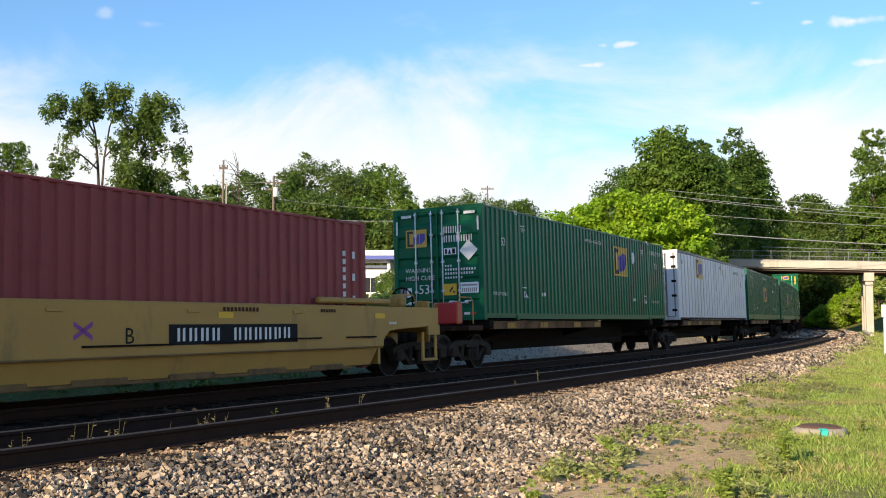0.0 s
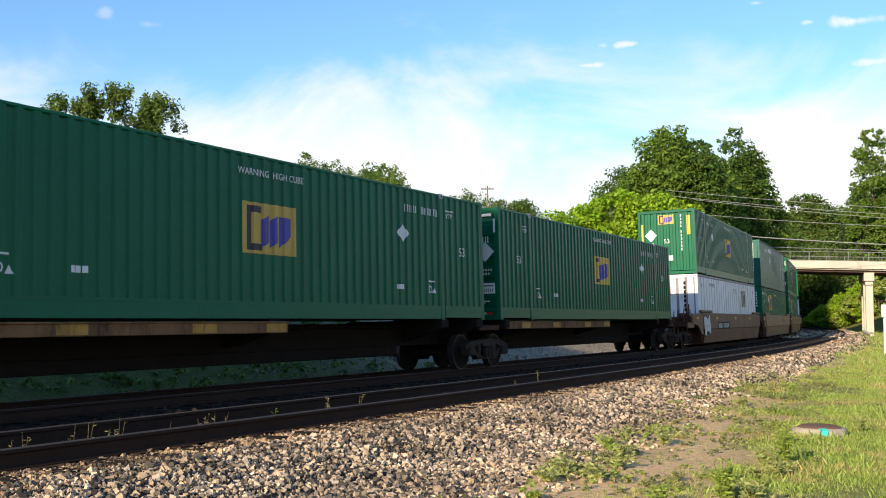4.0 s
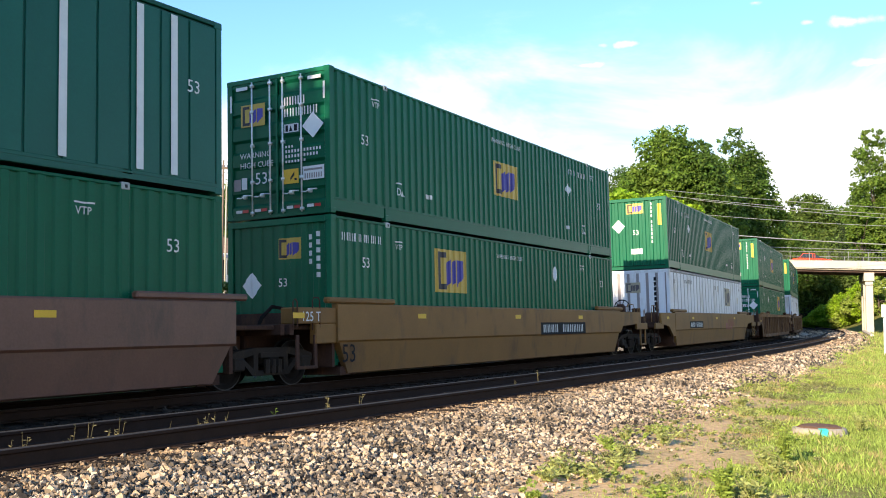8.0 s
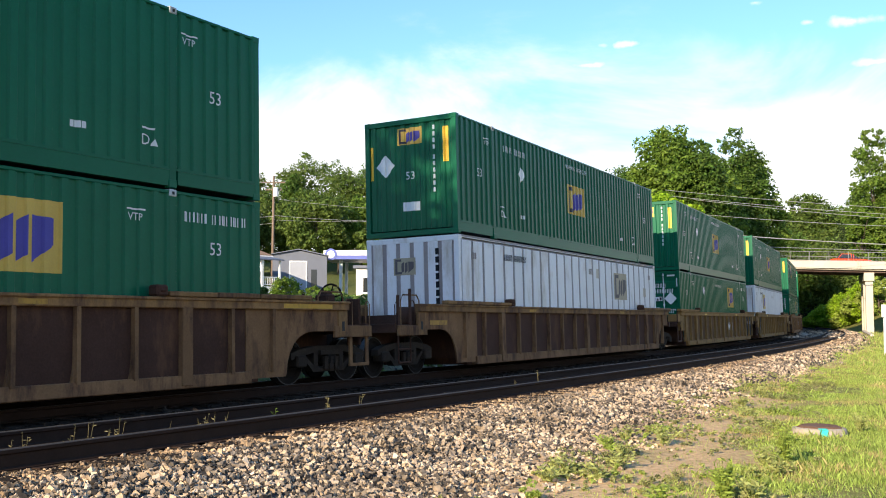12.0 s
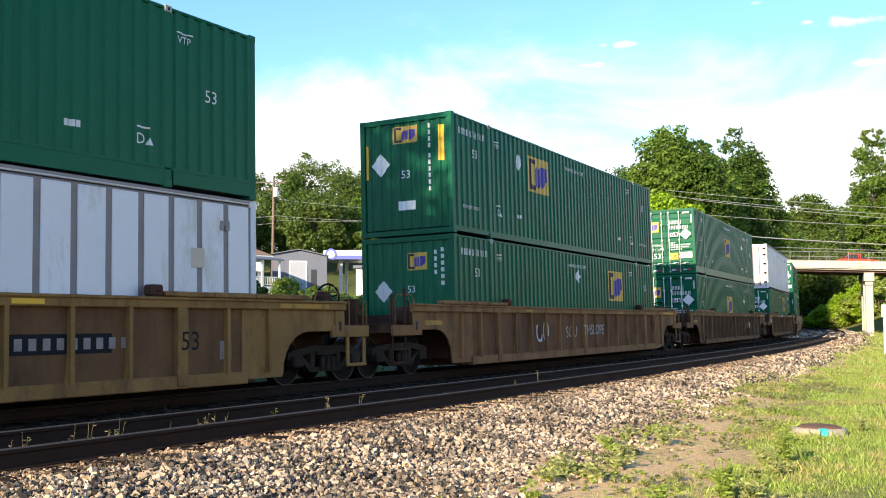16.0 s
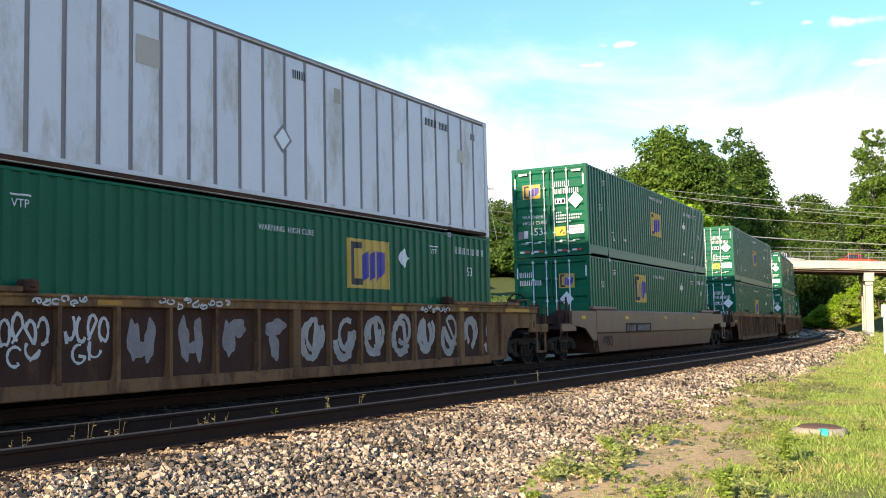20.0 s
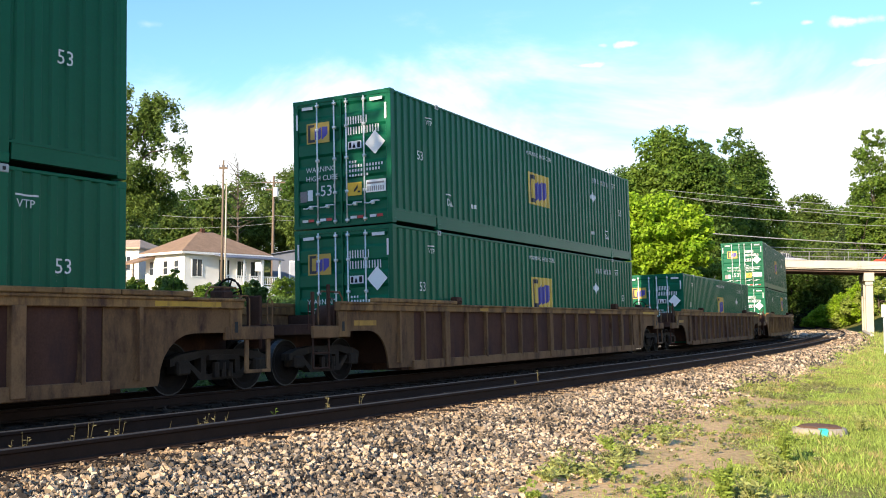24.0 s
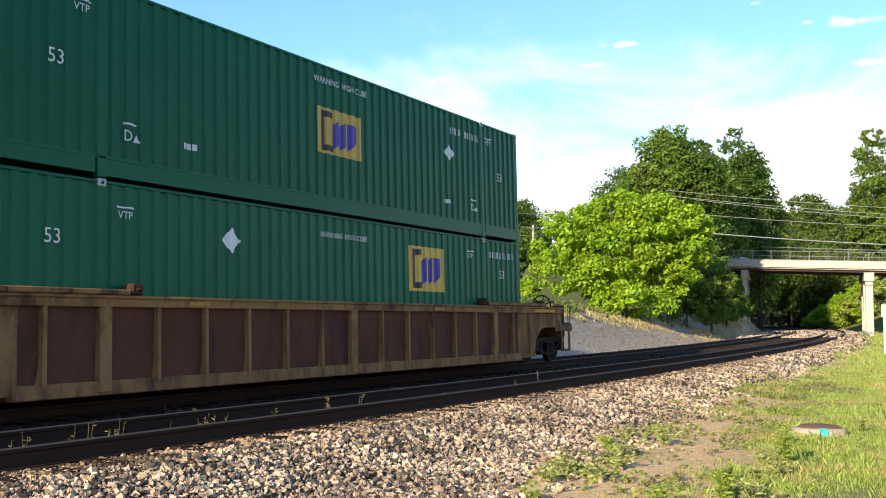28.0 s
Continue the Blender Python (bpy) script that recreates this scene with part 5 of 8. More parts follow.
def tag_letters(parent, u0, z0, w, h, y):
    """Fat pale sprayed letters with a dark outline."""
    for k, (a, b, c0, c1) in enumerate(((0.0, 0.40, 0.0, 1.0), (0.40, 0.62, 0.18, 0.82), (0.60, 1.0, 0.08, 0.98))):
        for grow, material, dy in ((0.05, BLACK, 0.0), (0.0, SPRAY, 0.004)):
            bm = bmesh.new()
            cu, cz = u0 + w * (a + b) / 2, z0 + h * (c0 + c1) / 2
            ru, rz = w * (b - a) / 2 + grow, h * (c1 - c0) / 2 + grow
            pts = []
            for i in range(28):
                q = 2 * math.pi * i / 28
                f = 1 + 0.13 * math.sin(3 * q + k * 2.1) + 0.09 * math.sin(5 * q + k)
                e = 0.62
                pts.append((cu + ru * f * math.copysign(abs(math.cos(q)) ** e, math.cos(q)), y - dy, cz + rz * f * math.copysign(abs(math.sin(q)) ** e, math.sin(q))))
            bm.faces.new([bm.verts.new(p) for p in pts])
            put("graffiti", bm_mesh("graffiti", bm, material), parent, None, "fat white sprayed letter" if grow == 0 else "dark letter outline")
        cu = u0 + w * (a + b) / 2
        put("graffiti", decal("cut", [(cu - 0.05, cu + 0.05, z0 + h * (c0 + 0.30), z0 + h * (c0 + 0.36), z0 + h * (c1 - 0.4), z0 + h * (c1 - 0.34))], BLACK, y - 0.008, True), parent)


def fat_letter(parent, u, z, w, h, seed):
    """One faded sprayed blob letter: two lumps with a dark slit."""
    rng = random.Random(seed)
    bm = bmesh.new()
    lumps = rng.choice((((0.25, 0.5, 0.2, 0.5), (0.6, 0.75, 0.3, 0.2)), ((0.3, 0.35, 0.22, 0.35), (0.6, 0.3, 0.3, 0.25)), ((0.5, 0.75, 0.4, 0.22), (0.45, 0.3, 0.2, 0.38)), ((0.25, 0.5, 0.17, 0.5), (0.72, 0.5, 0.17, 0.45), (0.5, 0.3, 0.25, 0.15))))
    for cu, cz, ru, rz in lumps:
        ph = rng.uniform(0, 6)
        ring = []
        for i in range(22):
            q = 2 * math.pi * i / 22
            f = 1 + 0.18 * math.sin(2 * q + ph) + 0.12 * math.sin(5 * q + 2 * ph)
            ring.append(bm.verts.new((u + w * (cu + ru * f * math.cos(q)), -1.4355 - cu * 0.002, z + h * (cz + rz * f * math.sin(q)))))
        bm.faces.new(ring)
    put("graffiti", bm_mesh("graffiti", bm, SPRAY_OLD), parent, None, "faded sprayed letter")


def tail_upright():
    bm = boxes((CL + 2.96, CL + 3.06, -1.15, -0.45, 0.80, 1.50), (CL + 2.90, CL + 3.14, -1.2, -0.40, 0.62, 0.84), bevel=0.02)
    tube(bm, [(CL + 3.05, -1.12, 1.40), (CL + 3.08, -1.10, 1.62), (CL + 3.10, -0.80, 1.74), (CL + 3.08, -0.50, 1.62), (CL + 3.05, -0.48, 1.40)], 0.03, 6)
    for z in (0.48, 1.05, 1.32):
        tube(bm, [(CL + 3.12, -1.15, z), (CL + 3.12, -0.45, z)], 0.022, 6)
    for y in (-1.14, -0.46):
        tube(bm, [(CL + 3.12, y, 0.42), (CL + 3.12, y, 1.4)], 0.022, 6)
    return bm


def build_train():
    def unit(s0, car, *loads, length=CL):
        run(car, s0, length)
        for c, z in loads:
            run(c, s0, length, z)

    # yellow well car with the maroon container
    y = well_car("yellow", "yellow smooth-sided well car under a maroon container", length=12.6, gap_f=2.4, gap_r=2.4)
    number_panel(y, 6.82, 9.92, 0.80, 1.12, BLACK)
    side_text(y, "B", 5.95, 0.84, 0.34, BLACK, y=-1.507)
    put("marking", decal("cross", [(5.06, 5.38, 0.90, 0.97, 1.10, 1.17), (5.06, 5.38, 1.10, 1.17, 0.90, 0.97)], PURPLE, -1.507, True), y, None, "purple cross")
    bars(y, 8.0, 1.33, 10, 0.07, 0.06, 0.03, y=-1.507, flat=True, material=RUST)
    bars(y, 10.6, 1.33, 6, 0.06, 0.06, 0.02, y=-1.507, flat=True, material=RUST)
    bars(y, 12.9, 1.1, 4, 0.05, 0.05, 0.02, y=-1.507, flat=True)
    for u0, u1, zg in ((7.6, 9.0, 0.80), (9.4, 10.6, 0.84), (11.4, 12.4, 0.84), (5.2, 6.9, 0.80)):
        put("grab_iron", bm_mesh("grab_iron", boxes((u0, u1, -1.53, -1.50, zg, zg + 0.03)), IRON), y)
    put("fold_flange", bm_mesh("fold_flange", boxes((0.6, 12.2, -1.525, -1.49, 0.635, 0.665), (0.9, 11.7, -1.42, -1.38, 0.25, 0.30), bevel=0.006), YELLOW_DIRT), y, None, "grimy flange along the fold")
    for u in (1.6, 3.4, 5.1, 6.9, 8.7, 10.4):
        put("drain_tab", bm_mesh("drain_tab", boxes((u, u + 1.0, -1.435, -1.39, 0.25, 0.36), bevel=0.015), YELLOW_DIRT), y, None, "grimy drain tab")
    for u in (2.2, 4.6, 7.2, 9.8):
        put("side_clip", bm_mesh("side_clip", boxes((u, u + 0.28, -1.52, -1.49, 1.30, 1.36), bevel=0.006), YELLOW), y)
    run(y, U_POS[0], 12.6)
    mc = maroon_container()
    run(mc, U_POS[0] + 0.2, 12.192, 0.25)

    # five spine units
    sp = "rusty spine car unit with yellow reflective patches"
    unit(U_POS[1], spine_car(sp, True, "joint", 1.0), (green_container(True, "slim", "green corrugated container, door end forward, on a spine car", logo_u=10.85, diamond_u=12.3), SPINE_Z))
    unit(U_POS[2], spine_car(sp, False, "joint", 0.4), (white_container("white panelled container with grey posts, on a spine car", True, 4.5), SPINE_Z))
    for i, last in ((3, False), (4, False), (5, True)):
        unit(U_POS[i], spine_car(sp, False, "full" if last else "joint", 0.5), (green_container(True, "deep", "green corrugated container, door end forward, on a spine car"), SPINE_Z))

    # three-unit brown articulated car
    w = well_car("russet", SMOOTH, front="full", rear="joint")
    tag_letters(w, 0.0, 0.52, 1.40, 0.86, -1.512)
    number_panel(w, 3.2, 6.25, 0.76, 1.10, SMUDGE)
    unit(98.73, w, (white_container(WHITE_LO), LOW_Z), (green_container(False, "deep", FRONT_UP), TOP_Z))
    w = well_car("smoky", SMOOTH, front="bare", rear="joint")
    side_text(w, "125 T", -1.20, 1.17, 0.25, y=-1.468)
    side_text(w, "53", 0.05, 0.38, 0.50, BLACK, y=-1.47)
    for u in (10.5, 11.0, 11.5):
        put("marking", decal("red_mark", [(u, u + 0.32, 0.92, 1.26, 0.96, 1.30)], RED_OLD, -1.506, True), w, None, "faded red maker's mark")
    teal = white_container("dark teal panelled container with white vertical stripes", PALE=TEAL, SEAM=SEAM_TEAL, slot=0.022, marks=False)
    side_text(teal, "53", 1.05, 1.6, 0.3)
    put("label", decal("end_lab", [rect(-0.85, -0.45, 1.75, 2.15)], PLACARD, -0.004, True), teal, END0, "white placard")
    put("label", decal("end_lab2", [rect(-0.78, -0.55, 0.75, 1.15)], PLACARD, -0.004, True), teal, END0, "white data label")
    side_text(teal, "53", -0.4, 1.75, 0.26, m=END0, y=-0.004)
    bars(teal, 0.80, 2.72, 10, 0.13, 0.10, 0.05, y=0.0, flat=True, m=END0, down=True)
    bars(teal, 2.9, 2.35, 9, 0.17, 0.10, 0.06, flat=True)
    for u in (12.9, 14.3, 15.0):
        put("stripe", decal("stripe", [rect(u, u + 0.14, 0.2, 2.78)], WHITE, -HALF - 0.012, True), teal, None, "white vertical stripe")
    side_text(teal, "53", 15.35, 1.6, 0.3)
    diamond(teal, 5.75, 1.85, 0.28, flat=True)
    put("patch", decal("patch", [rect(6.7, 8.9, 1.25, 2.35), rect(8.9, 10.2, 0.95, 1.9)], SEAM_TEAL, -HALF + 0.003, True), teal, None, "grey overpainted patch")
    for u in (4.9, 5.55, 6.2):
        put("label", decal("lab", [rect(u, u + 0.4, 2.4, 2.65)], PLACARD, -HALF - 0.006, True), teal, None, "white labels")
    unit(118.05, w, (green_container(False, "slim", FRONT_LO, end_style=1, diamond_u=3.7), LOW_Z), (teal, TOP_Z))
    w = well_car("smooth", SMOOTH, front="bare", rear="full")
    side_text(w, "125 T", -1.20, 1.17, 0.25, y=-1.468)
    side_text(w, "53", 0.05, 0.38, 0.50, BLACK, y=-1.47)
    number_panel(w, 9.55, 12.95, 0.78, 1.12, BLACK)
    unit(137.2, w, (green_container(False, "slim", FRONT_LO, end_style=1), LOW_Z), (green_container(True, "deep", DOORS_UP), TOP_Z))

    # single cars and a three-unit ribbed car
    w = well_car("smooth", "smooth-sided brown well car with yellow patches")
    number_panel(w, 2.42, 5.02, 0.84, 1.13, BLACK)
    put("marking", decal("old_mark", [rect(10.25, 10.62, 0.72, 1.04), rect(10.82, 11.19, 0.72, 1.04), rect(11.39, 11.76, 0.72, 1.04)], MAROON, -1.505, True), w, None, "faded dark red owner mark")
    for u in (10.9, 11.4, 11.9):
        put("marking", decal("red_mark", [(u, u + 0.32, 0.86, 1.20, 0.90, 1.24)], RED_OLD, -1.506, True), w, None, "faded red maker's mark")
    unit(160.57, w, (white_container(WHITE_LO), LOW_Z), (green_container(False, "deep", FRONT_UP), TOP_Z))
    unit(183.8, well_car("ribbed", RIBBED), (green_container(True, "slim", DOORS_LO, end_style=1), LOW_Z), (green_container(False, "deep", FRONT_UP), TOP_Z))
    unit(207.12, well_car("ribbed", RIBBED, rear="joint"), (white_container(WHITE_LO), LOW_Z), (green_container(False, "deep", FRONT_UP), TOP_Z))
    unit(227.02, mid_car(), (green_container(True, "slim", DOORS_LO), LOW_Z), (green_container(False, "deep", FRONT_UP), TOP_Z))
    w = well_car("ochre", OCHRE_CAR, front="bare")
    put("marking", decal("num8", [rect(M8_A, M8_B, 0.72, 1.0)], BLACK, -1.436, True), w, None, "black number panel")
    bars(w, M8_A + 0.1, 0.78, 9, 0.16, 0.12, 0.10, y=-1.44, flat=True, material=SPRAY_OLD)
    side_text(w, "53", M8_C, 0.72, 0.42, BLACK, y=-1.536)
    put("marking", decal("sq8", [rect(M8_C + 0.95, M8_C + 1.22, 0.55, 0.85)], SPRAY_OLD, -1.44, True), w, None, "pale stencilled square")
    put("marking", decal("blk8", [rect(-0.15, 0.82, 0.34, 1.36)], BLACK, -1.458, True), w, None, "black end panel")
    side_text(w, "125T", 0.0, 0.52, 0.26, SPRAY_OLD, y=-1.462)
    unit(246.5, w, (white_container(WHITE_LO, False, 4.4), LOW_Z), (green_container(False, "deep", FRONT_UP), TOP_Z))
    w = well_car("umber", "dusty brown ribbed well car with white sprayed lettering")
    graffiti(w, 9, 4.4, 5.3, 0.60, 1.15, 2, SPRAY, 0.035).matrix_basis = pose(0, -1.452, 0)
    side_text(w, "SOU", 6.60, 0.68, 0.46, SPRAY_DULL, y=-1.452)
    side_text(w, "THSLOPE", 7.85, 0.74, 0.44, SPRAY_DULL, y=-1.545)
    unit(269.7, w, (green_container(False, "slim", FRONT_LO, logo_u=11.7, diamond_u=8.2, end_style=1), LOW_Z), (green_container(False, "slim", FRONT_UP, logo_u=5.25, diamond_u=3.9), TOP_Z))
    unit(292.94, patched_car(), (green_container(True, "deep", DOORS_LO), LOW_Z), (green_container(True, "deep", DOORS_UP), TOP_Z))
    w = well_car("ribbed", "dark ribbed well car covered in pale graffiti")
    graffiti(w, 20, -1.75, -0.75, 1.02, 1.30, 4, SPRAY, 0.018).matrix_basis = pose(0, -1.454, 0)
    graffiti(w, 19, 0.25, 0.72, 0.45, 1.12, 1, SPRAY_DULL, 0.03).matrix_basis = pose(0, -1.454, 0)
    for k in range(2):
        u = 2.08 + 1.022 * k
        graffiti(w, 21 + k, u, u + 0.78, 0.86, 1.24, 4, SPRAY, 0.024).matrix_basis = pose(0, -1.436, 0)
        graffiti(w, 31 + k, u + 0.12, u + 0.66, 0.62, 0.90, 2, SPRAY, 0.02).matrix_basis = pose(0, -1.437, 0)
    for k in range(4):
        fat_letter(w, 4.18 + 1.022 * k, 0.55, 0.66, 0.68, (41, 44, 43, 47)[k])
    for k in range(8):
        u = 8.28 + 1.022 * k
        graffiti(w, 50 + k, u, u + 0.62, 0.46, 1.16, 1, SPRAY_DULL, 0.075).matrix_basis = pose(0, -1.436, 0)
        graffiti(w, 90 + k, u + 0.12, u + 0.74, 0.62, 1.26, 1, SPRAY_DULL, 0.05).matrix_basis = pose(0, -1.437, 0)
    for u, n in ((-2.2, 1.25), (1.35, 0.42), (14.1, 0.4)):
        put("marking", decal("bright_y", [rect(u, u + n, 1.395, 1.475)], SAFETY_WORN, -1.526, True), w, None, "yellow reflective stripe")
    graffiti(w, 61, 2.5, 3.4, 1.40, 1.48, 6, SPRAY, 0.014).matrix_basis = pose(0, -1.553, 0)
    graffiti(w, 62, 4.7, 6.3, 1.40, 1.48, 9, SPRAY, 0.014).matrix_basis = pose(0, -1.553, 0)
    graffiti(w, 63, 12.3, 13.6, 1.40, 1.48, 8, SPRAY, 0.014).matrix_basis = pose(0, -1.553, 0)
    unit(316.25, w, (green_container(True, "slim", DOORS_LO, logo_u=10.75, diamond_u=12.1, end_style=0), LOW_Z), (white_container("white panelled container with rusty door hinges, stacked on top", True, None, slot=0.045, end_paint=RUSTED), TOP_Z))
    w = well_car("smoky", "smooth-sided brown well car with sprayed tags")
    number_panel(w, 2.9, 6.0, 0.76, 1.08, SMUDGE, SPRAY_OLD)
    graffiti(w, 71, 9.0, 10.4, 0.86, 1.22, 4, SPRAY_OLD, 0.02).matrix_basis = pose(0, -1.508, 0)
    graffiti(w, 72, 0.6, 1.5, 0.40, 0.70, 3, BLACK, 0.022).matrix_basis = pose(0, -1.475, 0)
    unit(339.55, w, (green_container(True, "slim", DOORS_LO, logo_u=5.6, diamond_u=11.6, end_style=2), LOW_Z), (green_container(True, "deep", DOORS_UP), TOP_Z))
    unit(363.2, well_car("dusky", "dusky brown ribbed well car with dusty tan chords"), (green_container(True, "deep", DOORS_LO), LOW_Z), (green_container(True, "deep", DOORS_UP), TOP_Z))
    unit(386.6, well_car("dusky", "dusky reddish-brown ribbed well car with dirty yellow patches"), (green_container(True, "deep", DOORS_LO), LOW_Z), (green_container(True, "deep", DOORS_UP), TOP_Z))
    w = well_car("dusky", "dusky brown ribbed well car carrying a single container", worn=True)
    put("marking", decal("num15", [rect(11.3, 13.0, 0.70, 1.0)], SMUDGE, -1.436, True), w, None, "black number panel")
    bars(w, 11.42, 0.76, 9, 0.17, 0.10, 0.075, y=-1.44, flat=True, material=UMBER_DIRT)
    side_text(w, "53", 14.13, 0.74, 0.38, BLACK, y=-1.536)
    unit(410.05, w, (green_container(True, "deep", "single green corrugated container, door end forward, in the well"), 0.25))
    last = well_car("tan_ribbed", "last rusty ribbed well car of the train")
    put("tail_upright", bm_mesh("tail_upright", tail_upright(), RIB), last, None, "rusty upright end frame with a curved top rail")
    put("tail_device", bm_mesh("tail_device", boxes((CL + 3.5, CL + 3.75, -0.2, 0.2, 0.75, 1.3), (CL + 3.4, CL + 3.6, -0.1, 0.1, 1.3, 1.55), bevel=0.03), IRON), last, None, "end-of-train device on the coupler")
    put("air_hose", bm_mesh("air_hose", tube(tube(bmesh.new(), [(CL + 3.2, -0.5, 0.85), (CL + 3.45, -0.52, 0.62), (CL + 3.5, -0.5, 0.36)], 0.035, 6), [(CL + 3.2, -0.75, 0.85), (CL + 3.35, -0.78, 0.6), (CL + 3.36, -0.76, 0.33)], 0.035, 6), IRON), last, None, "hanging air hoses")
    unit(433.64, last, (green_container(True, "slim", DOORS_LO, end_style=1), LOW_Z), (green_container(True, "deep", DOORS_UP), TOP_Z))


U_POS = (-9.6, 8.0, 26.35, 43.4, 60.68, 77.72)
build_train()


# ---- the ground ----
def smooth01(t):
    t = np.clip(t, 0, 1)
    return t * t * (3 - 2 * t)


def ground_z(x, y):
    """Height of the ground sheet: flat by the tracks, a bank on the far side, an approach fill by the bridge."""
    x, y = np.asarray(x, float), np.asarray(y, float)
    s, off = track_place(x, y)
    z = np.full(x.shape, -0.48)
    # near side: level strip of grass
    z = z + 0.20 * smooth01((-off - 5.5) / 1.5) - 0.09 * smooth01((-off - 7) / 3)
    # far bank
    rise = 1.72 + 0.43 * smooth01((s - 10) / 25) + 3.8 * smooth01((s - 72) / 32) * smooth01((off - 5) / 11)
    wide = 5.5 + 1.5 * smooth01((s - 25) / 25) + 2.6 * smooth01((s - 42) / 15) * (1 - smooth01((s - 74) / 10)) - 3.5 * smooth01((s - 78) / 12)
    bank = smooth01((off - 3.3 + 0.9 * smooth01((s - 82) / 12)) / wide)
    z = z + bank * (rise + 0.35)
    far = np.clip(off - 12, 0, None)
    z = z + np.minimum(far * (0.042 - 0.012 * smooth01((s - 10) / 25)), 2.05 - 0.15 * smooth01((s - 10) / 25)) + 14 * smooth01((off - 140) / 260)
    # near-side fill that carries the road up to the bridge
    fill = smooth01((-off - 9.5) / 13) * smooth01((s - 78) / 16) * (1 - smooth01((s - 190) / 60))
    z = z + fill * 7.0
    # wooded slope on the outside of the curve beyond the bridge
    z = z + smooth01((-off - 6.5) / 10) * smooth01((s - 118) / 14) * 4.0 * (1 - smooth01((-off - 9.5) / 13))
    z = z + smooth01((off - 5.0) / 8) * smooth01((s - 122) / 20) * 5.0
    fade = 1 - smooth01((np.hypot(x, y) - 500) / 700)
    return z * fade


def spread(lo, hi, step, grow, limit):
    mid = list(np.arange(lo, hi + step / 2, step))
    a, d = hi, step
    while a < limit:
        d *= grow
        a += d
        mid.append(a)
    a, d = lo, step
    while a > -limit:
        d *= grow
        a -= d
        mid.insert(0, a)
    return np.array(mid)


def ground_material():
    m = bpy.data.materials.new("ground_cover")
    m.use_nodes = True
    nt = m.node_tree
    nd, ln = nt.nodes, nt.links
    b = nd["Principled BSDF"]
    b.inputs["Roughness"].default_value = 0.95
    b.inputs["Specular IOR Level"].default_value = 0.1
    tc = nd.new("ShaderNodeTexCoord")
    at = nd.new("ShaderNodeAttribute")
    at.attribute_name = "cover"
    big, fine = nd.new("ShaderNodeTexNoise"), nd.new("ShaderNodeTexNoise")
    big.inputs["Scale"].default_value, big.inputs["Detail"].default_value = 0.55, 8
    big.inputs["Roughness"].default_value = 0.65
    fine.inputs["Scale"].default_value, fine.inputs["Detail"].default_value = 14, 6
    for n in (big, fine):
        ln.new(tc.outputs["Object"], n.inputs["Vector"])

    def ramp(a, b_, src):
        r = nd.new("ShaderNodeMapRange")
        r.inputs["From Min"].default_value, r.inputs["From Max"].default_value = a, b_
        ln.new(src, r.inputs["Value"])
        return r.outputs[0]

    def mix(fac, c1, c2):
        x = nd.new("ShaderNodeMixRGB")
        ln.new(fac, x.inputs["Fac"])
        for sock, c in (("Color1", c1), ("Color2", c2)):
            if isinstance(c, tuple):
                x.inputs[sock].default_value = (*c, 1)
            else:
                ln.new(c, x.inputs[sock])
        return x.outputs[0]

    sep = nd.new("ShaderNodeSeparateColor")
    ln.new(at.outputs["Color"], sep.inputs[0])
    green = mix(ramp(0.3, 0.7, fine.outputs["Fac"]), (0.11, 0.13, 0.035), (0.27, 0.25, 0.085))
    dirt = mix(ramp(0.3, 0.7, fine.outputs["Fac"]), (0.46, 0.29, 0.155), (0.74, 0.51, 0.29))
    grey = mix(ramp(0.35, 0.65, fine.outputs["Fac"]), (0.20, 0.17, 0.135), (0.45, 0.385, 0.30))
    rank = mix(ramp(0.3, 0.7, fine.outputs["Fac"]), (0.055, 0.075, 0.022), (0.14, 0.15, 0.055))
    base = mix(ramp(0.28, 0.44, big.outputs["Fac"]), green, dirt)
    lush = mix(sep.outputs["Green"], base, green)
    wild = mix(sep.outputs["Blue"], lush, rank)
    final = mix(sep.outputs["Red"], wild, grey)
    ln.new(final, b.inputs["Base Color"])
    bp = nd.new("ShaderNodeBump")
    bp.inputs["Strength"].default_value = 0.6
    bp.inputs["Distance"].default_value = 0.025
    ln.new(fine.outputs["Fac"], bp.inputs["Height"])
    ln.new(bp.outputs[0], b.inputs["Normal"])
    return m


def dense_edge(s):
    """Where the grass closes up beside the track."""
    return np.interp(s, [-6, 1, 8, 27, 60], [-10.4, -9.3, -8.2, -7.0, -6.8])


def ballast_edge(s):
    return np.interp(s, [-6, -1, 8, 24, 60], [-8.75, -8.0, -7.35, -6.9, -6.7])


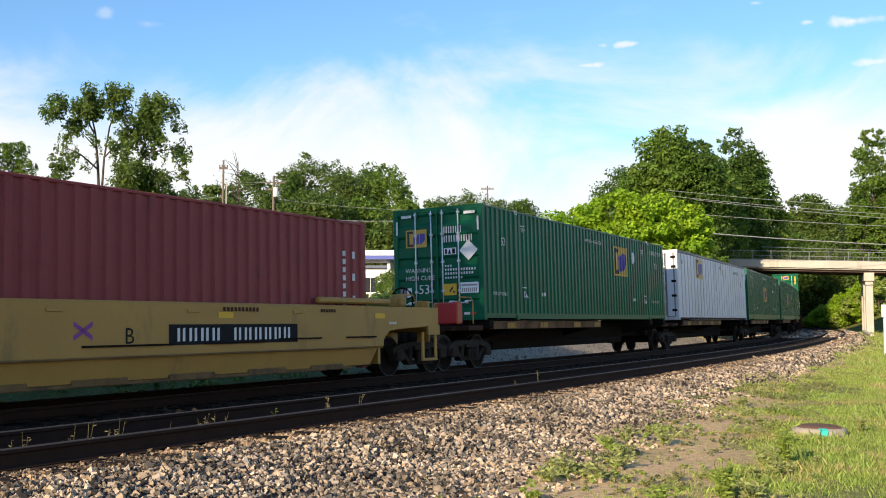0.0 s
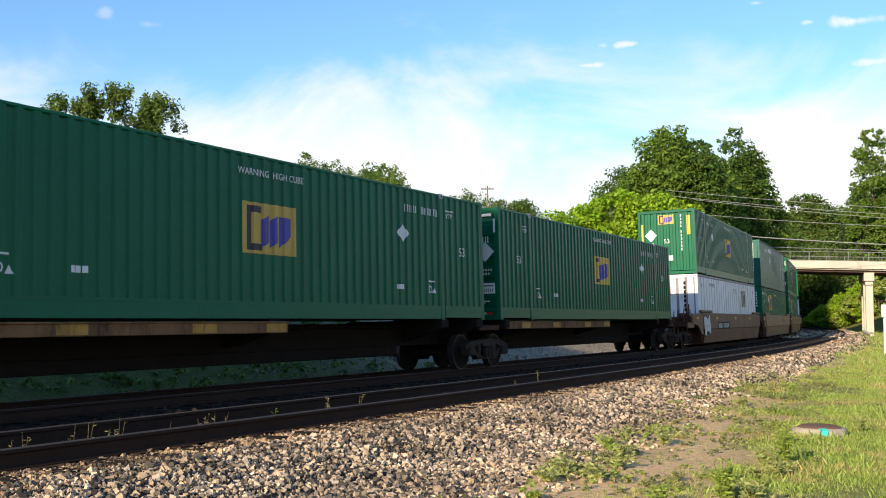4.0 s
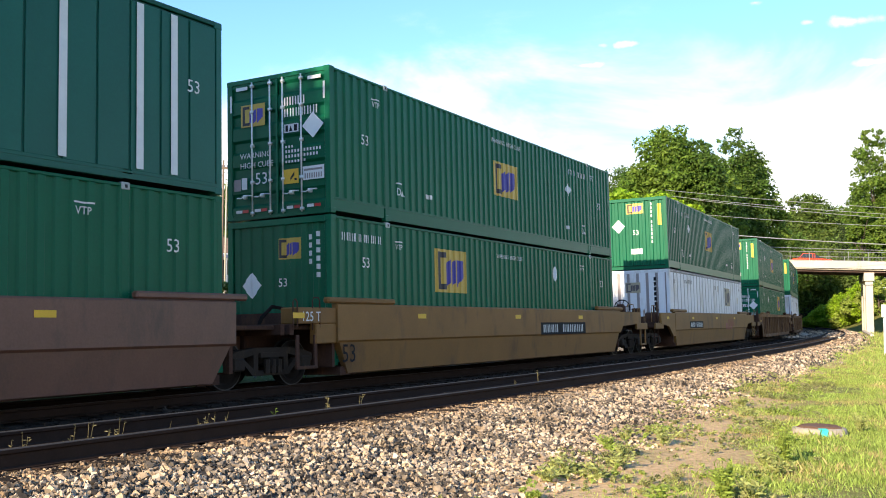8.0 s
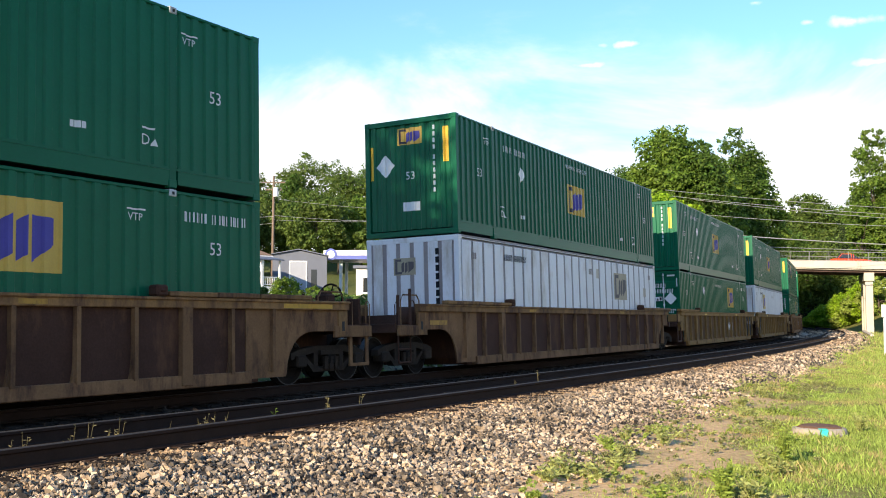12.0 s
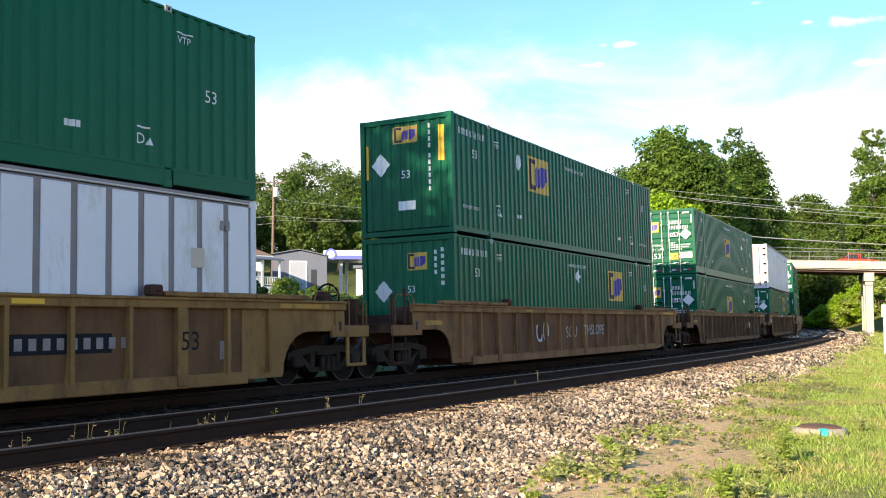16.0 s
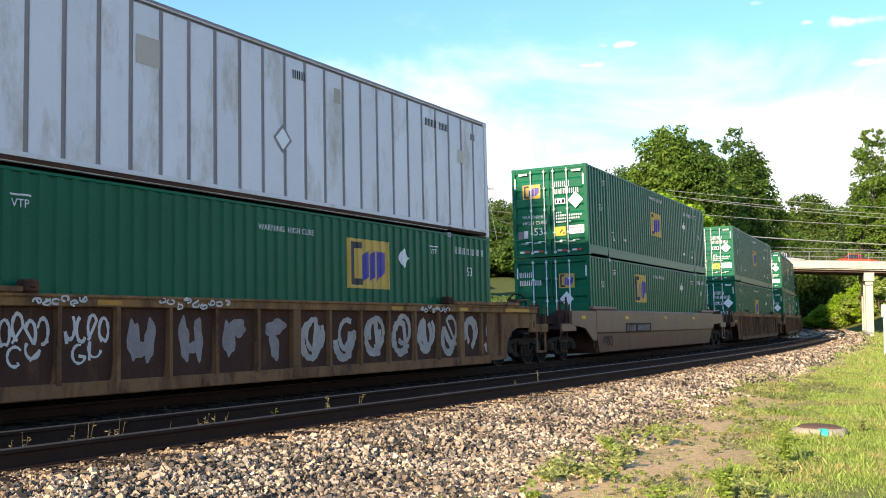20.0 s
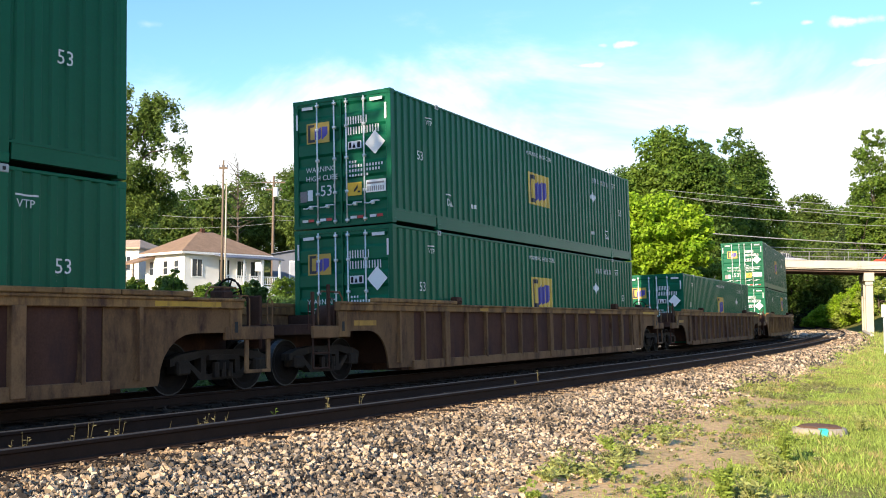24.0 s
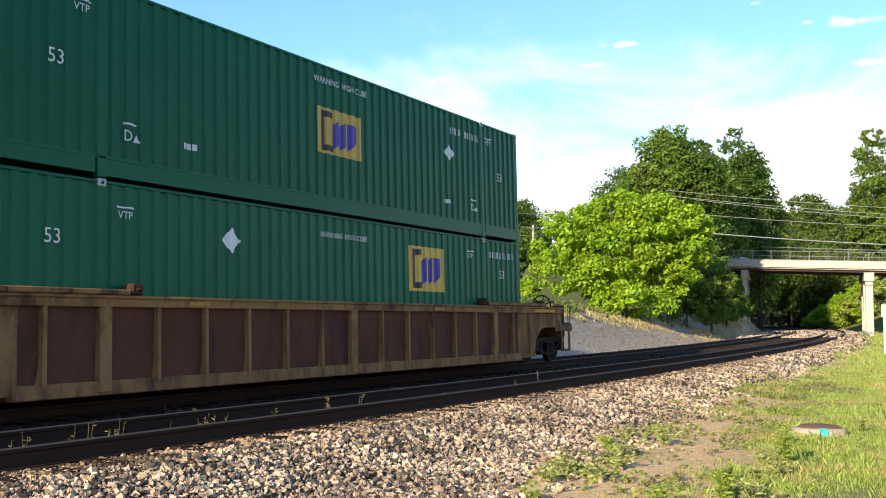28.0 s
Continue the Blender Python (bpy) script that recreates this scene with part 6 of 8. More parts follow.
def build_ground():
    gx = spread(-45, 70, 1.0, 1.16, 2200)
    gy = spread(-12, 150, 1.0, 1.16, 2200)
    X, Y = np.meshgrid(gx, gy, indexing="ij")
    rng = np.random.default_rng(3)
    Z = ground_z(X, Y)
    s, off = track_place(X, Y)
    rough = np.where((off > 8) & (off < 60) & (s > -40) & (s < 130), 0.05, 0.0)
    Z = Z + rng.normal(0, 1, Z.shape) * rough * (np.hypot(X, Y) < 220)
    nx, ny = len(gx), len(gy)
    i = np.arange(nx * ny).reshape(nx, ny)
    f = np.stack([i[:-1, :-1], i[1:, :-1], i[1:, 1:], i[:-1, 1:]], -1).reshape(-1, 4)
    me = raw_mesh("ground", np.stack([X, Y, Z], -1).reshape(-1, 3), f, [ground_material()], smooth=True)
    col = me.color_attributes.new("cover", "FLOAT_COLOR", "POINT")
    grey = smooth01((off - 2.8) / 1.2) * (1 - smooth01((off - 8.5) / 4.0)) * smooth01((s - 8) / 10) * (1 - smooth01((s - 76) / 12))
    # Train shade painted at the bank's foot: dark cover replaces grey at low s.
    past_shade = smooth01((s - 15) / 10)
    grey = np.maximum(grey, ((off > -6.2) & (off < 2.0 + 1.8 * past_shade)) * 1.0)
    lush = smooth01((dense_edge(s) - off + 0.4) / 1.5)
    rank = smooth01((off - 1.2 - 2.3 * past_shade) / (1.0 + 2.0 * past_shade))
    data = np.stack([grey, lush, rank, grey * 0 + 1], -1).reshape(-1, 4).astype(np.float32)
    col.data.foreach_set("color", data.ravel())
    tagged(new("ground", me), "grassy trackside ground with dirt patches and a grey bank", "ground", kind="structure")


build_ground()


# ---- tracks ----
S_LO, S_HI = -70.0, 190.0


def sweep(name, outline, off, z0, mats, index=None, step=1.0, lo=S_LO, hi=S_HI):
    """Sweeps an outline of (sideways, up) along the curve, leaning with the bank."""
    ss = np.arange(lo, hi + step / 2, step)
    cb, sb = math.cos(radians(BANK)), math.sin(radians(BANK))
    v = []
    for s in ss:
        for p, q in outline:
            o = off + p * cb + q * sb
            x, y, _ = along(s, o)
            v.append((x, y, z0 + q * cb - p * sb))
    k = len(outline)
    f, ix = [], []
    for i in range(len(ss) - 1):
        for j in range(k):
            j2 = (j + 1) % k
            f.append((i * k + j, i * k + j2, (i + 1) * k + j2, (i + 1) * k + j))
            ix.append(index[j] if index else 0)
    return raw_mesh(name, v, f, mats, ix)


RAIL = [(-0.036, -0.008), (-0.028, 0.0), (0.028, 0.0), (0.036, -0.008), (0.036, -0.036), (0.010, -0.052), (0.009, -0.150), (0.072, -0.168), (0.072, -0.180), (-0.072, -0.180), (-0.072, -0.168), (-0.009, -0.150), (-0.010, -0.052), (-0.036, -0.036)]
RAIL_IX = [1, 1, 1, 0, 0, 0, 0, 0, 0, 0, 0, 0, 0, 0]


def build_track(name, off, z0, label):
    t = thing(name, label, "railway track", kind="structure")
    for r in (-0.7525, 0.7525):
        put("rail", sweep("rail", [(p + r, q) for p, q in RAIL], off, z0, [RAIL_SIDE, RAIL_TOP], RAIL_IX), t, None, "rusty steel rail with worn bright head")
    tie = shared("tie", lambda: bm_mesh("tie", boxes((-0.115, 0.115, -1.30, 1.30, -0.36, -0.186), bevel=0.012), TIE))
    plate = shared("tie_plates", lambda: bm_mesh("tie_plates", boxes((-0.09, 0.09, -0.94, -0.57, -0.187, -0.176), (-0.09, 0.09, 0.57, 0.94, -0.187, -0.176)), RAIL_SIDE))
    rng = random.Random(name)
    for i in range(296):
        s = -44 + i * 0.53
        x, y, a = along(s, off)
        m = pose(x, y, z0, -BANK + rng.uniform(-0.3, 0.3), 0, math.degrees(a) + rng.uniform(-1, 1))
        o = put("tie", tie, t, m)
        if 50 < i < 180:
            put("tie_plates", plate, o)
    return t


build_track("track_far", 0.0, 0.0, "curved railway track under the train")
build_track("track_near", -APART, NEAR_Z, "empty curved railway track beside the train")


def bed_profile():
    return [(3.9, -0.50), (2.5, -0.22), (1.9, -0.20), (-1.6, -0.17), (-2.3, -0.14), (-3.0, -0.10), (-5.12, -0.10), (-5.30, -0.055), (-5.9, -0.045), (-6.4, -0.11), (-7.1, -0.24), (-7.3, -0.30), (-7.4, -0.36), (-7.4, -0.6), (3.9, -0.6)]


def bed_z(off):
    pr = bed_profile()[:13]
    return np.interp(-np.asarray(off), [-p for p, _ in pr], [q for _, q in pr])


def build_bed():
    ss = np.arange(S_LO, S_HI + 0.5, 1.0)
    pr = bed_profile()
    v = []
    for s in ss:
        for p, q in pr:
            v.append((*along(s, p)[:2], q))
    k = len(pr)
    f = [(i * k + j, i * k + (j + 1) % k, (i + 1) * k + (j + 1) % k, (i + 1) * k + j) for i in range(len(ss) - 1) for j in range(k)]
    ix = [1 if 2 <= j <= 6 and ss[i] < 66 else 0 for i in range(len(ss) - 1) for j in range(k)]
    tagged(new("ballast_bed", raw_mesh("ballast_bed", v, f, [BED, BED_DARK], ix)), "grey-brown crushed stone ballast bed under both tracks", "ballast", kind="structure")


build_bed()


def patchy(x, y, scale, seed):
    return np.array([noise.noise(Vector((a * scale, b * scale, seed))) for a, b in zip(x, y)])


def stones(name, regions, material, seed, height, label, category):
    """Loose angular stones, one joined mesh. Regions: s0, s1, off0, off1, stones per square metre, size."""
    rng = np.random.default_rng(seed)
    P, R = [], []
    for s0, s1, o0, o1, dens, size in regions:
        n = int((s1 - s0) * abs(o1 - o0) * dens)
        s, o = rng.uniform(s0, s1, n), rng.uniform(o0, o1, n)
        r = size * rng.lognormal(0, 0.22, n)
        x, y = along_np(s, o)
        if o0 < -8.7 and dens > 30 or o0 == -8.2 or o0 == -8.0:
            lim = ballast_edge(s) + 0.7 * patchy(x, y, 0.7, 3.0) + 0.5 * patchy(x, y, 2.3, 8.0)
            k = o - lim > rng.normal(0, 0.28, n)
            s, o, r, x, y = s[k], o[k], r[k], x[k], y[k]
            n = len(s)
        P.append(np.stack([x, y, height(x, y, o) + r * rng.uniform(-0.3, 0.9, n)], -1))
        R.append(r)
    P, R = np.concatenate(P), np.concatenate(R)
    n = len(P)
    cube = np.array([(-1, -1, -1), (1, -1, -1), (1, 1, -1), (-1, 1, -1), (-1, -1, 1), (1, -1, 1), (1, 1, 1), (-1, 1, 1)], float) * 0.62
    V = cube[None] * (1 + rng.uniform(-0.62, 0.30, (n, 8, 3)))
    V *= np.sort(rng.uniform(0.5, 1.55, (n, 1, 3)), axis=2)
    q = rng.normal(size=(n, 4))
    q /= np.linalg.norm(q, axis=1, keepdims=True)
    w, a, b, c = q.T
    M = np.stack([np.stack([1 - 2 * (b * b + c * c), 2 * (a * b - c * w), 2 * (a * c + b * w)], -1), np.stack([2 * (a * b + c * w), 1 - 2 * (a * a + c * c), 2 * (b * c - a * w)], -1), np.stack([2 * (a * c - b * w), 2 * (b * c + a * w), 1 - 2 * (a * a + b * b)], -1)], 1)
    V = np.einsum("nij,nkj->nki", M, V) * R[:, None, None] + P[:, None]
    F = np.array([(0, 3, 2, 1), (4, 5, 6, 7), (0, 1, 5, 4), (1, 2, 6, 5), (2, 3, 7, 6), (3, 0, 4, 7)])
    F = (F[None] + 8 * np.arange(n)[:, None, None]).reshape(-1, 4)
    return tagged(new(name, raw_mesh(name, V.reshape(-1, 3), F, [material])), label, category, kind="stuff")


stones("ballast_stones", [(-13, 4, -9.6, -5.86, 860, 0.0240), (4, 18, -8.9, -5.84, 520, 0.027), (18, 50, -8.2, -5.7, 110, 0.043), (50, 110, -8.0, -5.3, 18, 0.08), (64, 115, -5.1, 2.4, 16, 0.075), (-9, 14, -10.4, -7.95, 60, 0.020), (-48, -13, -8.6, -5.7, 130, 0.05)], STONES, 5, lambda x, y, o: np.where(o > -7.3, bed_z(o), ground_z(x, y)), "loose crushed ballast stones, grey, tan and rust", "ballast")
stones("shoulder_gravel", [(-13, 10, -6.15, -5.30, 1300, 0.018), (10, 40, -6.15, -5.30, 420, 0.028), (40, 100, -6.1, -5.30, 60, 0.06)], GRAVEL, 8, lambda x, y, o: bed_z(o) - 0.004, "rust-tinted fine gravel along the rail", "ballast")
stones("fouled_stones", [(-13, 18, -5.15, -2.6, 90, 0.032), (-13, 60, -2.6, 2.4, 30, 0.035), (18, 60, -5.15, -2.6, 40, 0.04)], DARK_STONES, 7, lambda x, y, o: bed_z(o) - 0.02, "dark ballast stones between the rails", "ballast")
stones("bank_stones", [(6, 60, 3.6, 8.0, 34, 0.03), (60, 85, 3.6, 7.0, 12, 0.04)], RIPRAP, 6, lambda x, y, o: ground_z(x, y), "grey broken stone scattered over the cut bank", "rocks")


# ---- grass and weeds ----
def blades(name, x, y, z, h, w, material, seed, label, category="grass"):
    rng = np.random.default_rng(seed)
    n = len(x)
    a = rng.uniform(0, 2 * np.pi, n)
    lean = rng.uniform(0.05, 0.65, n) * h
    la = rng.uniform(0, 2 * np.pi, n)
    dx, dy = np.cos(a) * w, np.sin(a) * w
    mx, my = np.cos(la) * lean, np.sin(la) * lean
    V = np.stack([np.stack([x - dx, y - dy, z], -1), np.stack([x + dx, y + dy, z], -1), np.stack([x + dx * 0.7 + mx * 0.35, y + dy * 0.7 + my * 0.35, z + h * 0.6], -1), np.stack([x + mx, y + my, z + h], -1)], 1)
    F = np.array([(0, 1, 2, 3)])[None] + 4 * np.arange(n)[:, None, None]
    return tagged(new(name, raw_mesh(name, V.reshape(-1, 3), F.reshape(-1, 4), [material])), label, category, kind="stuff")


def grass_z(o, x, y):
    return np.maximum(bed_z(o) * (o > -7.3) + (o <= -7.3) * -9, ground_z(x, y)) - 0.01


def build_grass():
    rng = np.random.default_rng(11)
    X, Y, H = [], [], []
    for s0, s1, o0, o1, n, hh in ((-8, 6, -12.6, -7.4, 480000, 0.036), (6, 20, -11.0, -6.8, 200000, 0.042), (20, 45, -10, -6.3, 90000, 0.06), (45, 110, -13, -6.2, 46000, 0.11), (-45, -8, -26, -8.4, 50000, 0.07), (-8, 40, -30, -12.5, 50000, 0.08)):
        s, o = rng.uniform(s0, s1, n), rng.uniform(o0, o1, n)
        x, y = along_np(s, o)
        p = patchy(x, y, 0.5, 2.0) + 0.7 * patchy(x, y, 1.7, 5.0) + 0.4 * patchy(x, y, 5.0, 9.0)
        cover = (dense_edge(s) - o) / 1.3
        keep = np.clip(p * 1.4 + cover + 0.16, 0.12 * (o < ballast_edge(s)), 1.0 - 0.25 * (p < -0.2)) > rng.uniform(0, 1, n)
        keep &= np.hypot(x - MANHOLE[0], y - MANHOLE[1]) > 0.44
        tall = 0.75 + 0.5 * np.clip(p[keep] + 0.4 * cover[keep], -0.5, 1.2)
        X.append(x[keep]), Y.append(y[keep])
        H.append(hh * tall * rng.lognormal(0, 0.42, keep.sum()))
    x, y, h = np.concatenate(X), np.concatenate(Y), np.concatenate(H)
    s, o = track_place(x, y)
    dry = (patchy(x, y, 0.9, 15.0) + 0.5 * patchy(x, y, 4.0, 4.0) + rng.normal(0, 0.25, len(x))) > 0.32
    g = ~dry
    blades("grass", x[g], y[g], grass_z(o, x, y)[g], h[g], 0.0013 + h[g] * 0.03, GRASS, 12, "short green grass beside the track")
    blades("dry_grass", x[dry], y[dry], grass_z(o, x, y)[dry], h[dry], 0.0013 + h[dry] * 0.028, STRAW_PALE, 14, "yellowing dry grass among the green")
    # tufts of straw and green on the cut bank
    n = 26000
    s, o = rng.uniform(32, 92, n), rng.uniform(3.8, 9.5, n)
    x, y = along_np(s, o)
    p = patchy(x, y, 0.35, 21.0) + 0.5 * patchy(x, y, 1.3, 6.0)
    k = p + 0.16 * (o - 7.2) + 0.02 * (s - 60) * (o < 7) > 0.12
    x, y = x[k], y[k]
    h = 0.15 * rng.lognormal(0, 0.4, len(x))
    blades("bank_grass", x, y, ground_z(x, y) - 0.03, h, 0.012 + h * 0.05, STRAW_PALE, 13, "dry straw-coloured grass on the cut bank")


def build_bank_cover():
    """Rank green weeds and brush over the top of the far bank."""
    rng = np.random.default_rng(23)
    for name, s0, s1, o0, o1, n, leaf, material, seed, label in (
            ("bank_weeds", -12, 42, 3.9, 14, 2500, 0.09, LEAF_WEED, 24, "rank green weeds on the far bank"),
            ("bank_brush", 24, 92, 7.6, 12, 260, 0.16, LEAF_BRUSH, 25, "grey-green dry brush along the top of the bank")):
        bl = []
        for _ in range(n):
            s, o = rng.uniform(s0, s1), rng.uniform(o0, o1)
            if s > 15 and o < 8.4 + rng.normal(0, 0.5):
                continue
            x, y, _a = along(s, o)
            r = rng.uniform(0.2, 0.5) if s > 14 else rng.uniform(0.10, 0.30)
            gz = float(ground_z(np.array([x]), np.array([y]))[0])
            bl.append((x, y, gz + r * 0.25, r * 1.3, r * 1.3, r * rng.uniform(0.5, 0.9), r))
        me, _c = crown_mesh(name, bl, 250000 if seed == 24 else 22000, leaf, material, seed, n * 3, hollow=0.3)
        tagged(new(name, me), label, "weeds", kind="stuff")


def build_low_plants():
    """Small leafy plants and dry tufts where the gravel gives way to grass."""
    rng = np.random.default_rng(61)
    for name, n, leaf, material, seed, hi, label in (("low_weeds", 240, 0.034, LEAF_YELLOW, 62, 0.06, "low leafy weeds spread over the dirt"), ("fresh_weeds", 50, 0.034, LEAF_FRESH, 63, 0.09, "fresh green weeds spread over the dirt"), ("dry_tufts", 340, 0.030, LEAF_BRUSH, 64, 0.07, "dull dry tufts spread over the dirt")):
        bl = []
        while len(bl) < n:
            s = rng.uniform(-8, 14)
            o = rng.uniform(float(dense_edge(s)) - 0.9, float(ballast_edge(s)) + 0.45)
            x, y, _a = along(s, o)
            if noise.noise(Vector((x * 0.8, y * 0.8, seed))) < -0.05 or math.hypot(x - MANHOLE[0], y - MANHOLE[1]) < 0.6:
                continue
            r = rng.uniform(0.06, 0.20)
            z = float(np.max([bed_z(o) if o > -7.3 else -9, ground_z(x, y)]))
            bl.append((x, y, z + r * 0.2, r * 1.3, r * 1.3, hi * rng.uniform(0.5, 1.3), r * r))
        me, _c = crown_mesh(name, bl, n * 75, leaf, material, seed, n * 4, hollow=0.0)
        tagged(new(name, me), label, "weeds", kind="stuff")


MANHOLE = (5.33, 14.2)
build_grass()


def weed(s, o, h, n, material, seed, label, group, spreadr=0.06, leaf=0.03):
    """An upright weed: a stalk with narrow leaves."""
    rng = random.Random(seed)
    x, y, _ = along(s, o)
    z = float(np.max([bed_z(o) if o > -7.3 else -9, ground_z(x, y)]))
    w = thing("weed", label, "weed", group, m=pose(x, y, z - 0.01))
    bm = bmesh.new()
    stems = []
    for k in range(max(1, n // 6)):
        a = rng.uniform(0, 6.28)
        d = rng.uniform(0.1, 1) * spreadr
        hh = h * rng.uniform(0.6, 1.0)
        top = Vector((math.cos(a) * d * 2.2, math.sin(a) * d * 2.2, hh))
        base = Vector((math.cos(a) * d * 0.4, math.sin(a) * d * 0.4, 0))
        tube(bm, [base, (base + top) * 0.5 + Vector((0, 0, 0.02)), top], [0.0045, 0.0035, 0.0015], 4)
        stems.append((base, top))
    part("stalk", bm, material, w)
    bm = bmesh.new()
    for k in range(n):
        b, t = rng.choice(stems)
        p = b.lerp(t, rng.uniform(0.15, 1.0))
        a = rng.uniform(0, 6.28)
        d = Vector((math.cos(a), math.sin(a), rng.uniform(-0.2, 0.9))).normalized()
        q = d.orthogonal().normalized() * leaf * 0.35
        ln_ = leaf * rng.uniform(1.2, 2.6)
        bm.faces.new([bm.verts.new(v) for v in (p, p + d * ln_ * 0.5 + q, p + d * ln_, p + d * ln_ * 0.5 - q)])
    part("leaves", bm, material, w)
    return w


def build_weeds():
    rng = random.Random(4)
    lab = "thin dry weed stalk between the rails"
    rows = (-8.1, -7.93, -7.49, -7.40, -7.2, -7.07, -6.95, -6.85, -6.28, -5.84, -5.70, -5.59, -5.51, -5.40, -3.59, -3.53, -2.89, -2.29, -0.63, 1.86, 2.88)
    for i, s in enumerate(rows):
        weed(s + rng.uniform(-0.04, 0.04), -5.02 + rng.uniform(-0.05, 0.05), rng.uniform(0.28, 0.46), rng.choice((8, 13, 19)), STRAW_DULL, 100 + i, lab, "weeds between the rails", 0.035, 0.02)
    weed(-4.15, -APART - 0.2, 0.26, 12, LEAF_OLIVE, 50, "leafy green weed between the rails", "weeds between the rails", 0.03, 0.03)
    weed(-8.3, -APART + 0.5, 0.30, 16, LEAF_OLIVE, 51, "leafy green weed between the rails", "weeds between the rails", 0.03, 0.03)
    for s, o, h, n in ((4.6, -8.25, 0.22, 60), (-2.15, -10.3, 0.48, 120), (-4.7, -10.3, 0.38, 120), (-1.45, -8.7, 0.25, 60), (-3.5, -8.85, 0.18, 70), (-2.3, -10.1, 0.25, 60), (-4.5, -10.5, 0.22, 60), (-4.7, -8.6, 0.16, 60), (-2.4, -8.35, 0.2, 50), (3.0, -8.7, 0.14, 40), (-1.2, -8.1, 0.16, 40), (-5.2, -9.9, 0.2, 50), (1.6, -10.6, 0.3, 70), (8.5, -8.4, 0.25, 50), (-4.26, -8.56, 0.2, 70), (-4.35, -8.95, 0.2, 70), (-0.53, -8.35, 0.16, 50), (-2.04, -8.2, 0.16, 40), (-2.7, -8.6, 0.2, 60), (0.6, -9.2, 0.15, 40), (7.06, -8.1, 0.2, 40), (-3.0, -10.4, 0.22, 60)):
        weed(s, o, h, int(n * 1.9), LEAF_FRESH if h > 0.3 or n == 50 else LEAF_YELLOW, int(90 + s * 7 - o), "leafy green weed in the trackside gravel", "trackside weeds", 0.09 if h < 0.3 else 0.06, 0.036)


build_weeds()


def build_manhole():
    x, y = MANHOLE
    z = float(ground_z(np.array([x]), np.array([y]))[0])
    m = thing("manhole", "round concrete manhole rim with a brown iron cover", "manhole", m=pose(x, y, z + 0.035))
    bm = bmesh.new()
    n = 32
    prof = [(0.29, 0.07), (0.325, 0.08), (0.36, 0.065), (0.38, 0.0), (0.385, -0.1)]
    rings = [[bm.verts.new((math.cos(2 * math.pi * k / n) * r, math.sin(2 * math.pi * k / n) * r, h)) for k in range(n)] for r, h in prof]
    for a, b in zip(rings, rings[1:]):
        for k in range(n):
            bm.faces.new((a[k], a[(k + 1) % n], b[(k + 1) % n], b[k]))
    part("rim", bm, OLD_CONCRETE, m, "weathered concrete rim")
    bm = bmesh.new()
    tube(bm, [(0, 0, 0.0), (0, 0, 0.085), (0, 0, 0.105)], [0.30, 0.30, 0.24], 28)
    part("cover", bm, COVER_IRON, m, "rusty brown iron cover")
    bm = boxes((-0.13, -0.02, -0.395, -0.355, -0.03, 0.072), (-0.13, -0.02, -0.365, -0.29, 0.077, 0.088), bevel=0.004)
    part("paint_mark", bm, TEALMARK, m, "turquoise survey mark")


build_manhole()


# ---- trees ----
def crown_mesh(name, blobs, n_leaves, size, material, seed, clumps=90, sag=0.0, hollow=0.45):
    """Leaves in clumps over ellipsoids (x, y, z, rx, ry, rz, weight)."""
    rng = np.random.default_rng(seed)
    W = np.array([b[6] for b in blobs], float)
    W /= W.sum()
    cc, rr = [], []
    for _ in range(clumps):
        b = blobs[rng.choice(len(blobs), p=W)]
        d = rng.normal(size=3)
        d /= np.linalg.norm(d)
        k = rng.uniform(hollow, 1.0) ** 0.6
        cc.append(np.array(b[:3]) + d * k * np.array(b[3:6]))
        rr.append(min(b[3:6]) * rng.uniform(0.22, 0.42))
    cc, rr = np.array(cc), np.array(rr)
    pick = rng.choice(len(cc), n_leaves, p=rr ** 1.6 / (rr ** 1.6).sum())
    d = rng.normal(size=(n_leaves, 3))
    d /= np.linalg.norm(d, axis=1, keepdims=True)
    P = cc[pick] + d * (rr[pick] * rng.uniform(0.35, 1.0, n_leaves) ** 0.5)[:, None] * np.array([1.15, 1.15, 0.8])
    P[:, 2] -= sag * rng.uniform(0, 1, n_leaves)
    nrm = d * 0.7 + rng.normal(size=(n_leaves, 3)) * 0.55 + np.array([0, 0, 0.45])
    nrm /= np.linalg.norm(nrm, axis=1, keepdims=True)
    t = np.cross(nrm, rng.normal(size=(n_leaves, 3)))
    t /= np.linalg.norm(t, axis=1, keepdims=True)
    b = np.cross(nrm, t)
    sz = size * rng.lognormal(0, 0.3, n_leaves)
    L, Bw = t * sz[:, None], b * (sz * 0.55)[:, None]
    V = np.stack([P - L * 0.5, P + Bw * 0.5 + L * 0.05, P + L * 0.5, P - Bw * 0.5 + L * 0.05], 1)
    F = np.arange(n_leaves * 4).reshape(-1, 4)
    return raw_mesh(name, V.reshape(-1, 3), F, [material]), cc


